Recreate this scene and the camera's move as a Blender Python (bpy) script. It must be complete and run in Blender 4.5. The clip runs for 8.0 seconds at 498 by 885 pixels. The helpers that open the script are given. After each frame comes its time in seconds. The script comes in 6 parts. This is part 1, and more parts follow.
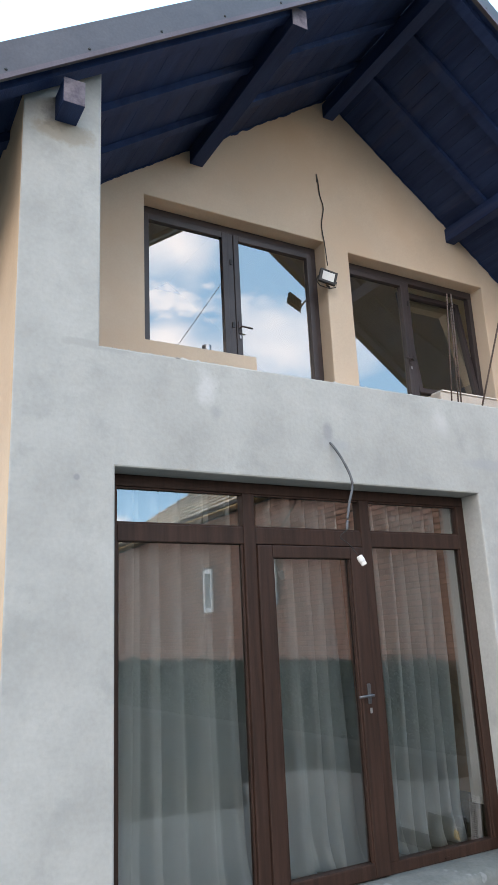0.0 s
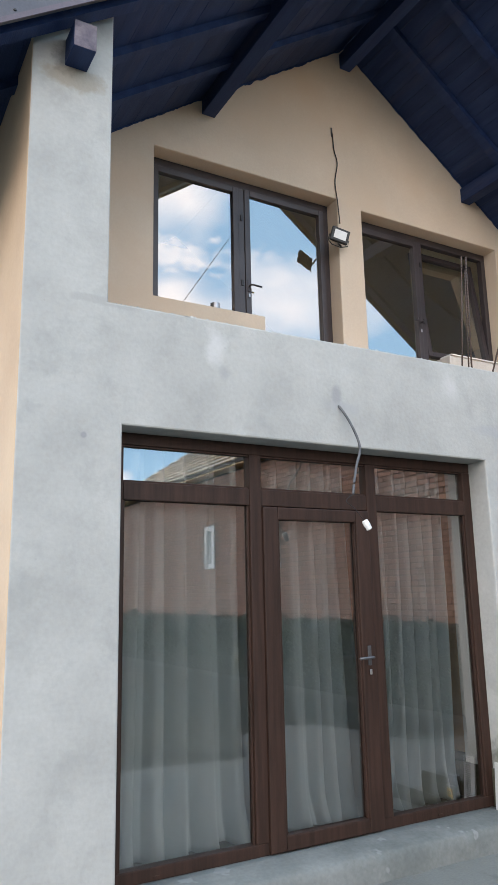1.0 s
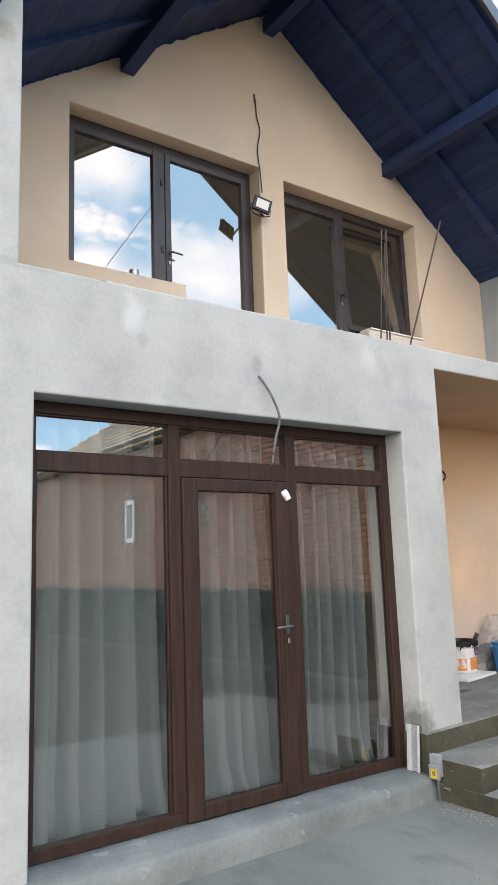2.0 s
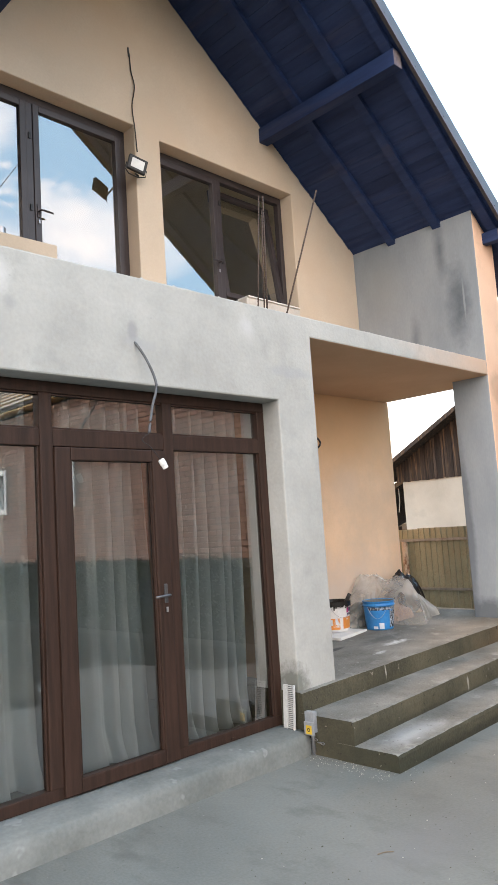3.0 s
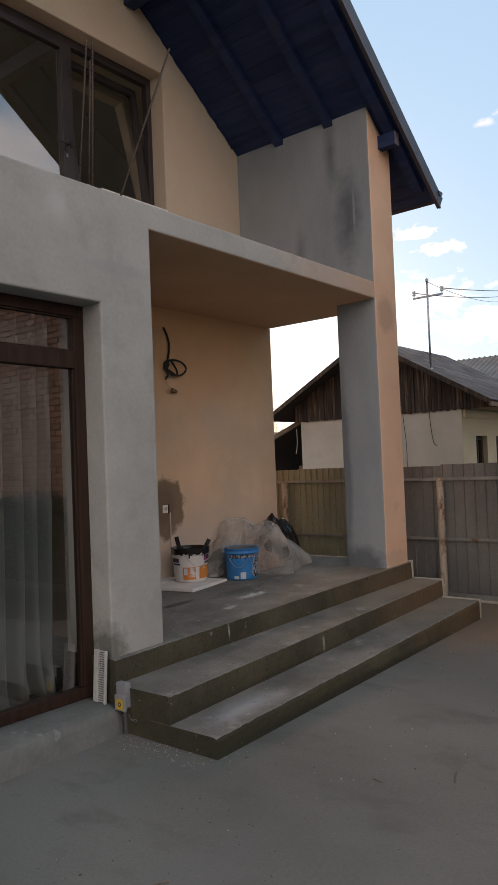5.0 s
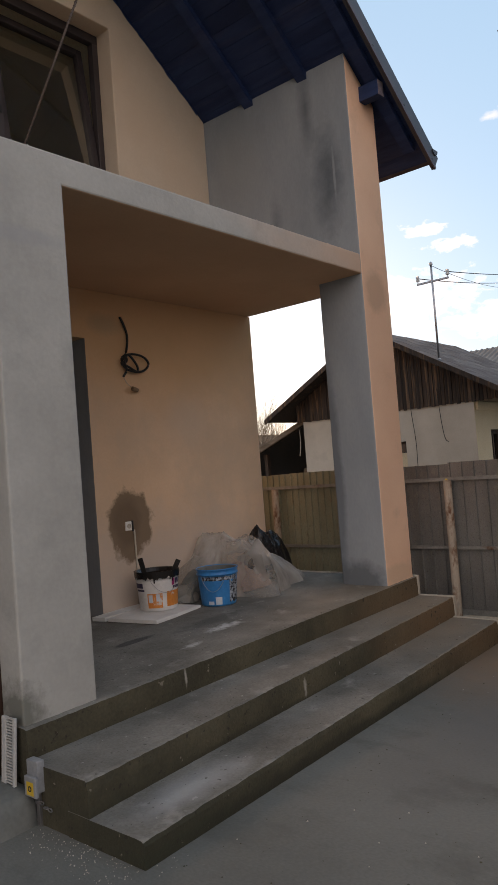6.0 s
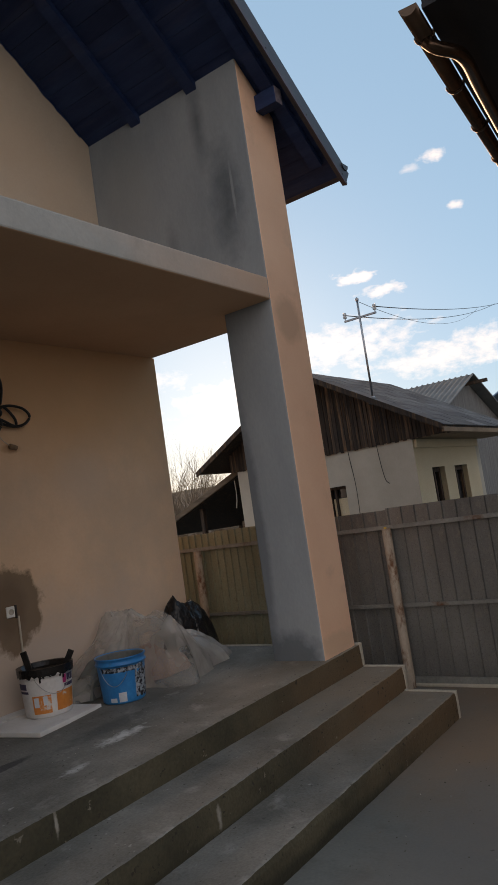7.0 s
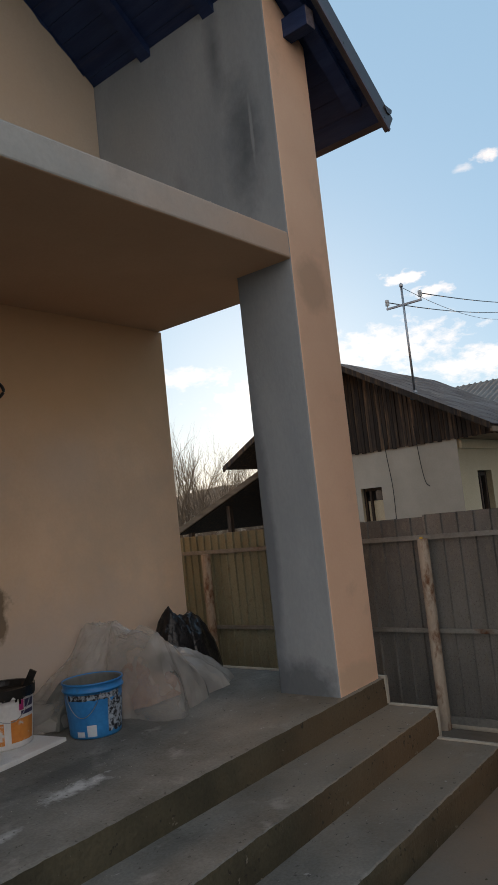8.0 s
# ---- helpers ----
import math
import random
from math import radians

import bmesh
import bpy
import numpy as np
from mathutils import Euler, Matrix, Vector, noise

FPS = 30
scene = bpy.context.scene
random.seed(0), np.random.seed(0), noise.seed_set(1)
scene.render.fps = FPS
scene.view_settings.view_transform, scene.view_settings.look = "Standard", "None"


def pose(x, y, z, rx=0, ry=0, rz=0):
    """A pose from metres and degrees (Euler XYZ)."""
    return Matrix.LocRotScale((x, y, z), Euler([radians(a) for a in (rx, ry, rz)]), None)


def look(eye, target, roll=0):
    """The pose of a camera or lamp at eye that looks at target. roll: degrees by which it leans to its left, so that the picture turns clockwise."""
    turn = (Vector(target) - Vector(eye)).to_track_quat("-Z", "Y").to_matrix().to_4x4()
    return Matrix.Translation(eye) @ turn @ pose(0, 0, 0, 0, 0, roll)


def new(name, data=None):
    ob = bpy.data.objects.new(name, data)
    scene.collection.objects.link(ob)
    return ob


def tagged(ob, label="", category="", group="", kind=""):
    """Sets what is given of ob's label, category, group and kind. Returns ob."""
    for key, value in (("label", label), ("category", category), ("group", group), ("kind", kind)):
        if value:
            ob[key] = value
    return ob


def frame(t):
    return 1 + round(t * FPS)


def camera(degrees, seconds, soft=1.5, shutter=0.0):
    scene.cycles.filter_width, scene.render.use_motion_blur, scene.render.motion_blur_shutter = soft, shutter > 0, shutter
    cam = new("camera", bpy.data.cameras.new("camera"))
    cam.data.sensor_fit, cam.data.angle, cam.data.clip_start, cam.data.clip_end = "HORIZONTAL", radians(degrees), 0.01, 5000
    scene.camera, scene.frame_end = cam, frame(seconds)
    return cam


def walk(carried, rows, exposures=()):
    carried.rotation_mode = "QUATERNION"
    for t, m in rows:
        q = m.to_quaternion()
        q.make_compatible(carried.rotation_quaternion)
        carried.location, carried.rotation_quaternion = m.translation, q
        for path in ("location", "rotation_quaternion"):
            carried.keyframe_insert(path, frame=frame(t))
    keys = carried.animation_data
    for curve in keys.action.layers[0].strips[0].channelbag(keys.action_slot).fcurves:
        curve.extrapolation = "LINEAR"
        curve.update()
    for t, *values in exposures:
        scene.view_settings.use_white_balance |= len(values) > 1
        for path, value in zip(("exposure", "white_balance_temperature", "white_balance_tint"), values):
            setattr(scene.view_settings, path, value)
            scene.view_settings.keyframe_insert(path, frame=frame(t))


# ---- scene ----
cam = camera(37.6, 8.0)
PATH = [
    (0, (-1.396, -4.037, 1.686), (-0.436, -2.361, 2.206), -2.7),
    (0.5, (-1.374, -3.94, 1.788), (-0.46, -2.229, 2.271), -1.7),
    (1, (-1.41, -3.998, 1.718), (-0.447, -2.294, 2.126), -1.2),
    (1.2, (-1.401, -3.975, 1.712), (-0.398, -2.289, 2.101), -1.3),
    (2.3, (-1.349, -3.951, 1.701), (-0.151, -2.38, 2.014), -2.5),
    (2.5, (-1.345, -3.954, 1.701), (-0.106, -2.413, 2.001), -2.9),
    (3, (-1.317, -3.92, 1.707), (0.087, -2.515, 1.938), -3.7),
    (3.5, (-1.243, -3.894, 1.672), (0.227, -2.555, 1.888), -2.4),
    (4, (-0.998, -3.875, 1.654), (0.576, -2.653, 1.838), -1.7),
    (4.2, (-0.821, -3.884, 1.625), (0.754, -2.665, 1.803), -2.4),
    (5.3, (0.206, -3.554, 1.627), (1.748, -2.28, 1.653), -2.8),
    (5.5, (0.42, -3.505, 1.611), (1.969, -2.241, 1.663), -4.7),
    (6, (0.949, -3.319, 1.624), (2.473, -2.025, 1.698), -4.4),
    (6.5, (1.368, -3.108, 1.645), (2.969, -1.912, 1.742), -4.5),
    (7, (1.889, -2.975, 1.656), (3.504, -1.812, 1.852), -8.3),
    (7.5, (2.343, -2.729, 1.648), (3.891, -1.479, 1.855), -5.9),
    (8, (2.77, -2.575, 1.657), (4.317, -1.323, 1.86), -6.0),
]
EXPOSURES = [(0.0, 3.25, 7650, 15), (0.5, 3.22, 7650, 15), (1.0, 3.32, 7650, 15), (2.5, 3.55, 8300, 16), (3.0, 3.52, 8400, 17), (3.4, 3.18, 8500, 19), (4.0, 2.0, 8950, 23),
             (5.5, 1.8, 8900, 23), (6.5, 1.75, 8800, 22), (7.0, 1.42, 8400, 19), (7.5, 1.46, 8350, 16), (8.0, 1.48, 8250, 16)]
walk(cam, [(t, look(eye, target, roll)) for t, eye, target, roll in PATH], EXPOSURES)

# ---- sky and sun ----
SUN_DIR = Vector((0.80, 0.60, 0.0)).normalized()
SUN_ELEV = radians(13)
world = bpy.data.worlds.new("sky")
scene.world = world
world.use_nodes = True
wn, wl = world.node_tree.nodes, world.node_tree.links
wn.clear()
w_out = wn.new("ShaderNodeOutputWorld")
w_bg = wn.new("ShaderNodeBackground")
w_sky = wn.new("ShaderNodeTexSky")
w_sky.sky_type = "NISHITA"
w_sky.sun_disc = False
w_sky.sun_elevation = SUN_ELEV
w_sky.sun_rotation = math.atan2(SUN_DIR.x, SUN_DIR.y)
w_sky.air_density, w_sky.dust_density, w_sky.ozone_density = 1.0, 0.35, 3.0
w_co = wn.new("ShaderNodeTexCoord")
w_map = wn.new("ShaderNodeMapping")
w_map.inputs["Scale"].default_value = (1.0, 1.0, 1.9)
w_noise = wn.new("ShaderNodeTexNoise")
w_noise.inputs["Scale"].default_value = 3.1
w_noise.inputs["Detail"].default_value = 6.0
w_noise.inputs["Roughness"].default_value = 0.55
w_ramp = wn.new("ShaderNodeValToRGB")
w_ramp.color_ramp.elements[0].position = 0.52
w_ramp.color_ramp.elements[1].position = 0.66
w_mix = wn.new("ShaderNodeMixRGB")
w_mix.inputs[2].default_value = (4.7, 4.3, 4.1, 1)
wl.new(w_co.outputs["Generated"], w_map.inputs[0])
wl.new(w_map.outputs[0], w_noise.inputs["Vector"])
# More cloud towards -x and -y, out of view, to brighten the yard.
w_bias = wn.new("ShaderNodeVectorMath")
w_bias.operation = "DOT_PRODUCT"
w_bias.inputs[1].default_value = (-0.12, -0.06, -0.06)
w_add = wn.new("ShaderNodeMath")
wl.new(w_co.outputs["Generated"], w_bias.inputs[0])
wl.new(w_bias.outputs["Value"], w_add.inputs[0])
wl.new(w_noise.outputs["Fac"], w_add.inputs[1])
wl.new(w_add.outputs[0], w_ramp.inputs[0])
# the clouds that stand out, and unseen ones: direction, half width, half height, density
w_fine = wn.new("ShaderNodeTexNoise")
w_fine.inputs["Scale"].default_value, w_fine.inputs["Detail"].default_value, w_fine.inputs["Roughness"].default_value = 8.0, 5.0, 0.52
wl.new(w_map.outputs[0], w_fine.inputs["Vector"])
w_wisp = wn.new("ShaderNodeTexNoise")
w_wisp.inputs["Scale"].default_value, w_wisp.inputs["Detail"].default_value, w_wisp.inputs["Roughness"].default_value = 42.0, 7.0, 0.62
wl.new(w_map.outputs[0], w_wisp.inputs["Vector"])
w_cover = w_ramp.outputs[0]
CLOUDS = [((0.868, 0.284, 0.407), 0.017, 0.008, 0.50), ((0.862, 0.313, 0.398), 0.014, 0.006, 0.25), ((0.896, 0.277, 0.346), 0.013, 0.007, 0.45),
          ((0.862, 0.417, 0.289), 0.030, 0.010, 0.65), ((0.883, 0.385, 0.267), 0.035, 0.009, 0.55), ((0.867, 0.452, 0.205), 0.12, 0.034, 0.42),
          ((0.931, 0.326, 0.172), 0.13, 0.028, 0.42), ((0.80, 0.58, 0.16), 0.12, 0.026, 0.45), ((0.713, 0.674, 0.196), 0.06, 0.016, 0.35),
          ((0.359, -0.785, 0.504), 0.095, 0.055, 0.45), ((0.352, -0.815, 0.440), 0.085, 0.030, 0.40), ((0.340, -0.850, 0.375), 0.090, 0.050, 0.65),
          ((0.470, -0.790, 0.430), 0.070, 0.034, 0.30), ((0.535, -0.764, 0.379), 0.120, 0.050, 0.50), ((0.20, -0.90, 0.30), 0.20, 0.06, 0.9),
          # Unseen clouds behind the camera, added as extra light on the yard.
          ((-0.35, -0.85, 0.40), 0.30, 0.10, 0.9), ((-0.80, -0.50, 0.35), 0.25, 0.09, 0.8), ((0.05, -0.80, 0.60), 0.22, 0.08, 0.8)]
for c_dir, c_w, c_h, c_dense in CLOUDS:
    c_sub = wn.new("ShaderNodeVectorMath")
    c_sub.operation = "SUBTRACT"
    c_sub.inputs[1].default_value = c_dir
    c_div = wn.new("ShaderNodeVectorMath")
    c_div.operation = "DIVIDE"
    c_div.inputs[1].default_value = (c_w, c_w, c_h)
    c_len = wn.new("ShaderNodeVectorMath")
    c_len.operation = "LENGTH"
    c_rag = wn.new("ShaderNodeMath")
    c_rag.operation = "MULTIPLY_ADD"
    c_rag.inputs[1].default_value = 2.6
    c_fade = wn.new("ShaderNodeMapRange")
    c_fade.inputs[1].default_value, c_fade.inputs[2].default_value = (2.25, 1.45) if c_h < 0.040 else (2.45, 1.15)
    c_fade.inputs[3].default_value, c_fade.inputs[4].default_value = 0.0, c_dense
    c_max = wn.new("ShaderNodeMath")
    c_max.operation = "MAXIMUM"
    wl.new(w_co.outputs["Generated"], c_sub.inputs[0])
    wl.new(c_sub.outputs[0], c_div.inputs[0])
    wl.new(c_div.outputs[0], c_len.inputs[0])
    wl.new((w_wisp if c_h < 0.040 else w_fine).outputs["Fac"], c_rag.inputs[0])
    wl.new(c_len.outputs["Value"], c_rag.inputs[2])
    wl.new(c_rag.outputs[0], c_fade.inputs[0])
    wl.new(c_fade.outputs[0], c_max.inputs[0])
    wl.new(w_cover, c_max.inputs[1])
    w_cover = c_max.outputs[0]
wl.new(w_cover, w_mix.inputs[0])
w_haze = wn.new("ShaderNodeMixRGB")
w_haze.blend_type = "ADD"
w_haze.inputs[0].default_value = 1.0
w_haze.inputs[2].default_value = (0.62, 1.26, 2.02, 1)
w_dim = wn.new("ShaderNodeMixRGB")
w_dim.blend_type = "MULTIPLY"
w_dim.inputs[0].default_value = 1.0
w_dim.inputs[2].default_value = (0.12, 0.12, 0.12, 1)
wl.new(w_sky.outputs[0], w_dim.inputs[1])
wl.new(w_dim.outputs[0], w_haze.inputs[1])
wl.new(w_haze.outputs[0], w_mix.inputs[1])
wl.new(w_mix.outputs[0], w_bg.inputs[0])
w_bg.inputs[1].default_value = 0.13
wl.new(w_bg.outputs[0], w_out.inputs[0])

sun_data = bpy.data.lights.new("sun", "SUN")
sun_data.energy, sun_data.angle, sun_data.color = 0.8, radians(34), (1.0, 0.66, 0.38)
sun = new("sun", sun_data)
sun_to = Vector((SUN_DIR.x * math.cos(SUN_ELEV), SUN_DIR.y * math.cos(SUN_ELEV), math.sin(SUN_ELEV)))
sun.matrix_world = look(sun_to * 60, (0, 0, 0))


# ---- materials ----
def nodes_of(name):
    m = bpy.data.materials.new(name)
    m.use_nodes = True
    return m, m.node_tree.nodes, m.node_tree.links, m.node_tree.nodes["Principled BSDF"]


def surface(name, c1, c2, big=1.2, fine=30.0, rough=0.8, bump=0.15, metal=0.0, stretch=(1, 1, 1), third=None, third_scale=4.0,
            third_at=(0.58, 0.7), spread=(0.35, 0.65), rand=0.0, bump_dist=0.01, spec=0.4, grit=0.22):
    """Two-scale mottled surface: large blotches c1/c2, optional third-colour marks, fine grain bump."""
    m, n, l, p = nodes_of(name)
    co = n.new("ShaderNodeTexCoord")
    mp = n.new("ShaderNodeMapping")
    mp.inputs["Scale"].default_value = stretch
    l.new(co.outputs["Object"], mp.inputs[0])
    a = n.new("ShaderNodeTexNoise")
    a.inputs["Scale"].default_value, a.inputs["Detail"].default_value, a.inputs["Roughness"].default_value = big, 6, 0.6
    b = n.new("ShaderNodeTexNoise")
    b.inputs["Scale"].default_value, b.inputs["Detail"].default_value = fine, 5
    l.new(mp.outputs[0], a.inputs["Vector"])
    l.new(mp.outputs[0], b.inputs["Vector"])
    ramp = n.new("ShaderNodeValToRGB")
    ramp.color_ramp.elements[0].position, ramp.color_ramp.elements[1].position = spread
    ramp.color_ramp.elements[0].color, ramp.color_ramp.elements[1].color = (*c1, 1), (*c2, 1)
    l.new(a.outputs["Fac"], ramp.inputs[0])
    grain = n.new("ShaderNodeMixRGB")
    grain.blend_type = "OVERLAY"
    grain.inputs[0].default_value = grit
    l.new(ramp.outputs[0], grain.inputs[1])
    l.new(b.outputs["Fac"], grain.inputs[2])
    last = grain.outputs[0]
    if third:
        c = n.new("ShaderNodeTexNoise")
        c.inputs["Scale"].default_value, c.inputs["Detail"].default_value, c.inputs["Roughness"].default_value = third_scale, 8, 0.65
        l.new(mp.outputs[0], c.inputs["Vector"])
        cr = n.new("ShaderNodeValToRGB")
        cr.color_ramp.elements[0].position, cr.color_ramp.elements[1].position = third_at
        l.new(c.outputs["Fac"], cr.inputs[0])
        mx = n.new("ShaderNodeMixRGB")
        mx.inputs[2].default_value = (*third, 1)
        l.new(cr.outputs[0], mx.inputs[0])
        l.new(last, mx.inputs[1])
        last = mx.outputs[0]
    if rand:
        oi = n.new("ShaderNodeObjectInfo")
        hs = n.new("ShaderNodeHueSaturation")
        mr = n.new("ShaderNodeMapRange")
        mr.inputs[3].default_value, mr.inputs[4].default_value = 1 - rand, 1 + rand
        l.new(oi.outputs["Random"], mr.inputs[0])
        l.new(mr.outputs[0], hs.inputs["Value"])
        l.new(last, hs.inputs["Color"])
        last = hs.outputs[0]
    l.new(last, p.inputs["Base Color"])
    bm_ = n.new("ShaderNodeBump")
    bm_.inputs["Strength"].default_value, bm_.inputs["Distance"].default_value = bump, bump_dist
    l.new(b.outputs["Fac"], bm_.inputs["Height"])
    l.new(bm_.outputs[0], p.inputs["Normal"])
    p.inputs["Roughness"].default_value, p.inputs["Metallic"].default_value = rough, metal
    p.inputs["Specular IOR Level"].default_value = spec
    return m


M_PRIMER = surface("grey_primer_plaster", (0.325, 0.324, 0.305), (0.440, 0.437, 0.412), 1.6, 36, 0.9, 0.22, third=(0.30, 0.304, 0.288), third_scale=2.4, third_at=(0.53, 0.72), grit=0.10, spread=(0.30, 0.70))
M_BEIGE = surface("beige_plaster", (0.545, 0.452, 0.355), (0.635, 0.525, 0.415), 0.8, 50, 0.9, 0.12, grit=0.08, third=(0.585, 0.46, 0.345), third_scale=0.9, third_at=(0.45, 0.7))
M_PEACH = surface("peach_plaster", (0.67, 0.46, 0.31), (0.80, 0.56, 0.385), 0.9, 50, 0.9, 0.1, grit=0.07, third=(0.57, 0.43, 0.32), third_scale=1.3, third_at=(0.44, 0.78))
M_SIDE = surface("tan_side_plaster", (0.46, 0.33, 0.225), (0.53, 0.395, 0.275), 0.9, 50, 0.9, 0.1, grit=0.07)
M_PILLAR = surface("peach_pillar_plaster", (0.80, 0.50, 0.345), (0.88, 0.58, 0.41), 0.9, 50, 0.9, 0.1, grit=0.07, third=(0.65, 0.42, 0.295), third_scale=1.6, third_at=(0.56, 0.74))
M_GREY = surface("grey_cement_plaster", (0.235, 0.266, 0.290), (0.325, 0.354, 0.374), 1.3, 50, 0.85, 0.2, stretch=(1, 1, 0.4), grit=0.08)
M_SOFFIT = surface("ceiling_plaster", (0.63, 0.40, 0.255), (0.72, 0.48, 0.315), 0.8, 60, 0.9, 0.12, grit=0.08)
M_NAVY = surface("navy_stained_wood", (0.011, 0.026, 0.080), (0.021, 0.045, 0.122), 1.5, 26, 0.6, 0.2, stretch=(6, 0.7, 6), rand=0.10, spec=0.25, third=(0.05, 0.060, 0.115), third_scale=0.9, third_at=(0.55, 0.80))
M_FASCIA = surface("grey_brown_sheet_metal", (0.062, 0.062, 0.074), (0.085, 0.085, 0.097), 2.5, 60, 0.45, 0.05, metal=0.3)
M_LIP = surface("purple_brown_edge_metal", (0.085, 0.068, 0.082), (0.12, 0.098, 0.115), 2.5, 60, 0.5, 0.05, metal=0.3)
M_ENDGRAIN = surface("cut_beam_end", (0.09, 0.078, 0.10), (0.20, 0.17, 0.19), 14, 60, 0.85, 0.3)
M_BROWN = surface("brown_woodgrain_foil", (0.024, 0.0128, 0.0092), (0.045, 0.0225, 0.016), 5, 90, 0.55, 0.12, stretch=(6, 6, 0.35), spec=0.22)
M_DARKFRAME = surface("anthracite_window_profile", (0.035, 0.028, 0.030), (0.05, 0.04, 0.042), 3, 80, 0.4, 0.05)
M_CONCRETE = surface("yard_concrete", (0.116, 0.118, 0.106), (0.172, 0.174, 0.157), 0.7, 85, 0.88, 0.3, third=(0.094, 0.095, 0.084), third_scale=2.6, third_at=(0.54, 0.75), grit=0.22, stretch=(1, 0.55, 1))
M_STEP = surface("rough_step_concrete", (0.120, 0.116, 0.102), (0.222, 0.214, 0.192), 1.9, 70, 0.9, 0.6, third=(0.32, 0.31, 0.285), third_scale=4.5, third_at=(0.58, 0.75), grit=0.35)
# A darker brown than the treads.
M_RISER = surface("dark_riser_concrete", (0.044, 0.040, 0.025), (0.090, 0.079, 0.050), 1.8, 60, 0.9, 0.6, third=(0.046, 0.042, 0.026), third_scale=3.0, third_at=(0.55, 0.72), grit=0.4)
M_PLINTH = surface("smoothed_cement", (0.118, 0.126, 0.118), (0.185, 0.192, 0.180), 2.6, 40, 0.8, 0.25)
M_SILLBLOCK = surface("pale_filler_render", (0.52, 0.485, 0.44), (0.60, 0.565, 0.52), 2.4, 40, 0.9, 0.25, grit=0.1)
M_WHITE = surface("white_paint", (0.72, 0.72, 0.70), (0.80, 0.80, 0.78), 2, 60, 0.6, 0.05)
M_ROOM = surface("room_wall_paint", (0.52, 0.48, 0.38), (0.60, 0.56, 0.45), 1.2, 40, 0.9, 0.05)
M_METAL = surface("dull_metal", (0.30, 0.30, 0.31), (0.42, 0.42, 0.43), 6, 60, 0.4, 0.05, metal=0.9)
M_HANDLE = surface("dark_grey_handle", (0.10, 0.10, 0.105), (0.16, 0.16, 0.165), 6, 60, 0.35, 0.05, metal=0.7)
M_BLACK = surface("black_rubber", (0.012, 0.012, 0.013), (0.025, 0.025, 0.026), 8, 60, 0.5, 0.1)
M_REBAR = surface("rusty_rebar", (0.06, 0.042, 0.035), (0.10, 0.065, 0.05), 8, 90, 0.8, 0.5)


def glass_material(name, ior, tint=(1, 1, 1)):
    m, n, l, p = nodes_of(name)
    n.remove(p)
    out = n["Material Output"]
    tr = n.new("ShaderNodeBsdfTransparent")
    tr.inputs[0].default_value = (*tint, 1)
    gl = n.new("ShaderNodeBsdfGlossy")
    gl.inputs["Roughness"].default_value = 0.0
    gl.inputs["Color"].default_value = (0.95, 0.95, 0.95, 1)
    fr = n.new("ShaderNodeFresnel")
    fr.inputs[0].default_value = ior
    mx = n.new("ShaderNodeMixShader")
    l.new(fr.outputs[0], mx.inputs[0])
    l.new(tr.outputs[0], mx.inputs[1])
    l.new(gl.outputs[0], mx.inputs[2])
    l.new(mx.outputs[0], out.inputs[0])
    return m


M_GLASS = glass_material("double_glazing", 3.1, (0.96, 0.99, 0.975))
M_GLASS_UP = glass_material("coated_glazing", 3.2, (0.80, 0.82, 0.78))
M_CLEAR = glass_material("inner_glass_face", 1.0)


def spot(mt, centre, radii, colour, amount=1.0, rag=0.5, scale=7.0, soft=0.35):
    """A stain or tint of painted light, of its own shape, on a material: a ragged ellipsoid in the place's own metres.
    """
    n, l = mt.node_tree.nodes, mt.node_tree.links
    p = n["Principled BSDF"]
    was = p.inputs["Base Color"].links[0].from_socket
    co = n.new("ShaderNodeTexCoord")
    sub = n.new("ShaderNodeVectorMath")
    sub.operation = "SUBTRACT"
    sub.inputs[1].default_value = centre
    div = n.new("ShaderNodeVectorMath")
    div.operation = "DIVIDE"
    div.inputs[1].default_value = radii
    ln = n.new("ShaderNodeVectorMath")
    ln.operation = "LENGTH"
    nz = n.new("ShaderNodeTexNoise")
    nz.inputs["Scale"].default_value, nz.inputs["Detail"].default_value, nz.inputs["Roughness"].default_value = scale, 8, 0.65
    ma = n.new("ShaderNodeMath")
    ma.operation = "MULTIPLY_ADD"
    ma.inputs[1].default_value = 2 * rag
    mr = n.new("ShaderNodeMapRange")
    mr.inputs[1].default_value, mr.inputs[2].default_value = 1.0 + rag, 1.0 + rag - soft
    mr.inputs[3].default_value, mr.inputs[4].default_value = 0.0, amount
    mx = n.new("ShaderNodeMixRGB")
    mx.inputs[2].default_value = (*colour, 1)
    l.new(co.outputs["Object"], sub.inputs[0])
    l.new(sub.outputs[0], div.inputs[0])
    l.new(div.outputs[0], ln.inputs[0])
    l.new(co.outputs["Object"], nz.inputs["Vector"])
    l.new(nz.outputs["Fac"], ma.inputs[0])
    l.new(ln.outputs["Value"], ma.inputs[2])
    l.new(ma.outputs[0], mr.inputs[0])
    l.new(mr.outputs[0], mx.inputs[0])
    l.new(was, mx.inputs[1])
    l.new(mx.outputs[0], p.inputs["Base Color"])


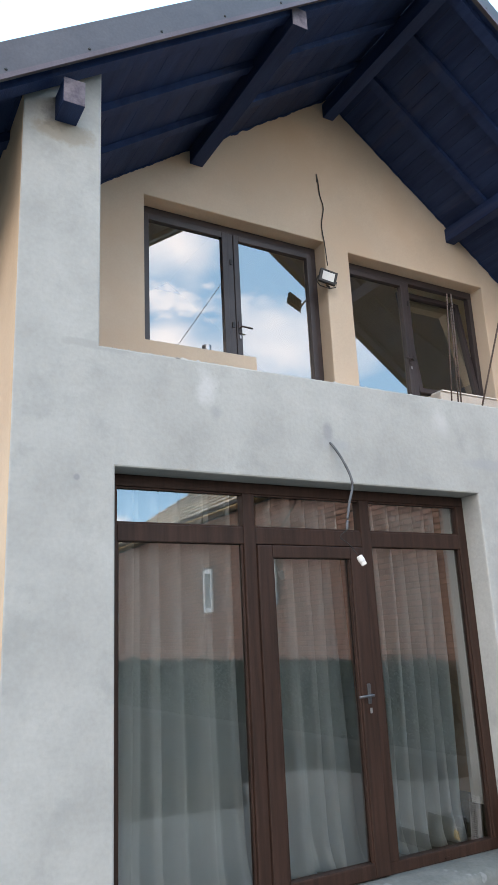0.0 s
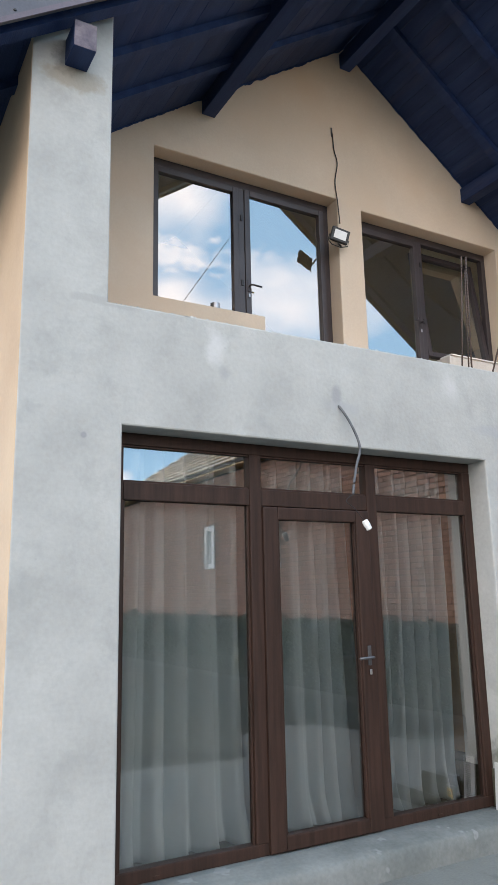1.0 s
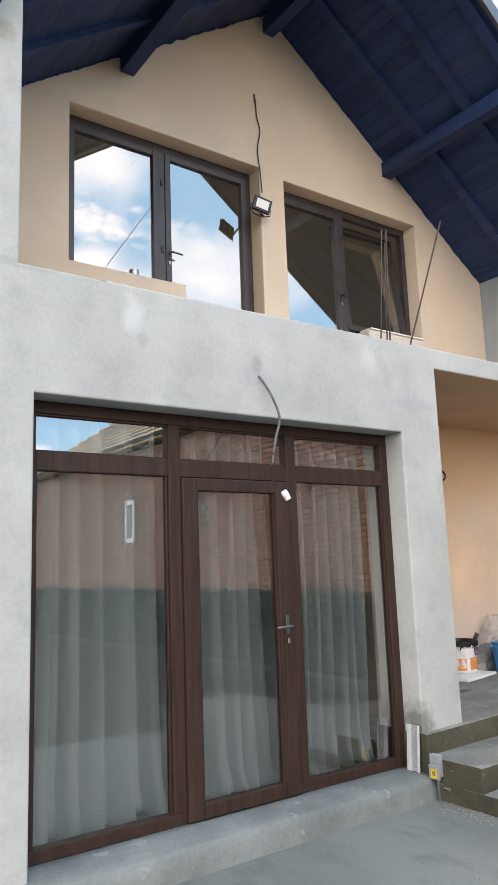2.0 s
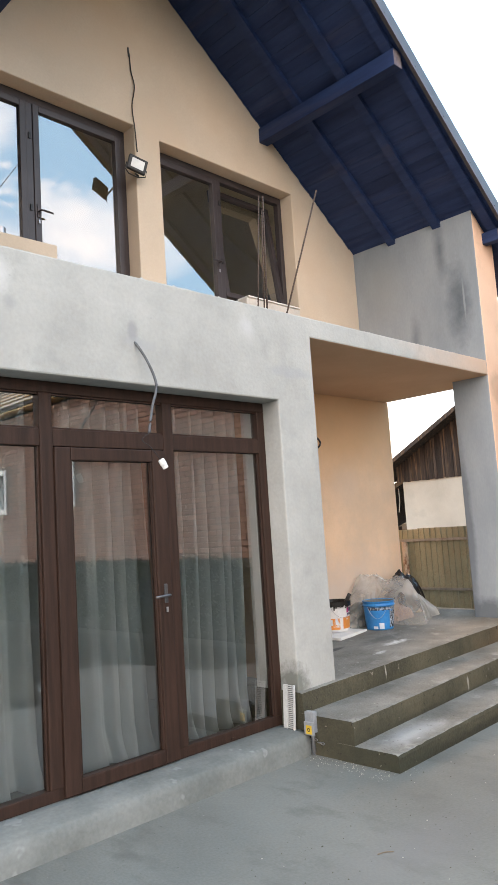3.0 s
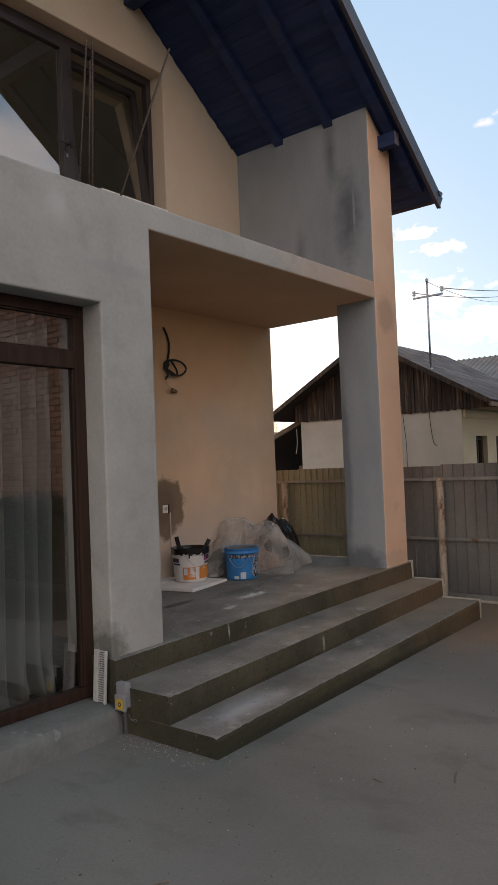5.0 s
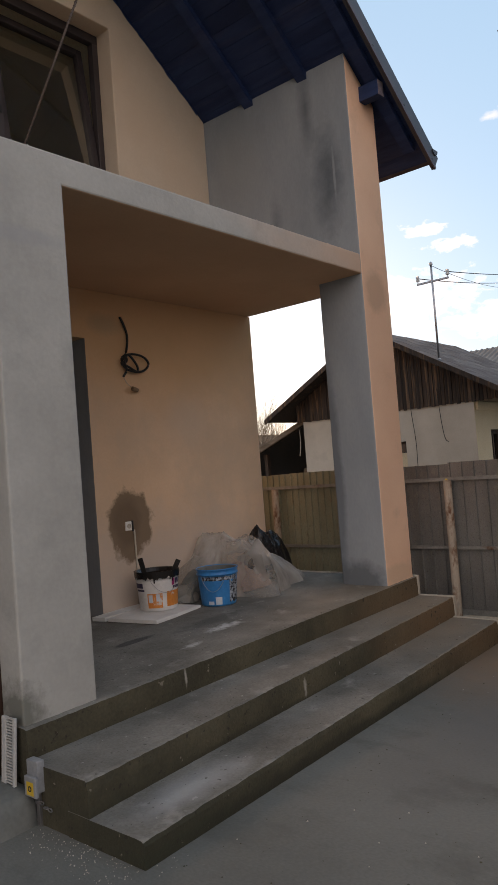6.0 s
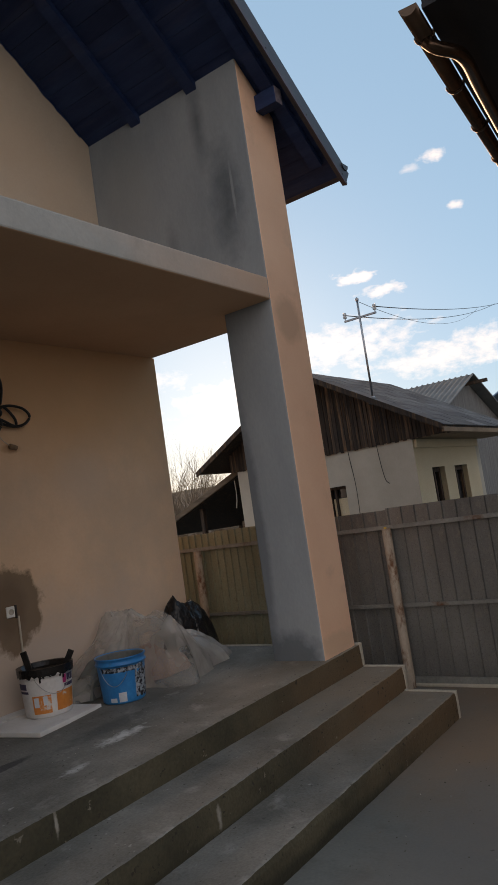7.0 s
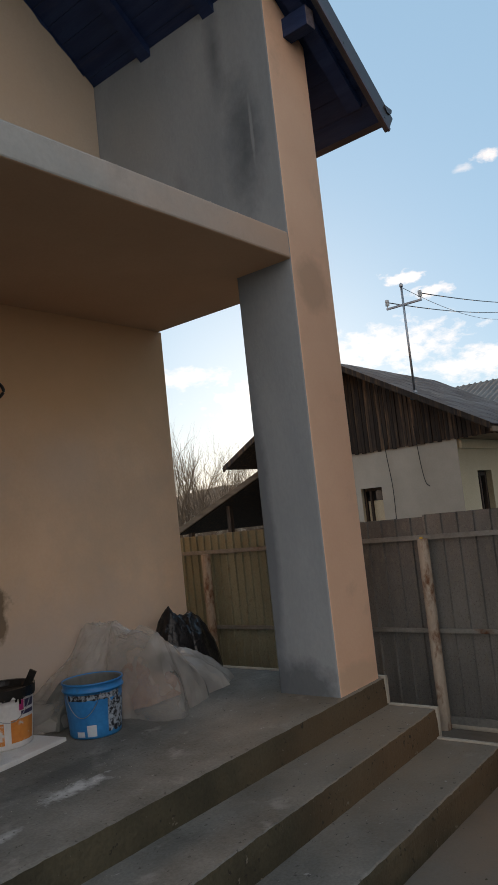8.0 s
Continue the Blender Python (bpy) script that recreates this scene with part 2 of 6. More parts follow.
# stains, damp marks, and warm light painted into plaster and concrete
# Warm glow high on the porch wall is painted in; greyer towards the floor.
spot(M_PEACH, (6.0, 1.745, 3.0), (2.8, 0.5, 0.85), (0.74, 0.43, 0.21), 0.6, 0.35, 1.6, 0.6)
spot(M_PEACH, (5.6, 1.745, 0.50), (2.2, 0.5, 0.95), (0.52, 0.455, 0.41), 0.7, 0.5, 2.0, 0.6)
spot(M_PEACH, (6.0, 1.745, 2.15), (0.35, 0.5, 0.30), (0.68, 0.52, 0.40), 0.4, 0.4, 3, 0.6)
spot(M_PEACH, (5.20, 1.745, 1.22), (0.27, 0.4, 0.34), (0.21, 0.145, 0.095), 0.95, 0.42, 7, 0.16)
spot(M_PEACH, (5.16, 1.745, 1.24), (0.19, 0.4, 0.27), (0.15, 0.10, 0.065), 0.6, 0.3, 5, 0.4)
spot(M_PEACH, (5.33, 1.745, 2.42), (0.12, 0.3, 0.04), (0.45, 0.24, 0.13), 0.6, 0.5, 14, 0.5)
spot(M_PEACH, (5.05, 1.745, 3.0), (0.22, 0.3, 0.12), (0.50, 0.36, 0.24), 0.6, 0.5, 8, 0.6)
spot(M_GREY, (6.572, 0.46, 4.95), (0.3, 0.10, 0.50), (0.085, 0.100, 0.115), 0.7, 0.6, 4, 1.0)
spot(M_GREY, (6.572, 0.27, 4.2), (0.3, 0.20, 0.62), (0.062, 0.078, 0.094), 0.85, 0.6, 4, 1.0)
spot(M_GREY, (6.572, 0.90, 3.95), (0.3, 0.10, 0.35), (0.09, 0.105, 0.12), 0.5, 0.6, 4, 0.9)
spot(M_GREY, (6.572, 0.20, 4.25), (0.3, 0.018, 0.28), (0.34, 0.37, 0.39), 0.6, 0.5, 9, 0.5)
spot(M_GREY, (6.572, 1.35, 4.7), (0.3, 0.45, 0.6), (0.32, 0.33, 0.32), 0.45, 0.4, 3, 0.7)
spot(M_GREY, (6.572, 0.30, 0.55), (0.3, 0.35, 0.22), (0.075, 0.088, 0.10), 0.7, 0.5, 6, 0.5)
spot(M_GREY, (6.572, 0.44, 1.5), (0.3, 0.09, 1.3), (0.10, 0.115, 0.135), 0.6, 0.5, 4, 0.5)
spot(M_PILLAR, (6.80, 0.0, 3.15), (0.22, 0.3, 0.22), (0.56, 0.36, 0.25), 0.7, 0.4, 6, 0.4)
spot(M_PILLAR, (6.80, 0.0, 0.60), (0.4, 0.3, 0.10), (0.56, 0.40, 0.28), 0.4, 0.5, 9, 0.4)
spot(M_PRIMER, (2.98, 0.06, 0.50), (0.15, 0.2, 0.17), (0.13, 0.135, 0.115), 0.85, 0.8, 12, 0.6)
spot(M_PRIMER, (0.62, 0.0, 3.28), (0.10, 0.3, 0.17), (0.60, 0.60, 0.59), 0.5, 0.8, 11, 0.8)
spot(M_PRIMER, (0.68, 0.0, 3.12), (0.05, 0.3, 0.06), (0.28, 0.29, 0.29), 0.5, 0.7, 12, 0.7)
spot(M_PRIMER, (1.56, 0.0, 3.06), (0.05, 0.3, 0.09), (0.27, 0.275, 0.275), 0.8, 0.5, 10, 0.5)
spot(M_PRIMER, (1.62, 0.0, 2.99), (0.16, 0.3, 0.05), (0.34, 0.345, 0.345), 0.6, 0.5, 9, 0.5)
spot(M_PRIMER, (-0.23, 0.0, 2.63), (0.022, 0.3, 0.022), (0.24, 0.245, 0.25), 0.8, 0.3, 20, 0.5)
spot(M_PRIMER, (-0.10, 0.0, 3.46), (0.30, 0.3, 0.035), (0.33, 0.33, 0.31), 0.7, 0.6, 9, 0.4)
spot(M_PRIMER, (3.15, 0.0, 2.95), (0.35, 0.3, 0.06), (0.32, 0.33, 0.335), 0.6, 0.5, 5, 0.5)
spot(M_PRIMER, (2.65, 0.0, 3.25), (0.12, 0.3, 0.14), (0.60, 0.60, 0.595), 0.35, 0.8, 9, 0.9)
spot(M_PRIMER, (-0.34, 0.0, 4.90), (0.24, 0.3, 0.10), (0.30, 0.26, 0.20), 0.7, 0.6, 12, 0.4)
spot(M_PRIMER, (-0.40, 0.0, 5.02), (0.11, 0.3, 0.13), (0.10, 0.095, 0.10), 0.6, 0.9, 16, 0.7)
# Warm glow beside the pillar, mixed into the slab edge's primer colour.
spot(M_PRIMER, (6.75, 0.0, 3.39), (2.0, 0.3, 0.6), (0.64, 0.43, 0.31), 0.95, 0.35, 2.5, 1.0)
spot(M_STEP, (4.94, 0.45, 0.48), (0.22, 0.075, 0.3), (0.60, 0.60, 0.59), 0.95, 1.3, 17, 0.8)
spot(M_STEP, (4.45, 0.30, 0.46), (0.12, 0.04, 0.3), (0.50, 0.50, 0.49), 0.9, 1.3, 17, 0.8)
spot(M_STEP, (5.05, 0.68, 0.48), (0.45, 0.12, 0.3), (0.085, 0.085, 0.08), 0.6, 0.7, 12, 0.5)
spot(M_STEP, (3.40, -0.70, 0.12), (0.45, 0.16, 0.2), (0.36, 0.37, 0.37), 0.8, 0.5, 5, 0.8)
# Warm light on the treads' right half, mixed into the concrete colour.
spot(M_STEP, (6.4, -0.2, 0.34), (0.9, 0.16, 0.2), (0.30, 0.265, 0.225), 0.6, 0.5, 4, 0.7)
for cx, cy, cz, rx in ((4.69, -0.45, 0.215, 0.020), (4.05, -0.04, 0.40, 0.012)):
    spot(M_RISER, (cx, cy, cz), (rx, 0.2, 0.075), (0.33, 0.31, 0.27), 0.9, 0.8, 22, 0.7)
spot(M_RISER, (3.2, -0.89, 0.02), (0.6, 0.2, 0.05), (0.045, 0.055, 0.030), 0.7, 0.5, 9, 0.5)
# Warm light over the yard corner and right step ends, painted as brown tint.
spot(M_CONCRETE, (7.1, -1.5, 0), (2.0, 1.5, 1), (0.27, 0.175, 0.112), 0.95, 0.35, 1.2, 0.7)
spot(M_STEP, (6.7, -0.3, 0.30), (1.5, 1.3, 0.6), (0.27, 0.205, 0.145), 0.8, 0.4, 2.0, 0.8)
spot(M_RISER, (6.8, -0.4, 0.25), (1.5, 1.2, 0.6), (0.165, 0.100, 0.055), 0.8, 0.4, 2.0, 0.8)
# Risers darker at the left end and along their feet.
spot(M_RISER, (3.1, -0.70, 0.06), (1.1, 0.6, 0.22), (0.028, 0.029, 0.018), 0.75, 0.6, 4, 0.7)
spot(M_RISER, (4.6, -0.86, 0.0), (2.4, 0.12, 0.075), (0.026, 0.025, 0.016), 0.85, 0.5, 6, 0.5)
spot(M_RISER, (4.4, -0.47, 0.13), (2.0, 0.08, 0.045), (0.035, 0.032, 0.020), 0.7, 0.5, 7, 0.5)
spot(M_STEP, (4.35, 0.80, 0.46), (0.20, 0.06, 0.3), (0.05, 0.05, 0.05), 0.8, 0.5, 9, 0.3)
spot(M_CONCRETE, (2.0, -1.6, 0), (1.0, 0.30, 1), (0.165, 0.16, 0.155), 0.5, 0.6, 2.2, 0.8)
spot(M_CONCRETE, (5.2, -1.5, 0), (1.5, 0.5, 1), (0.17, 0.16, 0.15), 0.5, 0.6, 2.0, 0.8)



def specks(mt, colour, scale, at, amount=0.8):
    """Small pits, chips and crumbs: a sharp fine noise of another colour."""
    n, l = mt.node_tree.nodes, mt.node_tree.links
    p = n["Principled BSDF"]
    was = p.inputs["Base Color"].links[0].from_socket
    co = n.new("ShaderNodeTexCoord")
    nz = n.new("ShaderNodeTexNoise")
    nz.inputs["Scale"].default_value, nz.inputs["Detail"].default_value, nz.inputs["Roughness"].default_value = scale, 3, 0.6
    mr = n.new("ShaderNodeMapRange")
    mr.inputs[1].default_value, mr.inputs[2].default_value = at, at + 0.035
    mr.inputs[4].default_value = amount
    mx = n.new("ShaderNodeMixRGB")
    mx.inputs[2].default_value = (*colour, 1)
    l.new(co.outputs["Object"], nz.inputs["Vector"])
    l.new(nz.outputs["Fac"], mr.inputs[0])
    l.new(mr.outputs[0], mx.inputs[0])
    l.new(was, mx.inputs[1])
    l.new(mx.outputs[0], p.inputs["Base Color"])


specks(M_STEP, (0.055, 0.050, 0.042), 34, 0.66)
specks(M_STEP, (0.40, 0.39, 0.37), 21, 0.69, 0.6)
specks(M_RISER, (0.025, 0.021, 0.015), 28, 0.64)
specks(M_RISER, (0.24, 0.215, 0.175), 17, 0.69, 0.7)
specks(M_CONCRETE, (0.07, 0.066, 0.055), 26, 0.69)
specks(M_CONCRETE, (0.30, 0.29, 0.265), 13, 0.71, 0.5)
specks(M_PLINTH, (0.29, 0.30, 0.29), 5, 0.64, 0.4)
specks(M_PRIMER, (0.27, 0.275, 0.265), 9, 0.70, 0.35)

# ---- mesh helpers ----
def part(name, bm, material, parent=None, label=""):
    me = bpy.data.meshes.new(name)
    bm.to_mesh(me)
    bm.free()
    for mt in (material if isinstance(material, (list, tuple)) else [material]):
        me.materials.append(mt)
    ob = new(name, me)
    ob.parent = parent
    if label:
        tagged(ob, label)
    return ob


def thing(name, x, y, z, label, category, group="", kind=""):
    ob = new(name)
    ob.empty_display_size = 0.1
    ob.location = (x, y, z)
    return tagged(ob, label, category, group, kind)


def add_box(bm, x0, x1, y0, y1, z0, z1, bevel=0.0, m=None):
    r = bmesh.ops.create_cube(bm, size=1.0)
    mat4 = Matrix.Translation(((x0 + x1) / 2, (y0 + y1) / 2, (z0 + z1) / 2)) @ Matrix.Diagonal((x1 - x0, y1 - y0, z1 - z0, 1))
    bmesh.ops.transform(bm, matrix=mat4, verts=r["verts"])
    if bevel:
        edges = list({e for v in r["verts"] for e in v.link_edges})
        r2 = bmesh.ops.bevel(bm, geom=edges, offset=bevel, segments=2, affect="EDGES", profile=0.6)
        verts = list({v for f in r2["faces"] for v in f.verts})
    else:
        verts = r["verts"]
    if m is not None:
        bmesh.ops.transform(bm, matrix=m, verts=verts)
    return verts


def box(x0, x1, y0, y1, z0, z1, bevel=0.0, m=None):
    bm = bmesh.new()
    add_box(bm, x0, x1, y0, y1, z0, z1, bevel, m)
    return bm


def cells(xs, ys, zs, solid):
    """A mesh of the outer faces of the solid cells of an uneven grid."""
    bm = bmesh.new()
    vs = {}

    def v(i, j, k):
        if (i, j, k) not in vs:
            vs[i, j, k] = bm.verts.new((xs[i], ys[j], zs[k]))
        return vs[i, j, k]
    nx, ny, nz = len(xs) - 1, len(ys) - 1, len(zs) - 1

    def full(i, j, k):
        return 0 <= i < nx and 0 <= j < ny and 0 <= k < nz and solid((xs[i] + xs[i + 1]) / 2, (ys[j] + ys[j + 1]) / 2, (zs[k] + zs[k + 1]) / 2)
    quads = [((-1, 0, 0), ((0, 0, 0), (0, 0, 1), (0, 1, 1), (0, 1, 0))), ((1, 0, 0), ((1, 0, 0), (1, 1, 0), (1, 1, 1), (1, 0, 1))),
             ((0, -1, 0), ((0, 0, 0), (1, 0, 0), (1, 0, 1), (0, 0, 1))), ((0, 1, 0), ((0, 1, 0), (0, 1, 1), (1, 1, 1), (1, 1, 0))),
             ((0, 0, -1), ((0, 0, 0), (0, 1, 0), (1, 1, 0), (1, 0, 0))), ((0, 0, 1), ((0, 0, 1), (1, 0, 1), (1, 1, 1), (0, 1, 1)))]
    for i in range(nx):
        for j in range(ny):
            for k in range(nz):
                if full(i, j, k):
                    for (a, b, c), q in quads:
                        if not full(i + a, j + b, k + c):
                            bm.faces.new([v(i + p, j + r, k + s) for p, r, s in q])
    return bm


def cut_above(bm, co, no):
    """Cuts away what lies on the side that the normal points to, and closes the cut."""
    geom = bm.verts[:] + bm.edges[:] + bm.faces[:]
    r = bmesh.ops.bisect_plane(bm, geom=geom, plane_co=co, plane_no=no, clear_outer=True, clear_inner=False)
    edges = [e for e in r["geom_cut"] if isinstance(e, bmesh.types.BMEdge)]
    bmesh.ops.contextual_create(bm, geom=edges)


def soften(bm, offset=0.012, angle=40, before=99.0):
    edges = [e for e in bm.edges if len(e.link_faces) == 2 and e.calc_face_angle(0) > radians(angle) and max(v.co.y for v in e.verts) < before]
    if edges:
        bmesh.ops.bevel(bm, geom=edges, offset=offset, segments=2, affect="EDGES", profile=0.5, clamp_overlap=True)


def by_normal(ob, rules):
    """Sets a material slot by the side that a face looks to: rules of (axis, sign, slot)."""
    for f in ob.data.polygons:
        for axis, sign, slot in rules:
            if f.normal[axis] * sign > 0.8:
                f.material_index = slot


def lathe(profile, seg=28, squash=None):
    """A turned shell from (radius, height) pairs."""
    bm = bmesh.new()
    rings = []
    for r, z in profile:
        rings.append([bm.verts.new((r * math.cos(2 * math.pi * i / seg), r * math.sin(2 * math.pi * i / seg), z)) for i in range(seg)])
    for a, b in zip(rings, rings[1:]):
        for i in range(seg):
            bm.faces.new((a[i], a[(i + 1) % seg], b[(i + 1) % seg], b[i]))
    return bm


def tube(points, radius, seg=8, closed_ends=True, taper=1.0):
    """A round bar swept along points."""
    bm = bmesh.new()
    pts = [Vector(p) for p in points]
    rings = []
    for i, p in enumerate(pts):
        d = (pts[min(i + 1, len(pts) - 1)] - pts[max(i - 1, 0)]).normalized()
        up = Vector((0, 0, 1)) if abs(d.z) < 0.9 else Vector((1, 0, 0))
        u = d.cross(up).normalized()
        w = d.cross(u)
        r = radius * (1 + (taper - 1) * i / max(1, len(pts) - 1))
        rings.append([bm.verts.new(p + (u * math.cos(2 * math.pi * k / seg) + w * math.sin(2 * math.pi * k / seg)) * r) for k in range(seg)])
    for a, b in zip(rings, rings[1:]):
        for k in range(seg):
            bm.faces.new((a[k], a[(k + 1) % seg], b[(k + 1) % seg], b[k]))
    if closed_ends:
        bm.faces.new(rings[0][::-1])
        bm.faces.new(rings[-1])
    for f in bm.faces:
        f.smooth = True
    return bm


def curve_points(ctrl, n=24):
    """A smooth line through control points (Catmull-Rom)."""
    c = [Vector(p) for p in ctrl]
    c = [c[0] * 2 - c[1]] + c + [c[-1] * 2 - c[-2]]
    out = []
    segs = len(c) - 3
    for i in range(n + 1):
        s = i / n * segs
        k = min(int(s), segs - 1)
        t = s - k
        p0, p1, p2, p3 = c[k:k + 4]
        out.append(0.5 * ((2 * p1) + (p2 - p0) * t + (2 * p0 - 5 * p1 + 4 * p2 - p3) * t * t + (3 * p1 - p0 - 3 * p2 + p3) * t ** 3))
    return out


# ---- measurements of the house ----
UP = 1.745                      # face of the gable wall and the porch's back wall
LEFT, PIL_L = -0.61, -0.10      # left wall: outer and inner face
OPEN_R, COL_R = 2.966, 3.42     # right edge of the big opening, right edge of the column
RP0, RP1 = 6.578, 7.045          # right pillar: inner and outer face
BACK_R = 7.08
HEAD, SLAB0, SLAB1 = 2.71, 3.286, 3.462
RIDGE_X, RIDGE_Z, SL, SR = 3.18, 7.80, 0.709, 0.737
VERGE = -0.22


def under(x):
    """Height of the roof's underside."""
    return RIDGE_Z - (SL * (RIDGE_X - x) if x < RIDGE_X else SR * (x - RIDGE_X))


def roof_cut(bm, lift=0.0):
    cut_above(bm, (RIDGE_X, 0, RIDGE_Z + lift), Vector((-SL, 0, 1)).normalized())
    cut_above(bm, (RIDGE_X, 0, RIDGE_Z + lift), Vector((SR, 0, 1)).normalized())


# ---- ground ----
bm = bmesh.new()
g = [-900, -60, -20, -8, -3, 0, 3, 6, 9, 14, 25, 60, 900]
vs = [[bm.verts.new((x, y, 0)) for y in g] for x in g]
for i in range(len(g) - 1):
    for j in range(len(g) - 1):
        bm.faces.new((vs[i][j], vs[i + 1][j], vs[i + 1][j + 1], vs[i][j + 1]))
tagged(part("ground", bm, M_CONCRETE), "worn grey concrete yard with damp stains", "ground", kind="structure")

# dark bare earth past the edge of the concrete
M_EARTH = surface("dark_damp_earth", (0.022, 0.026, 0.018), (0.048, 0.050, 0.036), 1.4, 60, 0.95, 0.6, grit=0.4)
bm = bmesh.new()
edge = curve_points([(-25, -3.2, 0), (-6, -3.3, 0), (1.6, -3.08, 0), (2.55, -2.92, 0), (3.3, -4.2, 0), (4.4, -4.25, 0), (4.75, -2.8, 0), (5.3, -2.56, 0), (6.0, -2.55, 0)], 150)
near = [bm.verts.new((v.x, v.y + 0.05 * noise.noise(v * 3.0), 0.006)) for v in edge]
rim = [bm.verts.new((v.co.x, v.co.y + 0.01, 0.0)) for v in near]
far = [bm.verts.new((v.x, -19.0, 0.006)) for v in edge]
for i in range(len(edge) - 1):
    bm.faces.new((far[i], far[i + 1], near[i + 1], near[i]))
    bm.faces.new((near[i], near[i + 1], rim[i + 1], rim[i]))
bmesh.ops.recalc_face_normals(bm, faces=bm.faces)
tagged(part("earth", bm, M_EARTH), "dark damp earth and thin grass past the concrete", "ground", kind="structure")

# ---- walls ----
bm = cells([LEFT, PIL_L, 0, OPEN_R, COL_R, RP0], [0, 0.44], [0, 0.1, HEAD, SLAB0, SLAB1, 7.5],
           lambda x, y, z: x < PIL_L if z > SLAB1 else (z > SLAB0 if x > COL_R else not (0 < x < OPEN_R and z < HEAD)))
roof_cut(bm)
soften(bm, 0.012, 40, 0.43)
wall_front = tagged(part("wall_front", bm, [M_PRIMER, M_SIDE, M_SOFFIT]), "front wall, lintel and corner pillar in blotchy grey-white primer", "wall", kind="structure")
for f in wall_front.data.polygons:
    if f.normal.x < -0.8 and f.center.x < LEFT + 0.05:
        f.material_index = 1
    elif f.normal.z < -0.8 and f.center.x > COL_R:
        f.material_index = 2

bm = cells([LEFT, PIL_L], [0.44, UP, 8.0], [SLAB1, 7.5], lambda x, y, z: True)
roof_cut(bm)
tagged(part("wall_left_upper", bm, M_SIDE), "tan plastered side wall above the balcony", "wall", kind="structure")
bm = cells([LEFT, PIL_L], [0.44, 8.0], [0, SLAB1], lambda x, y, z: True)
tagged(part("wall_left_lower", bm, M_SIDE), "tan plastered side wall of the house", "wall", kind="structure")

W1 = (0.885, 2.98)
W2 = (3.305, 5.362)
WTOP = 5.862                    # head of the first upper window; the second sits lower
WTOP2 = 5.805
bm = cells([PIL_L, W1[0], 2.05, W1[1], W2[0], 4.46, W2[1], RP0], [UP, UP + 0.30], [SLAB1, 4.32, 4.362, WTOP2, WTOP, 8.5],
           lambda x, y, z: not ((z < WTOP and W1[0] < x < W1[1] and (z > 4.362 or x > 2.05)) or (z < WTOP2 and W2[0] < x < W2[1] and (z > 4.32 or x < 4.46))))
roof_cut(bm)
soften(bm, 0.01)
gable = tagged(part("wall_gable", bm, [M_BEIGE, M_SILLBLOCK]), "beige plastered gable wall with two window openings", "wall", kind="structure")
for f in gable.data.polygons:
    if f.center.z < 4.33 and 4.45 < f.center.x < W2[1]:
        f.material_index = 1

bm = cells([RP0, RP1], [0, 0.465, UP + 0.3, 8.0], [0.48, SLAB0, SLAB1, 7.5], lambda x, y, z: z > SLAB1 or y < 0.465)
roof_cut(bm)
soften(bm, 0.012)
wr = tagged(part("wall_right_upper", bm, [M_PILLAR, M_GREY]), "porch pillar and balcony side wall, grey cement side and peach front", "wall", kind="structure")
by_normal(wr, [(0, -1, 1), (1, 1, 1)])

bm = cells([COL_R + 0.001, 3.86, 4.84, BACK_R], [UP, UP + 0.3], [0.30, 2.86, SLAB0], lambda x, y, z: not (3.86 < x < 4.84 and z < 2.86))
soften(bm, 0.01)
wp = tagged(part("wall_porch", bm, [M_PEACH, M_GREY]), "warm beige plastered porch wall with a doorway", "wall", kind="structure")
for f in wp.data.polygons:
    if abs(f.normal.x) > 0.8 and 3.8 < f.center.x < 4.9:
        f.material_index = 1
bm = box(BACK_R - 0.3, BACK_R, UP + 0.3, 8.0, 0, SLAB0)
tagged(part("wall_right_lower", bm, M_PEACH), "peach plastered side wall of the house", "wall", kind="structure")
bm = box(COL_R - 0.25, COL_R, 0.44, 5.1, 0.1, SLAB0)
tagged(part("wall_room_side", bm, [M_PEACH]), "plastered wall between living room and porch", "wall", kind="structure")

bm = cells([PIL_L, COL_R, RP0, BACK_R - 0.03], [0.44, 0.465, UP], [SLAB0, SLAB1], lambda x, y, z: x < RP0 or y > 0.465)
tagged(part("balcony_slab", bm, M_SOFFIT), "balcony floor slab with beige plastered underside", "slab", kind="structure")

# ---- roof ----
roof = tagged(new("roof"), "dark gable roof with navy stained soffit boards and metal verge", "roof", kind="structure")


def slope_pt(side, s, d=0.0):
    """A point on a roof slope: s metres of run from the ridge, d metres above the underside."""
    k = SL if side < 0 else SR
    nx, nz = side * k / math.hypot(k, 1), 1 / math.hypot(k, 1)
    return RIDGE_X + side * s + nx * d, RIDGE_Z - k * s + nz * d


def slope_bar(side, s0, s1, y0, y1, d0, d1):
    bm = bmesh.new()
    vs = []
    for y in (y0, y1):
        for s, d in ((s0, d0), (s1, d0), (s1, d1), (s0, d1)):
            x, z = slope_pt(side, s, d)
            vs.append(bm.verts.new((x, y, z)))
    for q in ((0, 1, 2, 3), (7, 6, 5, 4), (0, 4, 5, 1), (1, 5, 6, 2), (2, 6, 7, 3), (3, 7, 4, 0)):
        bm.faces.new([vs[i] for i in q])
    bmesh.ops.recalc_face_normals(bm, faces=bm.faces)
    return bm


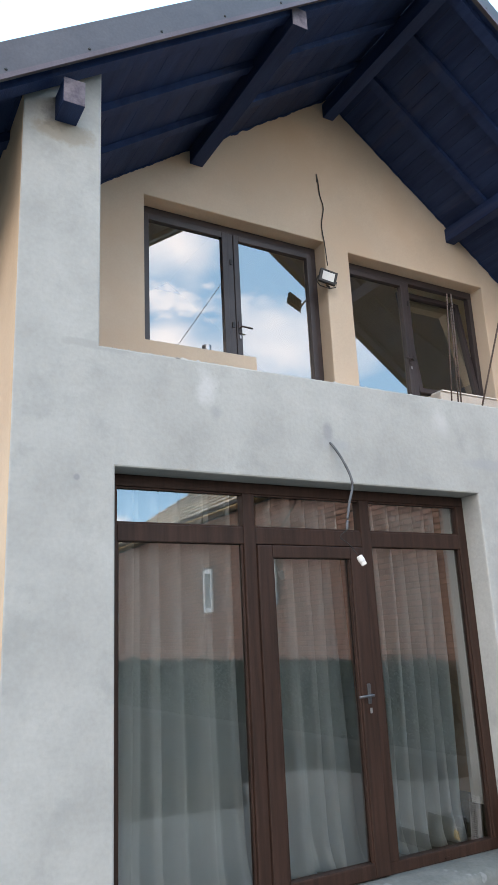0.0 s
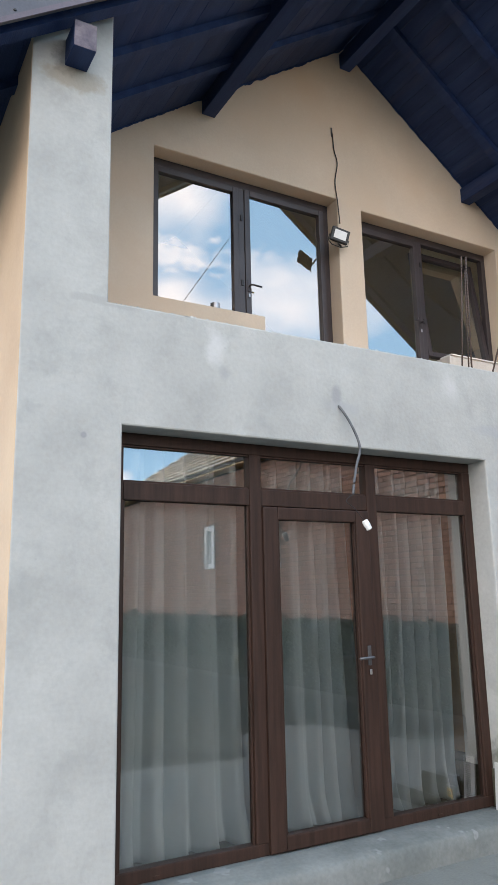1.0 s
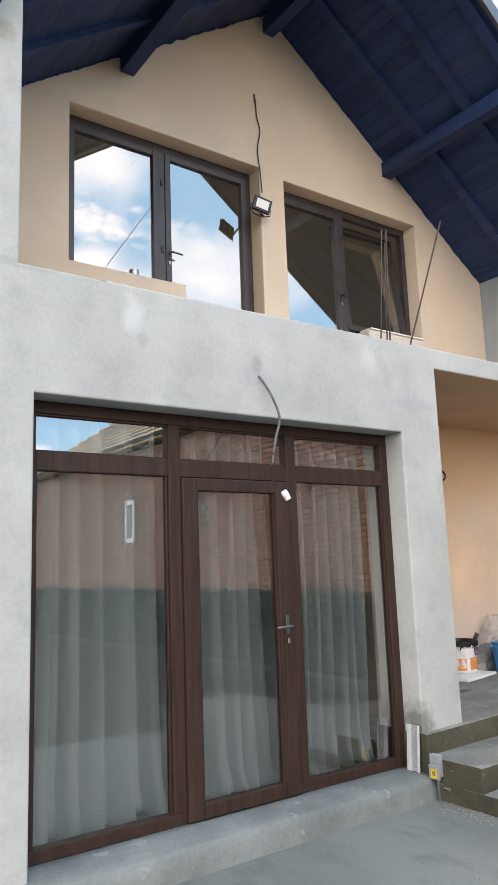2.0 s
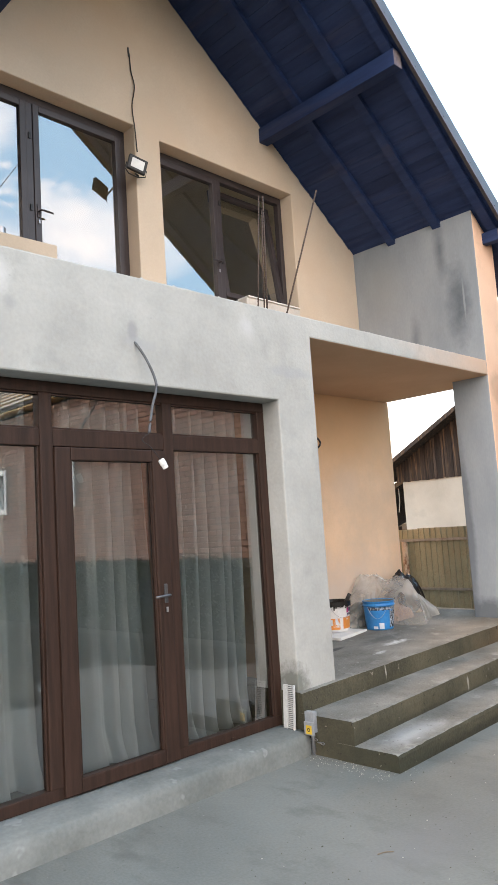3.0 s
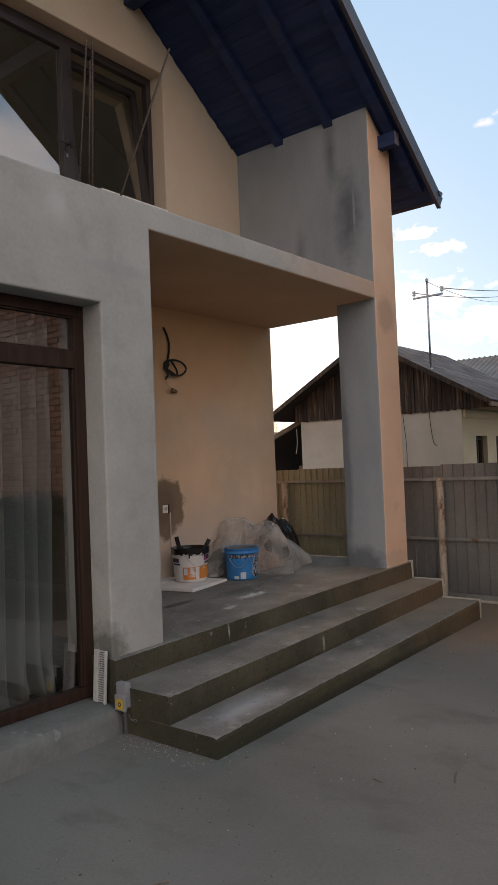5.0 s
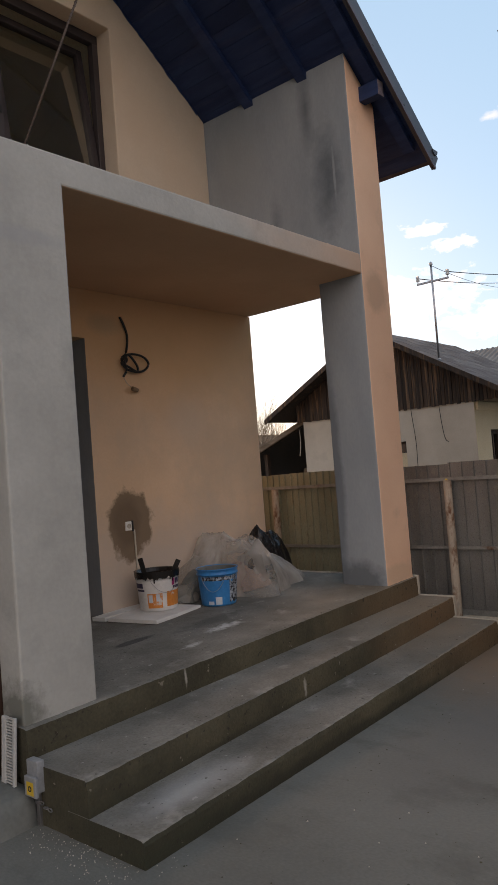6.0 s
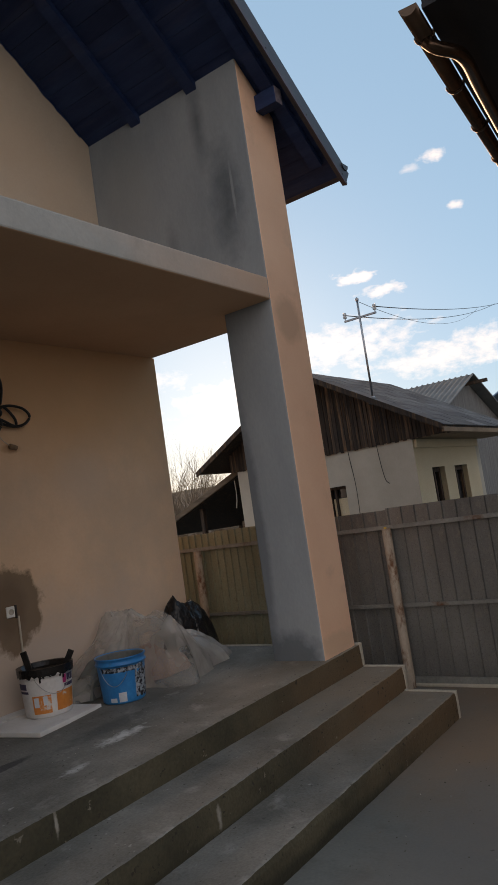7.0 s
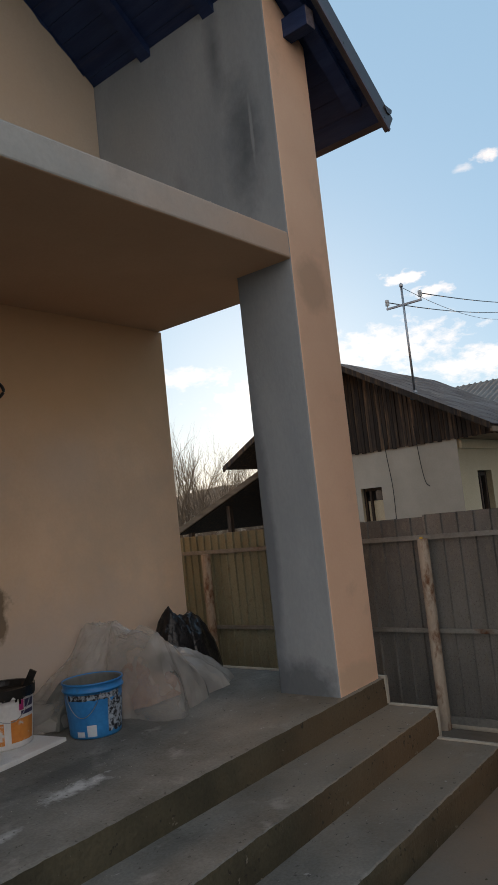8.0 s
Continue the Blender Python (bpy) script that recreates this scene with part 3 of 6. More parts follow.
for side, run in ((-1, 4.75), (1, 4.46)):
    part("roof_sheet", slope_bar(side, 0, run + 0.06, VERGE - 0.02, 8.6, 0.06, 0.10), M_FASCIA, roof)
    n_pl = 36
    for i in range(n_pl):
        w = run / n_pl
        part("plank", slope_bar(side, i * w + 0.001, (i + 1) * w - 0.001, VERGE, UP + 0.02, 0.001 * (i % 2), 0.05), M_NAVY, roof)
    part("soffit", slope_bar(side, 0, run, UP + 0.02, 8.5, 0.0, 0.05), M_NAVY, roof)
    for y in (-0.12, 0.47, 1.13):
        part("rafter", slope_bar(side, 0.0, run - 0.15, y - 0.055, y + 0.055, -0.058, -0.001), M_NAVY, roof)
    part("verge_board", slope_bar(side, 0.0, run + 0.06, VERGE - 0.05, VERGE - 0.02, -0.05, 0.12 if side > 0 else 0.17), M_FASCIA, roof, "grey-brown metal verge flashing")
    part("verge_lip", slope_bar(side, 0.0, run + 0.06, VERGE - 0.064, VERGE - 0.051, -0.060, -0.028), M_LIP, roof, "purple-brown folded metal edge")
    for k in range(9):
        bm = lathe([(0.001, 0.006), (0.007, 0.006), (0.011, 0.0)], 8)
        px, pz = slope_pt(side, 0.45 + 0.5 * k, 0.0)
        bmesh.ops.transform(bm, matrix=Matrix.Translation((px, VERGE - 0.050, pz)) @ Matrix.Rotation(radians(90), 4, "X"), verts=bm.verts)
        part("screw", bm, M_BLACK, roof)
for x, z, dy in ((1.45, 6.44, UP), (4.92, 6.40, UP), (-0.34, 5.06, 0.3), (6.84, 4.98, 0.3), (3.18, 7.60, UP)):
    hw, hh = (0.05, 0.07) if x > 6 else (0.07, 0.09)
    bm = box(x - hw, x + hw, VERGE + 0.02, dy, z - hh, z + hh, 0.006)
    bl = part("purlin", bm, [M_NAVY, M_ENDGRAIN], roof, "navy stained beam with bare cut end")
    by_normal(bl, [(1, -1, 1)])
rng = random.Random(41)
bm = bmesh.new()
for side, s0, s1 in ((-1, 0.0, 3.2), (1, 0.0, 3.3)):
    prev = None
    for k in range(161):
        sx = s0 + (s1 - s0) * k / 160
        ragged = 0.012 + 0.030 * abs(noise.noise(Vector((sx * 6.0, side * 3.0, 1.0)))) + 0.012 * rng.random()
        xt, zt = slope_pt(side, sx, 0.0)
        pair = (bm.verts.new((xt, UP - 0.003, zt)), bm.verts.new((xt, UP - 0.003, zt - ragged)), bm.verts.new((xt, UP + 0.004, zt - ragged)))
        if prev:
            bm.faces.new((prev[0], prev[1], pair[1], pair[0]))
            bm.faces.new((prev[1], prev[2], pair[2], pair[1]))
        prev = pair
bmesh.ops.recalc_face_normals(bm, faces=bm.faces)
part("paint_edge", bm, M_NAVY, gable, "ragged navy paint line along the roof")
gx, gz = 7.70, 4.625
bm = bmesh.new()
prof = [(0.052 * math.cos(a), 0.052 * math.sin(a)) for a in [math.pi + math.pi * i / 10 for i in range(11)]]
prof += [(0.047 * math.cos(a), 0.047 * math.sin(a)) for a in [2 * math.pi - math.pi * i / 10 for i in range(11)]]
ra = [bm.verts.new((gx + a, VERGE - 0.06, gz + b)) for a, b in prof]
rb = [bm.verts.new((gx + a, 8.6, gz + b)) for a, b in prof]
for i in range(len(prof)):
    k = (i + 1) % len(prof)
    bm.faces.new((ra[i], ra[k], rb[k], rb[i]))
bm.faces.new(ra[:11])
part("gutter", bm, M_FASCIA, roof, "dark half-round metal gutter")

# ---- porch platform and steps ----
ST0, ST1 = 2.945, 7.065


def rough_block(x0, x1, front0, front1, back, top0, top1, seed, bottom=0.0, nx=150, ny=8, nz=5, amp=0.0026):
    """A cast concrete step whose front and top run slightly askew, with a worn nose and small dents."""
    bm = bmesh.new()
    prof_n = ny + nz + 1
    cols = []
    for i in range(nx + 1):
        u = i / nx
        x = x0 + (x1 - x0) * u
        f, t = front0 + (front1 - front0) * u, top0 + (top1 - top0) * u
        col = []
        for k in range(prof_n):
            if k <= nz:
                y, z = f, bottom + (t - bottom) * k / nz
            else:
                y, z = f + (back - f) * ((k - nz) / ny) ** 1.6, t
            if k == nz:
                y, z = f + 0.008, t - 0.006
            w = noise.noise(Vector((x * 4.0, z * 9 + seed, y * 6)))
            w2 = noise.noise(Vector((x * 23.0, z * 25 + seed, y * 25)))
            edge = 1.6 if k in (nz - 1, nz, nz + 1) else 1.0
            if k <= nz:
                y += amp * edge * (0.35 * w + 0.8 * w2)
            if k >= nz:
                z += amp * 0.7 * edge * (0.25 * w + 0.9 * w2) * (1 if k < prof_n - 1 else 0)
            col.append(bm.verts.new((x, y, z)))
        cols.append(col)
    for a, b in zip(cols, cols[1:]):
        for k in range(prof_n - 1):
            fc = bm.faces.new((a[k], b[k], b[k + 1], a[k + 1]))
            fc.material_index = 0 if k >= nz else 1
    for col, flip in ((cols[0], True), (cols[-1], False)):
        base = [bm.verts.new((col[0].co.x, back, bottom))]
        fc = bm.faces.new((col + base) if not flip else (col + base)[::-1])
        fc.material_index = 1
    bmesh.ops.recalc_face_normals(bm, faces=bm.faces)
    return bm


steps = tagged(new("porch_steps"), "three rough cast concrete steps up to the porch, darker risers", "steps", kind="structure")
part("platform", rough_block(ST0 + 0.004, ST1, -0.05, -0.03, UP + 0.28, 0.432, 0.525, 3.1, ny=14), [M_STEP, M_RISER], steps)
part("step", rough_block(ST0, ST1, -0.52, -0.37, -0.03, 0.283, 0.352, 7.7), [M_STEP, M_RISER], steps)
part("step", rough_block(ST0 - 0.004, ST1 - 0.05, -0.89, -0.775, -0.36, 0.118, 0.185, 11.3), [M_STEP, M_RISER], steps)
# pale edging boards left on the free end
M_EDGING = surface("pale_edging", (0.42, 0.375, 0.31), (0.53, 0.48, 0.405), 3, 40, 0.85, 0.3)
part("edging", box(ST1, ST1 + 0.03, -0.035, UP, 0.36, 0.535, 0.004), M_EDGING, steps, "pale edging strip on the platform's end")
part("edging", box(ST1, ST1 + 0.03, -0.375, -0.036, 0.0, 0.362, 0.004), M_EDGING, steps)
part("edging", box(ST1 - 0.05, ST1 - 0.02, -0.78, -0.376, 0.0, 0.195, 0.004), M_EDGING, steps)

# cement sill under the big window
bm = bmesh.new()
prof = [(0.30, 0.0), (0.30, 0.172), (0.10, 0.172), (-0.010, 0.163), (-0.082, 0.153), (-0.105, 0.138), (-0.116, 0.085), (-0.128, 0.0)]
cols = []
for i in range(61):
    x = LEFT + (OPEN_R - 0.03 - LEFT) * i / 60
    cols.append([bm.verts.new((x, y + (0.010 * noise.noise(Vector((x * 2.5, z * 7, 1.0))) if y < 0.1 else 0) - (0.02 if y < 0.05 and x < 0 else 0), z + (0.006 * noise.noise(Vector((x * 3, y * 6, 5.0))) if 0.1 < z and y < 0.2 else 0))) for y, z in prof])
for a, b in zip(cols, cols[1:]):
    for k in range(len(prof) - 1):
        bm.faces.new((a[k], b[k], b[k + 1], a[k + 1]))
bm.faces.new(cols[0])
bm.faces.new(cols[-1][::-1])
bmesh.ops.recalc_face_normals(bm, faces=bm.faces)
for f in bm.faces:
    f.smooth = True
tagged(part("plinth", bm, M_PLINTH), "smooth grey cement sill along the front wall", "plinth", kind="structure")


# ---- windows ----
def bar(name, x0, x1, y0, y1, z0, z1, mt, parent, bevel=0.006, label=""):
    return part(name, box(x0, x1, y0, y1, z0, z1, bevel), mt, parent, label)


def pane(x0, x1, y, z0, z1, mt, parent, m=None):
    ob = part("pane", box(x0, x1, y - 0.003, y + 0.003, z0, z1, 0, m), [mt, M_CLEAR], parent, "clear reflective double glazing")
    by_normal(ob, [(1, 1, 1)])
    ob.visible_shadow = False
    return ob


def lever(parent, x, y, z, toward, mt):
    """A lever handle on a long plate with a cylinder lock; toward: the side that the lever points to."""
    h = part("handle", box(x - 0.014, x + 0.014, y - 0.010, y, z - 0.055, z + 0.075, 0.004), mt, parent, "dull metal lever handle on a plate")
    pts = curve_points([(x, y - 0.008, z), (x, y - 0.05, z), (x + toward * 0.02, y - 0.056, z), (x + toward * 0.12, y - 0.052, z - 0.004)], 10)
    part("lever", tube(pts, 0.009, 8), mt, h)
    part("lock", box(x - 0.009, x + 0.009, y - 0.016, y - 0.0105, z - 0.115, z - 0.080, 0.003), M_METAL, h)
    return h


tagged(part("window_reveal", box(OPEN_R - 0.012, OPEN_R - 0.001, 0.262, 0.439, 0.181, 2.705), M_WHITE), "white painted inner window reveal", "reveal", kind="structure")
F = 0.18
win1 = tagged(new("window_1"), "brown wood-grain glazed front with a central door and transom lights", "window", kind="structure")
bar("frame_head", 0.0, OPEN_R, F, F + 0.075, 2.635, HEAD, M_BROWN, win1)
bar("frame_sill", 0.0, OPEN_R, F, F + 0.075, 0.172, 0.245, M_BROWN, win1)
bar("frame_jamb", 0.0, 0.075, F, F + 0.075, 0.2451, 2.6349, M_BROWN, win1)
bar("frame_jamb", 2.885, OPEN_R, F, F + 0.075, 0.2451, 2.6349, M_BROWN, win1)
bar("mullion", 0.945, 1.035, F - 0.006, F + 0.075, 0.2451, 2.6349, M_BROWN, win1)
bar("mullion", 1.915, 2.003, F - 0.006, F + 0.075, 0.2451, 2.6349, M_BROWN, win1)
for a, b in ((0.0751, 0.9449), (1.0351, 1.9149), (2.0031, 2.8849)):
    bar("transom", a, b, F - 0.003, F + 0.07, 2.295, 2.405, M_BROWN, win1)
    pane(a - 0.01, b + 0.01, F + 0.035, 2.40, 2.64, M_GLASS, win1)
    for z0, z1 in ((2.405, 2.418), (2.622, 2.635)):
        bar("bead", a, b, F + 0.012, F + 0.03, z0, z1, M_BROWN, win1, 0.003)
for a, b in ((0.0751, 0.9449), (2.0031, 2.8849)):
    pane(a - 0.01, b + 0.01, F + 0.035, 0.24, 2.30, M_GLASS, win1)
    for x0, x1 in ((a, a + 0.014), (b - 0.014, b)):
        bar("bead", x0, x1, F + 0.012, F + 0.03, 0.2452, 2.2949, M_BROWN, win1, 0.003)
leaf = bar("door_leaf", 1.0355, 1.150, F - 0.022, F + 0.05, 0.180, 2.290, M_BROWN, win1, 0.008, "brown glazed door leaf with lever handle")
bar("leaf_stile", 1.795, 1.9145, F - 0.022, F + 0.05, 0.180, 2.290, M_BROWN, leaf, 0.008)
bar("leaf_rail", 1.1501, 1.7949, F - 0.022, F + 0.05, 0.180, 0.268, M_BROWN, leaf, 0.008)
bar("leaf_rail", 1.1501, 1.7949, F - 0.022, F + 0.05, 2.205, 2.290, M_BROWN, leaf, 0.008)
pane(1.14, 1.80, F + 0.02, 0.26, 2.21, M_GLASS, leaf)
for x0, x1 in ((1.150, 1.162), (1.783, 1.795)):
    bar("bead", x0, x1, F - 0.012, F + 0.015, 0.2685, 2.2045, M_BROWN, leaf, 0.003)
lever(leaf, 1.853, F - 0.022, 1.285, -1, M_HANDLE)
for x in (0.30, 1.47, 2.42):
    bar("drain_cap", x - 0.02, x + 0.02, F - 0.006, F - 0.0005, 0.187, 0.200, M_BROWN, win1, 0.002)

G = UP + 0.18


def upper_window(name, x0, x1, meet0, meet1, tilt, head, label):
    w = tagged(new(name), label, "window", kind="structure")
    bar("frame_head", x0, x1, G, G + 0.07, head - 0.085, head, M_DARKFRAME, w)
    bar("frame_jamb", x0, x0 + 0.05, G, G + 0.07, 3.50, head - 0.0851, M_DARKFRAME, w)
    bar("frame_jamb", x1 - 0.065, x1, G, G + 0.07, 3.50, head - 0.0851, M_DARKFRAME, w)
    bar("mullion", (meet0 + meet1) / 2 - 0.035, (meet0 + meet1) / 2 + 0.035, G - 0.004, G + 0.07, 3.50, head - 0.0851, M_DARKFRAME, w)
    for k, (a, b, low) in enumerate(((x0 + 0.0505, (meet0 + meet1) / 2 - 0.0355, 4.37 if not tilt else 3.50),
                                     ((meet0 + meet1) / 2 + 0.0355, x1 - 0.0655, 3.50 if not tilt else 4.34))):
        top = head - 0.0855
        m = None
        if tilt and k == 1:
            m = Matrix.Translation((0, G + 0.02, low)) @ Matrix.Rotation(radians(-7.5), 4, "X") @ Matrix.Translation((0, -G - 0.02, -low))
        bow = m
        if k == (0 if tilt else 1):
            mid = Matrix.Translation(((a + b) / 2, G + 0.02, 0))
            bow = mid @ Matrix.Rotation(radians(0.8), 4, "Z") @ mid.inverted()
        st = 0.062
        sash = part("sash", box(a, a + st, G - 0.015, G + 0.05, low, top, 0.006, m), M_DARKFRAME, w, "tilted-in dark window sash" if m else "dark window sash")
        part("stile", box(b - st, b, G - 0.015, G + 0.05, low, top, 0.006, m), M_DARKFRAME, sash)
        part("rail", box(a + st, b - st, G - 0.0145, G + 0.05, top - st, top, 0.006, m), M_DARKFRAME, sash)
        part("rail", box(a + st, b - st, G - 0.0145, G + 0.05, low, low + st, 0.006, m), M_DARKFRAME, sash)
        pane(a + st - 0.01, b - st + 0.01, G + 0.02, low + st - 0.01, top - st + 0.01, M_GLASS_UP, sash, bow)
        if (k == 1) != tilt:
            lever(sash, a + st / 2 if k else b - st / 2, G - 0.015, 4.72, 1 if k else -1, M_DARKFRAME)
    for z in (5.45, 4.75):
        bar("hinge", (meet0 + meet1) / 2 - 0.012, (meet0 + meet1) / 2 + 0.012, G - 0.016, G - 0.0045, z - 0.03, z + 0.03, M_BLACK, w, 0.003)
    return w


upper_window("window_2", W1[0], W1[1], 1.797, 2.0, False, WTOP, "dark balcony window and door reflecting the cloudy sky")
upper_window("window_3", W2[0], W2[1], 4.187, 4.369, True, WTOP2, "dark balcony door and window tilted open at the top")
tagged(part("window_sill", box(4.47, W2[1] - 0.001, UP - 0.02, G - 0.02, 4.321, 4.336, 0.004), M_WHITE), "white sill board under the tilted window", "sill", kind="structure")

# entrance door in the porch wall
door = tagged(new("door_1"), "dark closed entrance door set deep in the porch wall", "door", kind="structure")
bar("frame_jamb", 4.76, 4.84, UP + 0.21, UP + 0.28, 0.47, 2.86, M_DARKFRAME, door)
bar("frame_jamb", 3.86, 3.94, UP + 0.21, UP + 0.28, 0.47, 2.86, M_DARKFRAME, door)
bar("leaf", 3.94, 4.76, UP + 0.22, UP + 0.27, 0.48, 2.86, M_DARKFRAME, door)

# ---- rooms behind the windows ----
tagged(part("floor_ground_room", box(PIL_L, COL_R - 0.25, 0.31, 5.0, 0.08, 0.18), M_PLINTH), "plain interior floor", "floor", kind="structure")
tagged(part("wall_room_back", box(PIL_L, COL_R - 0.25, 5.0, 5.1, 0.1, SLAB0), M_ROOM), "plain back wall of the room", "wall", kind="structure")
tagged(part("ceiling_ground_room", box(PIL_L, COL_R - 0.25, 0.441, 5.0, 2.9, 3.0), M_WHITE), "plain white room ceiling", "ceiling", kind="structure")
tagged(part("floor_upper_room", box(PIL_L, RP0, UP + 0.301, 6.5, SLAB0, SLAB1), M_ROOM), "plain upper room floor", "floor", kind="structure")
# Unseen opening added in this wall to let daylight brighten the room.
bm = cells([PIL_L, 1.2, 5.4, RP0], [6.5, 6.6], [SLAB1, 4.1, 5.3, 7.5], lambda x, y, z: not (1.2 < x < 5.4 and 4.1 < z < 5.3))
roof_cut(bm, -0.1)
tagged(part("wall_upper_back", bm, M_ROOM), "plain back wall of the upper room with an added opening for daylight", "wall", kind="structure")
bm = cells([PIL_L, RP0], [UP + 0.301, 6.5], [SLAB1, 8.0], lambda x, y, z: True)
roof_cut(bm, -0.12)
for f in [f for f in bm.faces if f.normal.z < 0.3]:
    bm.faces.remove(f)
tagged(part("ceiling_upper", bm, M_ROOM), "sloping plastered attic ceiling", "ceiling", kind="structure")

# ---- curtains ----
m, n, l, p = nodes_of("sheer_curtain_fabric")
M_CURTAIN = m
co = n.new("ShaderNodeTexCoord")
nz_ = n.new("ShaderNodeTexNoise")
nz_.inputs["Scale"].default_value = 180
bp = n.new("ShaderNodeBump")
bp.inputs["Strength"].default_value = 0.15
l.new(co.outputs["Object"], nz_.inputs["Vector"])
l.new(nz_.outputs["Fac"], bp.inputs["Height"])
l.new(bp.outputs[0], p.inputs["Normal"])
p.inputs["Base Color"].default_value = (0.80, 0.86, 0.88, 1)
p.inputs["Roughness"].default_value = 0.9
tl = n.new("ShaderNodeBsdfTranslucent")
tl.inputs[0].default_value = (0.55, 0.57, 0.53, 1)
mx = n.new("ShaderNodeMixShader")
mx.inputs[0].default_value = 0.10
l.new(p.outputs[0], mx.inputs[1])
l.new(tl.outputs[0], mx.inputs[2])
l.new(mx.outputs[0], n["Material Output"].inputs[0])


def curtain(x0, x1, y, z0, z1, creases, seed, label, flare=0.0, sweep=0.0):
    """A hanging curtain: broad rounded folds between narrow deep creases, that lean, spread and break on the floor.
    creases: where the folds meet along the top, as shares of the width."""
    bm = bmesh.new()
    nx, nz = 260, 60
    marks = [0.0] + list(creases) + [1.0]
    g = []
    for k in range(nz + 1):
        v = k / nz
        low = max(0.0, 1 - v / 0.12)
        drop = 1 - v
        row = []
        for i in range(nx + 1):
            u = i / nx
            uu = u + 0.012 * math.sin(5 * u + 3.1 * v + seed) * drop
            j = 0
            while j < len(marks) - 2 and uu > marks[j + 1]:
                j += 1
            wide = marks[j + 1] - marks[j]
            sh = min(1.0, max(0.0, (uu - marks[j]) / wide))
            turn = 1.0 if (j + int(seed)) % 3 else -1.0
            sd = sh if turn > 0 else 1 - sh
            bulge = max(0.0, 1 - abs((sd - 0.40) / 0.42) ** 3.0) * (0.75 + 0.25 * sd)
            amp = min(0.17, 0.06 + 0.75 * wide * (x1 - x0)) * (0.85 + 0.5 * noise.noise(Vector((j * 3.7, seed, v * 1.1))))
            d = -amp * bulge
            d += 0.010 * noise.noise(Vector((u * 9, v * 1.3, seed))) + 0.006 * math.sin(31 * u + 2.5 * v + seed)
            d -= low * low * (0.05 + 0.07 * noise.noise(Vector((u * 5, seed + 4, v * 7))))
            xx = x0 + (x1 - x0) * u + flare * drop ** 1.6 * (u - 0.2) - sweep * drop ** 2 * (1 - u) * 0.5
            zz = z0 + (z1 - z0) * v + low * (0.012 + 0.020 * math.sin(9 * u + seed))
            row.append(bm.verts.new((xx, y + d, zz)))
        g.append(row)
    for a, b in zip(g, g[1:]):
        for i in range(nx):
            f = bm.faces.new((a[i], a[i + 1], b[i + 1], b[i]))
            f.smooth = True
    ob = part("curtain", bm, M_CURTAIN)
    md = ob.modifiers.new("thickness", "SOLIDIFY")
    md.thickness = 0.002
    return tagged(ob, label, "curtain", "curtains behind the glazed front")


curtain(0.02, 1.07, 0.47, 0.19, 2.70, (0.12, 0.26, 0.41, 0.57, 0.75, 0.90), 1.0, "pale grey sheer curtain in soft folds behind glass", 0.03, 0.03)
curtain(1.20, 1.87, 0.47, 0.19, 2.70, (0.18, 0.42, 0.59, 0.77, 0.90), 4.3, "pale grey sheer curtain gathered behind the glazed door", 0.13, 0.02)
curtain(2.16, 2.88, 0.50, 0.19, 2.70, (0.14, 0.32, 0.49, 0.69, 0.86), 8.1, "pale grey curtain pooling on the floor behind glass", -0.06, 0.0)

# ---- fence ----
M_FENCE = surface("weathered_profile_sheet", (0.165, 0.163, 0.158), (0.265, 0.262, 0.252), 1.6, 70, 0.45, 0.3, metal=0.45, third=(0.25, 0.24, 0.21), third_scale=22, third_at=(0.52, 0.7), stretch=(1, 1, 0.6), rand=0.12)
M_RAIL = surface("galvanised_rail", (0.22, 0.22, 0.21), (0.32, 0.32, 0.30), 6, 60, 0.6, 0.2, metal=0.4, third=(0.16, 0.07, 0.035), third_scale=3, third_at=(0.58, 0.7))
M_POST = surface("rusty_painted_post", (0.42, 0.34, 0.27), (0.50, 0.42, 0.34), 4, 60, 0.75, 0.4, third=(0.17, 0.075, 0.035), third_scale=7, third_at=(0.50, 0.62), stretch=(1, 1, 0.5))
M_YCAP = surface("yellow_plastic", (0.60, 0.38, 0.05), (0.70, 0.46, 0.08), 6, 60, 0.5, 0.1)
specks(M_FENCE, (0.10, 0.088, 0.072), 85, 0.60, 0.55)
specks(M_FENCE, (0.36, 0.35, 0.32), 110, 0.62, 0.5)
FX = 7.86
fence = thing("fence", FX, 0, 0, "weathered grey corrugated sheet-metal fence with rusty posts", "fence", kind="structure")


def fence_sheet(width=1.0, ribs=8):
    bm = bmesh.new()
    prof = []
    step = width / ribs
    for r in range(ribs):
        y = r * step
        prof += [(0.0, y), (0.0, y + step * 0.80), (-0.018, y + step * 0.84), (-0.018, y + step * 0.96)]
    prof.append((0.0, width))
    lo, hi, lo2, hi2 = [], [], [], []
    for x, y in prof:
        lo.append(bm.verts.new((x, y, 0.03)))
        hi.append(bm.verts.new((x, y, 1.535)))
        lo2.append(bm.verts.new((x + 0.003, y, 0.03)))
        hi2.append(bm.verts.new((x + 0.003, y, 1.535)))
    for i in range(len(prof) - 1):
        bm.faces.new((lo[i + 1], lo[i], hi[i], hi[i + 1]))
        bm.faces.new((lo2[i], lo2[i + 1], hi2[i + 1], hi2[i]))
        bm.faces.new((hi[i + 1], hi[i], hi2[i], hi2[i + 1]))
    return bm


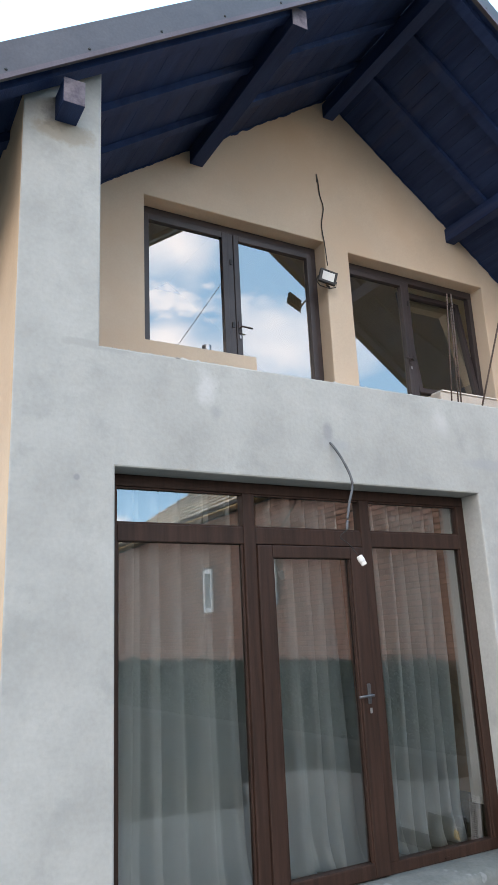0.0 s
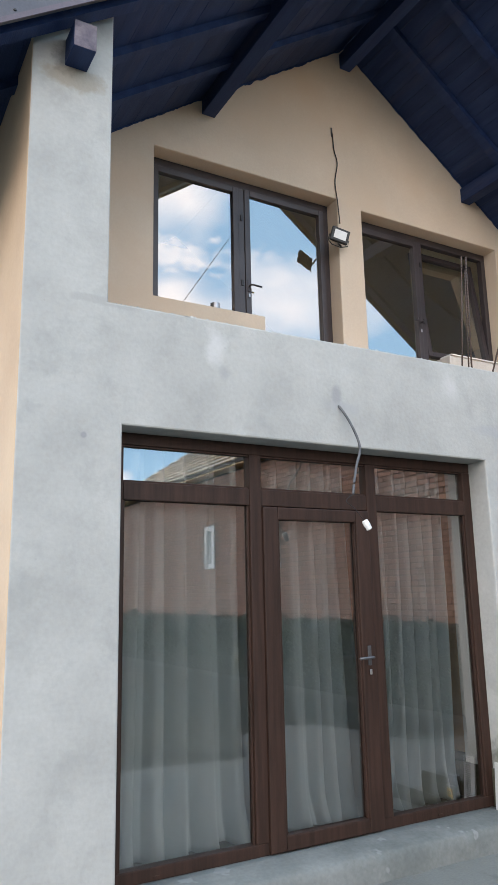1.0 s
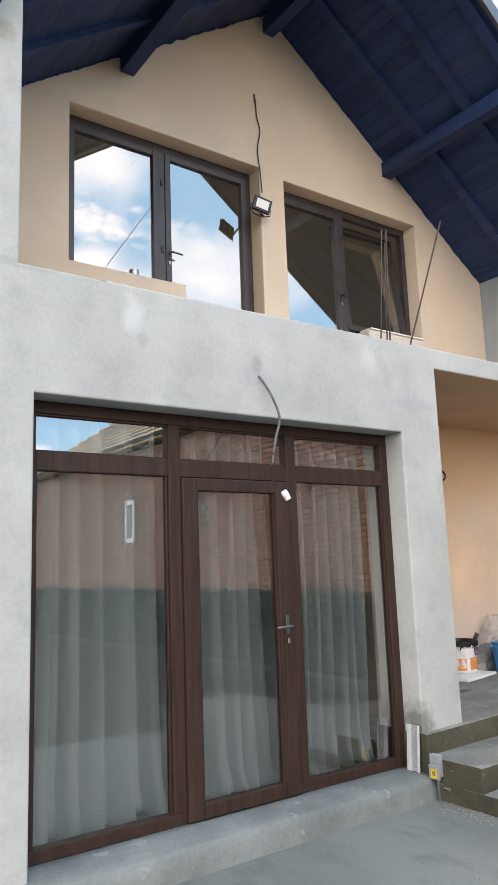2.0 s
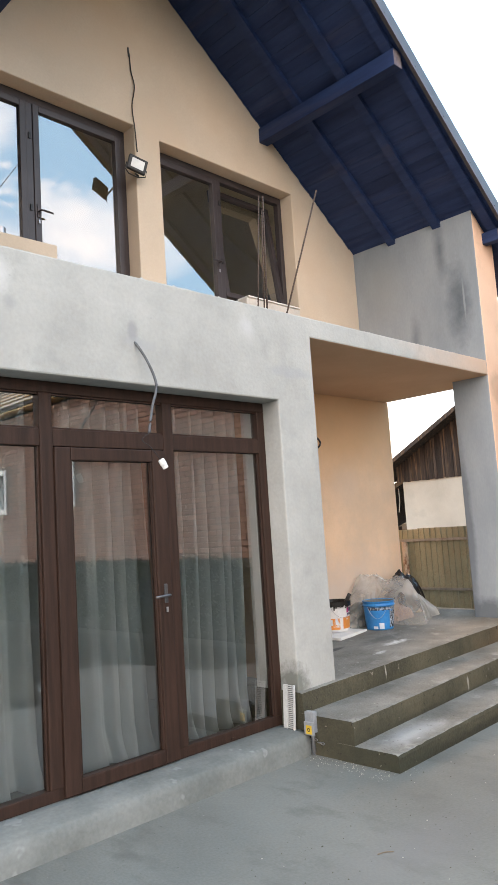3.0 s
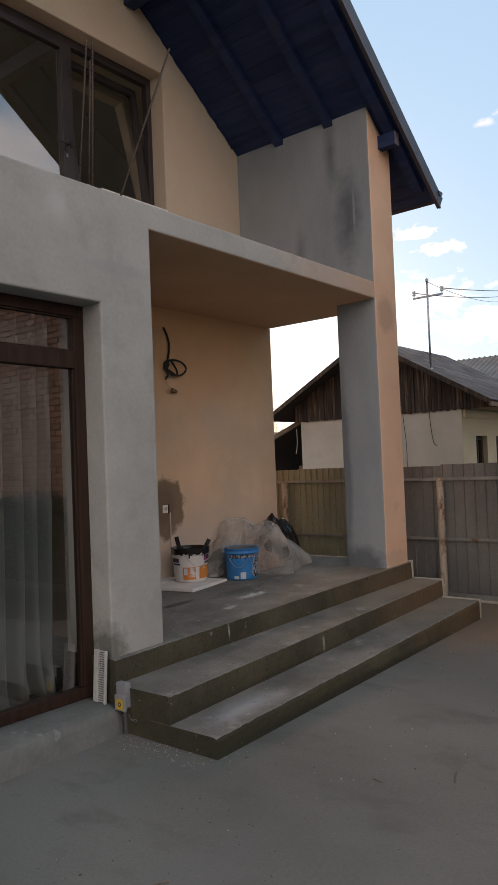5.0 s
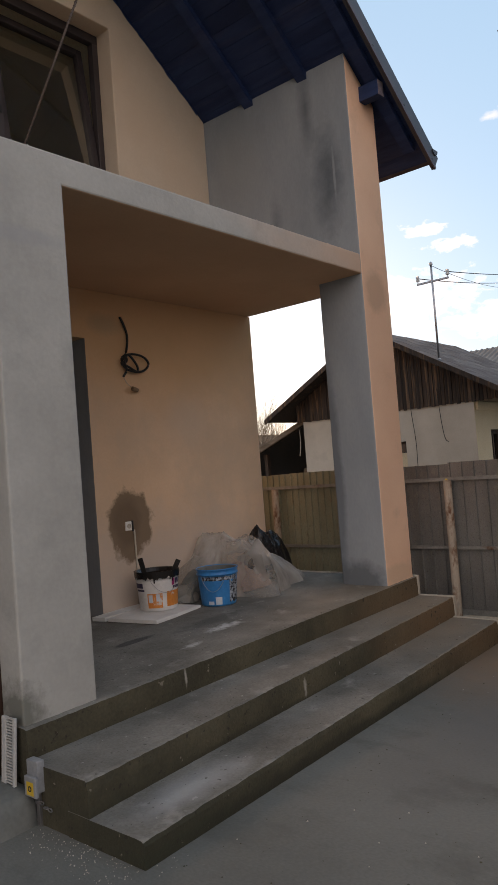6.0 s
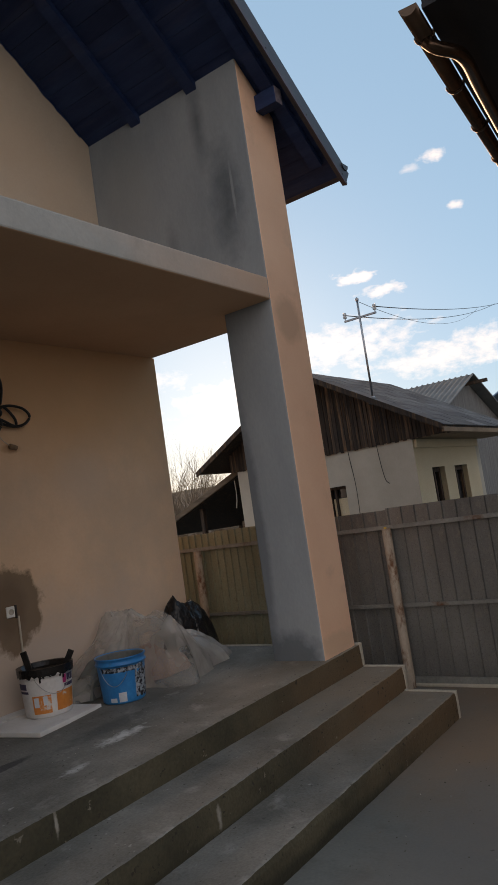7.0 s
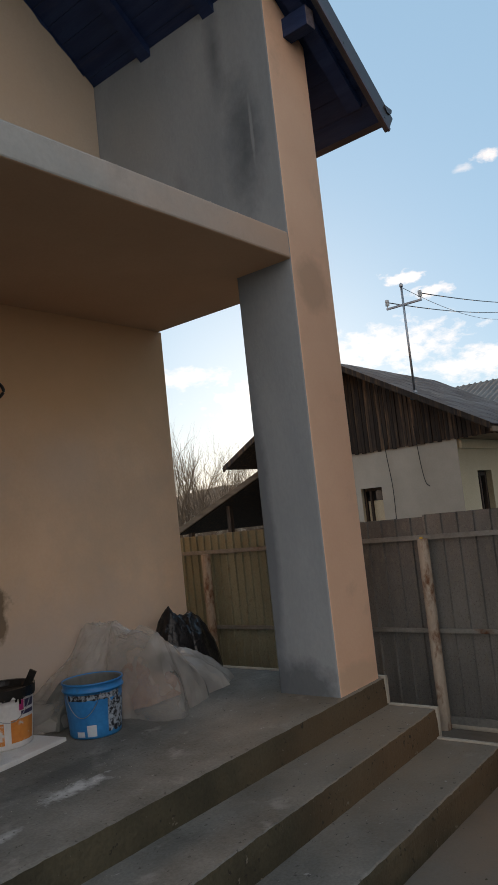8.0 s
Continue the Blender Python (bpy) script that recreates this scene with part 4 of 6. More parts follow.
M_FENCE_SAND = surface("sand_coloured_profile_sheet", (0.225, 0.225, 0.160), (0.33, 0.328, 0.238), 1.6, 70, 0.5, 0.3, metal=0.2, third=(0.25, 0.21, 0.145), third_scale=30, third_at=(0.55, 0.7), stretch=(1, 1, 0.6), rand=0.1)
first = part("sheet", fence_sheet(), M_FENCE, fence)
first.location = (0, -4.05, 0)
specks(M_FENCE_SAND, (0.14, 0.12, 0.08), 80, 0.62, 0.55)
second = part("sheet", fence_sheet(1.0, 11), M_FENCE_SAND, fence, "sand-coloured narrow-ribbed sheet")
second.location = (0, 10.95, 0)
for k in range(1, 15):
    o = (first if k < 5 else second).copy()
    scene.collection.objects.link(o)
    o.location = (0.002 * (k % 2), -4.05 + k * 1.0, 0.008 * math.sin(k * 2.7))
for z, w in ((1.375, 0.018), (0.69, 0.016), (0.05, 0.03)):
    part("rail", box(-0.045, -0.020, -4.05, 11.9, z - w, z + w, 0.003), M_RAIL, fence, "flat metal rail with rust")
for y, h in ((-0.07, 1.37), (2.13, 1.36), (-2.9, 1.37), (4.6, 1.36), (7.1, 1.36)):
    if y == -0.07:
        part("post_cap", box(-0.125, -0.107, y - 0.016, y + 0.006, 1.350, 1.385, 0.004), M_YCAP, fence, "yellow plastic post cap")
    part("post", lathe([(0.001, h), (0.040, h), (0.041, h - 0.02), (0.041, 0.0)], 14), M_POST, fence, "rusty round steel post with flaking paint").location = (-0.09, y, 0)
tagged(part("fence_kerb", box(FX - 0.06, FX + 0.08, -4.0, 11.9, 0.0, 0.028, 0.008), M_EDGING), "low pale kerb under the fence", "kerb", kind="structure")

# ---- neighbouring house ----
M_WHITEWASH = surface("grubby_white_render", (0.42, 0.375, 0.31), (0.52, 0.47, 0.395), 0.9, 40, 0.9, 0.05, grit=0.06, third=(0.43, 0.39, 0.33), third_scale=1.2)
M_YELLOW = surface("cream_render", (0.56, 0.46, 0.31), (0.62, 0.52, 0.36), 0.9, 40, 0.9, 0.2)
M_OLDWOOD = surface("weathered_dark_boards", (0.026, 0.019, 0.016), (0.062, 0.042, 0.030), 3, 40, 0.85, 0.5, stretch=(9, 9, 0.5), third=(0.20, 0.115, 0.06), third_scale=2.2, third_at=(0.52, 0.72), rand=0.55)
M_SLATE = surface("dark_slate_roof", (0.042, 0.043, 0.046), (0.082, 0.083, 0.086), 1.5, 40, 0.85, 0.4, rand=0.35, third=(0.12, 0.12, 0.115), third_scale=3)
M_ASBESTOS = surface("corrugated_cement_sheet", (0.13, 0.13, 0.127), (0.21, 0.21, 0.20), 1.4, 40, 0.85, 0.3)
M_DARKWIN = surface("dark_window_glass", (0.02, 0.022, 0.025), (0.035, 0.037, 0.04), 2, 30, 0.1, 0.0)
M_EAVE = surface("brown_eave_board", (0.20, 0.13, 0.08), (0.28, 0.19, 0.12), 3, 40, 0.8, 0.2)
HX, HY0, HY1, HXE = 14.2, 2.32, 6.3, 17.45
RY, RZ, RSL = 4.27, 4.20, 0.565
house = thing("neighbour_house", HX, HY0, 0, "low whitewashed house with a dark wood gable and slate roof", "house")


def hp(bm):
    bmesh.ops.translate(bm, verts=bm.verts, vec=(-HX, -HY0, 0))
    return bm


part("gable_wall", hp(cells([HX, HX + 0.3], [HY0, 3.80, 4.22, HY1], [0, 1.2, 1.95, 2.60], lambda x, y, z: not (3.80 < y < 4.22 and 1.2 < z < 1.95))), [M_WHITEWASH, M_YELLOW], house)
by_normal(house.children[0], [(1, -1, 1)])
part("side_wall", hp(cells([HX + 0.301, 14.90, 15.52, 16.05, 16.75, HXE], [HY0, HY0 + 0.3], [0, 1.0, 2.05, 2.58],
                           lambda x, y, z: not ((14.90 < x < 15.52 or 16.05 < x < 16.75) and 1.0 < z < 2.05))), M_YELLOW, house, "cream rendered side wall")
part("back_wall", hp(box(HX + 0.301, HXE, HY1 - 0.3, HY1, 0, 2.58)), M_WHITEWASH, house)
part("end_wall", hp(box(HXE, HXE + 0.2, HY0, HY1, 0, 2.9)), M_WHITEWASH, house)
part("cornice", hp(box(HX + 0.05, HXE, HY0 - 0.06, HY0 - 0.002, 2.42, 2.58, 0.01)), M_YELLOW, house)
for x0, x1 in ((14.90, 15.52), (16.05, 16.75)):
    w = part("window", hp(box(x0, x1, HY0 + 0.16, HY0 + 0.2, 1.0, 2.05)), M_DARKWIN, house, "small dark window in the cream wall")
    for a, b, c, d in ((x0, x0 + 0.08, 1.0, 2.05), (x1 - 0.08, x1, 1.0, 2.05), (x0 + 0.08, x1 - 0.08, 1.96, 2.05), (x0 + 0.30, x0 + 0.36, 1.0, 1.96)):
        part("frame", hp(box(a, b, HY0 + 0.10, HY0 + 0.159, c, d, 0.004)), M_OLDWOOD, w)
w = part("window", hp(box(HX + 0.16, HX + 0.2, 3.80, 4.22, 1.2, 1.95)), M_DARKWIN, house, "small window with a drawn cream blind")
for a, b, c, d in ((3.80, 3.84, 1.2, 1.95), (4.18, 4.22, 1.2, 1.95), (3.84, 4.18, 1.90, 1.95), (4.06, 4.10, 1.2, 1.90)):
    part("frame", hp(box(HX + 0.08, HX + 0.159, a, b, c, d, 0.003)), M_OLDWOOD, w)
part("blind", hp(box(HX + 0.13, HX + 0.15, 3.85, 4.17, 1.2, 1.72)), M_YELLOW, w, "cream blind")
nb = 64
rng = random.Random(23)
for i in range(nb):
    y0 = 1.58 + (HY1 + 0.15 - 1.58) * i / nb
    y1 = 1.58 + (HY1 + 0.15 - 1.58) * (i + 1) / nb - rng.uniform(0.003, 0.012)
    zt = RZ - RSL * abs((y0 + y1) / 2 - RY) - 0.02
    low = 2.588 - rng.random() ** 3 * 0.02 + 0.006 * math.sin(i * 3.3)
    if zt > low + 0.02:
        out = 0.018 + rng.uniform(0.0, 0.022)
        part("board", hp(box(HX - 0.003 - out, HX - 0.003, y0, y1, low, zt)), M_OLDWOOD, house)
part("eave_soffit", hp(box(HX - 0.0, HXE + 0.5, RY - 2.69, HY0 - 0.003, 2.585, 2.61)), M_EAVE, house)


def house_slope(side, run, x0, x1, d0, d1, r0=0.0):
    bm = bmesh.new()
    vs = []
    for x in (x0, x1):
        for s, d in ((r0, d0), (run, d0), (run, d1), (r0, d1)):
            vs.append(bm.verts.new((x, RY + side * s, RZ - RSL * s + d)))
    for q in ((0, 1, 2, 3), (7, 6, 5, 4), (0, 4, 5, 1), (1, 5, 6, 2), (2, 6, 7, 3), (3, 7, 4, 0)):
        bm.faces.new([vs[i] for i in q])
    bmesh.ops.recalc_face_normals(bm, faces=bm.faces)
    return hp(bm)


for side, run in ((-1, 2.72), (1, 2.75)):
    rf = part("roof", house_slope(side, run, HX - 0.45, HXE + 0.55, 0.0, 0.04), M_OLDWOOD, house, "dark slate roof on boards")
    rows = 11
    for i in range(rows):
        r0, r1 = run * i / rows, run * (i + 1) / rows + 0.03
        x = HX - 0.47
        k = 0
        while x < HXE + 0.5:
            x1 = min(x + 0.58, HXE + 0.57)
            part("tile", house_slope(side, r1, x, x1 - 0.008, 0.045 + 0.004 * ((i + k) % 2), 0.058 + 0.004 * ((i + k) % 2), r0), M_SLATE, rf)
            x = x1
            k += 1
    part("verge_plank", house_slope(side, run, HX - 0.485, HX - 0.455, -0.045, 0.062), M_OLDWOOD, house)
part("eave_board", hp(box(HX - 0.45, HXE + 0.55, RY - 2.74, RY - 2.70, 2.58, 2.66, 0.004)), M_EAVE, house, "brown eaves board")
for pts in (((3.62, 3.05), (3.60, 2.5), (3.55, 1.9), (3.56, 1.2)), ((3.02, 2.9), (2.98, 2.3), (2.93, 1.95), (2.86, 1.86))):
    part("cable", tube(curve_points([(-0.055, y - HY0, z) for y, z in pts], 16), 0.007, 6), M_BLACK, house, "loose black cable on the wall")

# roof mast with crossarm
mast = thing("utility_mast", HX - 0.15, 2.87, 3.34, "galvanised steel service mast standing on a slate roof", "mast")
part("pole", tube([(0, 0, 0), (0, 0, 1.97)], 0.020, 10), M_METAL, mast)
part("foot", lathe([(0.10, 0.0), (0.06, 0.06), (0.034, 0.14)], 12), M_METAL, mast)
part("crossarm", box(-0.018, 0.018, -0.34, 0.32, 1.615, 1.65, 0.004), M_METAL, mast)
M_PORCELAIN = surface("porcelain", (0.50, 0.52, 0.52), (0.6, 0.62, 0.62), 4, 40, 0.25, 0.0)
for y in (-0.32, 0.30):
    part("insulator", lathe([(0.010, 1.65), (0.010, 1.69), (0.034, 1.69), (0.038, 1.72), (0.022, 1.73), (0.036, 1.75), (0.032, 1.79), (0.001, 1.80)], 12), M_PORCELAIN, mast, "pale porcelain insulator").location = (0, y, 0)
part("cap", lathe([(0.034, 1.95), (0.034, 1.99), (0.001, 2.02)], 10), M_METAL, mast)
for k, (z, y, sag, thick) in enumerate(((5.09, 2.55, 0.22, 0.009), (5.09, 3.17, 0.30, 0.009), (5.28, 2.87, 0.55, 0.005))):
    far = Vector((34.0, 5.2 + 0.8 * k, 9.2))
    a = Vector((HX - 0.15, y, z))
    pts = [a.lerp(far, t / 24) - Vector((0, 0, 4 * sag * (t / 24) * (1 - t / 24))) for t in range(25)]
    o = part("overhead_wire", tube([q - a for q in pts], thick, 6), M_BLACK)
    o.location = a
    tagged(o, "thin dark overhead wire sagging from the mast", "wire", "overhead wires")

o = part("overhead_wire", tube([Vector((-9.1, 0, -13.8)) + Vector((1.45, 0, 2.2)) * k for k in range(11)], 0.012, 6), M_BLACK)
o.location = (9.4, -14.0, 13.2)
tagged(o, "thin dark wire crossing high over the yard", "wire", "overhead wires")

# barn with a corrugated roof
barn = thing("barn", 23.5, 4.38, 0, "timber barn with a corrugated cement roof", "barn")
bm = bmesh.new()
rows = []
nw = 224
for s, (x, z) in enumerate(((0.0, 4.86), (-4.6, 2.9))):
    rows.append([bm.verts.new((x, -0.35 + 5.0 * i / nw, z + 0.030 * math.sin(2 * math.pi * i / 8))) for i in range(nw + 1)])
for i in range(nw):
    f = bm.faces.new((rows[0][i], rows[0][i + 1], rows[1][i + 1], rows[1][i]))
    f.smooth = True
ob = part("roof", bm, M_ASBESTOS, barn, "grey corrugated cement roof")
md = ob.modifiers.new("thickness", "SOLIDIFY")
md.thickness = 0.02
bm = bmesh.new()
vs = [bm.verts.new(c) for c in ((-4.2, 0, 0), (4.2, 0, 0), (4.2, 0, 3.0), (0, 0, 4.78), (-4.2, 0, 3.0))]
vs2 = [bm.verts.new(c.co + Vector((0, 4.2, 0))) for c in vs]
bm.faces.new(vs)
bm.faces.new(vs2[::-1])
for i in range(5):
    bm.faces.new((vs[i], vs2[i], vs2[(i + 1) % 5], vs[(i + 1) % 5]))
bmesh.ops.recalc_face_normals(bm, faces=bm.faces)
M_GREYPLANK = surface("grey_weathered_planks", (0.13, 0.125, 0.12), (0.22, 0.21, 0.20), 2, 40, 0.9, 0.4, stretch=(6, 6, 0.4))
part("wall", bm, M_GREYPLANK, barn, "grey weathered plank wall")
part("roof_back", box(0, 4.4, -0.35, 4.65, -0.02, 0.02, 0, Matrix.Translation((0, 0, 4.84)) @ Matrix.Rotation(radians(23), 4, "Y")), M_ASBESTOS, barn)
part("ridge_pole", box(-0.05, 0.05, -0.7, 0.0, 4.55, 4.65, 0.005), M_OLDWOOD, barn)

# blue sheet roof past the barn
M_BLUEROOF = surface("blue_roof_sheet", (0.10, 0.20, 0.33), (0.14, 0.26, 0.40), 2, 40, 0.45, 0.1, metal=0.2)
blue_shed = thing("blue_roofed_shed", 29.0, 4.2, 0, "small shed with a blue metal sheet roof", "shed")
part("wall", box(-1.5, 1.5, -1.2, 1.2, 0, 3.9), M_GREYPLANK, blue_shed)
part("roof", box(-1.9, 1.9, -1.45, 0.06, -0.02, 0.03, 0.004, Matrix.Translation((0, 0, 4.75)) @ Matrix.Rotation(radians(30), 4, "X")), M_BLUEROOF, blue_shed, "blue metal roof sheet")
part("roof", box(-1.9, 1.9, -0.06, 1.45, -0.02, 0.03, 0.004, Matrix.Translation((0, 0, 4.75)) @ Matrix.Rotation(radians(-30), 4, "X")), M_BLUEROOF, blue_shed)

# satellite dish in the neighbours' yard
M_DISH = surface("cream_dish_enamel", (0.62, 0.52, 0.36), (0.70, 0.60, 0.43), 4, 40, 0.5, 0.05)
dish = thing("satellite_dish", 14.0, 0.42, 0, "cream satellite dish on a steel pole behind the fence", "dish")
part("pole", tube([(0.06, 0.06, 0.0), (0.06, 0.06, 2.02)], 0.025, 10), M_METAL, dish)
dm = Matrix.Translation((0, 0, 2.0)) @ Matrix.Rotation(radians(68), 4, Vector((0.15, -1.0, 0)).normalized()) @ Matrix.Diagonal((0.92, 0.84, 0.9, 1))
bowl = lathe([(0.005, 0.0)] + [(0.05 * i, 0.36 * (0.05 * i) ** 2) for i in range(1, 8)] + [(0.36, 0.048), (0.36, 0.040)] + [(0.05 * i, 0.36 * (0.05 * i) ** 2 - 0.006) for i in range(7, 0, -1)] + [(0.005, -0.006)], 36)
bmesh.ops.transform(bowl, matrix=dm, verts=bowl.verts)
for f in bowl.faces:
    f.smooth = True
part("bowl", bowl, M_DISH, dish)
part("feed_arm", tube([dm @ Vector(q) for q in ((-0.34, 0, 0.05), (-0.20, 0, 0.42))], 0.012, 8), M_METAL, dish)
part("receiver", tube([dm @ Vector(q) for q in ((-0.20, 0, 0.44), (-0.12, 0, 0.36))], 0.03, 10), M_PORCELAIN, dish)

# lean-to behind the fence
M_SHEDWOOD = surface("brown_weathered_planks", (0.13, 0.09, 0.06), (0.22, 0.16, 0.11), 3, 40, 0.85, 0.4, stretch=(3, 0.5, 3))
shed = thing("lean_to", 15.2, 7.0, 0, "open timber lean-to with a sagging dark roof", "shed")
bm = bmesh.new()
vs = []
for x in (-0.6, 3.0):
    for y, z in ((2.3, 1.42), (-0.62, 2.62), (-0.62, 2.72), (2.3, 1.52)):
        vs.append(bm.verts.new((x, y, z)))
for q in ((0, 1, 2, 3), (7, 6, 5, 4), (0, 4, 5, 1), (1, 5, 6, 2), (2, 6, 7, 3), (3, 7, 4, 0)):
    bm.faces.new([vs[i] for i in q])
bmesh.ops.recalc_face_normals(bm, faces=bm.faces)
part("roof", bm, M_OLDWOOD, shed)
part("barge_board", box(-0.66, -0.605, -1.6, 1.6, -0.05, 0.06, 0.004, Matrix.Translation((0, 0.84, 2.09)) @ Matrix.Rotation(radians(-22.4), 4, "X")), M_SHEDWOOD, shed, "brown weathered barge board")
for y in (-0.4, 0.9, 2.1):
    part("post", box(-0.45, -0.35, y - 0.05, y + 0.05, 0, 2.5 - (y + 0.4) * 0.42, 0.004), M_OLDWOOD, shed)
part("back_wall", box(2.7, 2.8, -0.6, 2.3, 0, 1.45), M_OLDWOOD, shed)
for k, (y, z, s) in enumerate(((-0.2, 1.55, 0.35), (0.35, 1.35, 0.4), (0.0, 1.85, 0.25))):
    part("stored_board", box(-0.2, 0.15, y - s / 2, y + s / 2, z - 0.5, z, 0.01, Matrix.Rotation(radians(6 * k), 4, "X")), M_SHEDWOOD, shed)
part("rope", tube(curve_points([(-0.62, -0.3, 2.45), (-0.64, -0.32, 2.1), (-0.62, -0.26, 1.85)], 10), 0.012, 6), M_EDGING, shed, "pale rope end")

# ---- bare trees and scrub ----
M_TWIG = surface("bare_twigs", (0.14, 0.105, 0.075), (0.24, 0.18, 0.13), 3, 30, 0.9, 0.3)


def bare_tree(name, x, y, height, seed, label, spread=0.55, depth=4, stems=1):
    rng = random.Random(seed)
    verts, faces = [], []

    def limb(p, d, length, r, level):
        n_s = 4
        q = p.copy()
        dd = d.copy()
        ring = None
        for s in range(n_s + 1):
            rr = r * (1 - 0.55 * s / n_s)
            u = dd.cross(Vector((0.31, 0.77, 0.55))).normalized()
            w_ = dd.cross(u)
            base = len(verts)
            for k in range(3):
                a = 2 * math.pi * k / 3
                verts.append(q + (u * math.cos(a) + w_ * math.sin(a)) * rr)
            if ring is not None:
                for k in range(3):
                    faces.append((ring + k, ring + (k + 1) % 3, base + (k + 1) % 3, base + k))
            ring = base
            if level < depth and s >= 1:
                for _ in range(2 if level < 2 else 1 + (rng.random() < 0.6)):
                    nd = (dd + Vector((rng.uniform(-1, 1), rng.uniform(-1, 1), rng.uniform(-0.3, 0.7))) * spread).normalized()
                    limb(q.copy(), nd, length * rng.uniform(0.45, 0.7), rr * 0.6, level + 1)
            dd = (dd + Vector((rng.uniform(-1, 1), rng.uniform(-1, 1), rng.uniform(-0.2, 0.5))) * 0.16).normalized()
            q = q + dd * (length / n_s)
    for s in range(stems):
        limb(Vector((rng.uniform(-0.3, 0.3) * stems * 0.4, rng.uniform(-0.3, 0.3) * stems * 0.4, 0)), Vector((rng.uniform(-0.3, 0.3), rng.uniform(-0.3, 0.3), 1)).normalized(), height * 0.5, height * 0.012, 0)
    me = bpy.data.meshes.new(name)
    me.from_pydata(verts, [], faces)
    me.materials.append(M_TWIG)
    ob = new(name, me)
    ob.location = (x, y, 0)
    return tagged(ob, label, "tree", "bare trees behind the houses")


for k, (x, y, h) in enumerate(((22.0, 16.2, 5.2), (25.0, 15.4, 4.6), (20.0, 13.6, 3.9), (26.0, 18.5, 5.8), (21.5, 12.2, 3.6))):
    bare_tree("bare_shrub", x, y, h, 40 + k, "leafless grey-brown shrub behind the fence", 0.7, 3, 3)
for k, (x, y, h) in enumerate(((-2.0, -24.0, 7.0), (1.5, -26.0, 8.0), (4.5, -25.0, 7.5))):
    bare_tree("bare_tree", x, y, h, 60 + k, "tall leafless tree behind the yard", 0.5, 3, 3)
# scrub thicket on the slope beyond
rng = random.Random(5)
verts, faces = [], []
for k in range(5200):
    x, y = rng.uniform(24, 36), rng.uniform(12, 30)
    z = rng.uniform(0.0, 2.2 + 0.06 * (x - 24))
    d = Vector((rng.uniform(-1, 1), rng.uniform(-1, 1), rng.uniform(0.4, 2))).normalized() * rng.uniform(0.5, 1.3)
    w_ = Vector((rng.uniform(-1, 1), rng.uniform(-1, 1), 0)).normalized() * 0.008
    b = len(verts)
    p0 = Vector((x, y, z))
    verts += [p0 - w_, p0 + w_, p0 + d + w_ * 0.3, p0 + d - w_ * 0.3]
    faces.append((b, b + 1, b + 2, b + 3))
me = bpy.data.meshes.new("scrub")
me.from_pydata(verts, [], faces)
me.materials.append(M_TWIG)
tagged(new("scrub", me), "brown leafless scrub on the slope behind the houses", "scrub", kind="stuff")
bm = bmesh.new()
g = [[bm.verts.new((38 + 30 * i / 8, -20 + 90 * j / 24, max(-0.1, (1.2 + 4.0 * i / 8 + 0.8 * noise.noise(Vector((i * 0.7, j * 0.4, 2)))) if i else -0.1))) for j in range(25)] for i in range(9)]
for a, b in zip(g, g[1:]):
    for j in range(24):
        bm.faces.new((a[j], b[j], b[j + 1], a[j + 1])).smooth = True
M_HILL = surface("brown_hillside", (0.20, 0.15, 0.10), (0.30, 0.22, 0.15), 0.6, 6, 0.95, 0.5)
tagged(part("hill", bm, M_HILL), "low brown wooded slope in the distance", "hill", kind="structure")

# ---- brick building across the yard ----
M_BRICK = surface("old_red_brick", (0.27, 0.140, 0.100), (0.40, 0.235, 0.175), 6, 60, 0.9, 0.3, rand=0.22)
M_MORTAR = surface("dark_mortar", (0.105, 0.078, 0.062), (0.15, 0.115, 0.092), 3, 40, 0.95, 0.3)
gi = M_BRICK.node_tree.nodes
geo = gi.new("ShaderNodeNewGeometry")
mixr = gi.new("ShaderNodeMath")
oi = [q for q in gi if q.bl_idname == "ShaderNodeObjectInfo"][0]
mrr = [q for q in gi if q.bl_idname == "ShaderNodeMapRange"][0]
frac = gi.new("ShaderNodeMath")
frac.operation = "FRACT"
M_BRICK.node_tree.links.new(oi.outputs["Random"], mixr.inputs[0])
M_BRICK.node_tree.links.new(geo.outputs["Random Per Island"], mixr.inputs[1])
M_BRICK.node_tree.links.new(mixr.outputs[0], frac.inputs[0])
M_BRICK.node_tree.links.new(frac.outputs[0], mrr.inputs[0])

M_BOARDS = surface("varnished_eave_boards", (0.78, 0.48, 0.19), (0.85, 0.57, 0.26), 3, 40, 0.5, 0.2, stretch=(0.4, 6, 6), rand=0.2)
M_PLINTHGREEN = surface("grey_green_plinth_render", (0.05, 0.065, 0.058), (0.085, 0.105, 0.095), 1.0, 30, 0.9, 0.2)
M_GUTTER = surface("dark_copper_brown_gutter", (0.095, 0.058, 0.040), (0.14, 0.085, 0.055), 3, 40, 0.25, 0.05, metal=0.7)
M_DARKROOF = surface("dark_brown_soffit", (0.012, 0.010, 0.012), (0.022, 0.018, 0.020), 3, 30, 0.6, 0.2, stretch=(1, 6, 6))
bx0, by1, by0, bx1 = 6.45, -2.35, -19.0, 13.0
brick_house = thing("brick_house", bx0, by1, 0, "old red brick house with wooden eaves and brown gutters", "house")


def bh(bm):
    bmesh.ops.translate(bm, verts=bm.verts, vec=(-bx0, -by1, 0))
    return bm


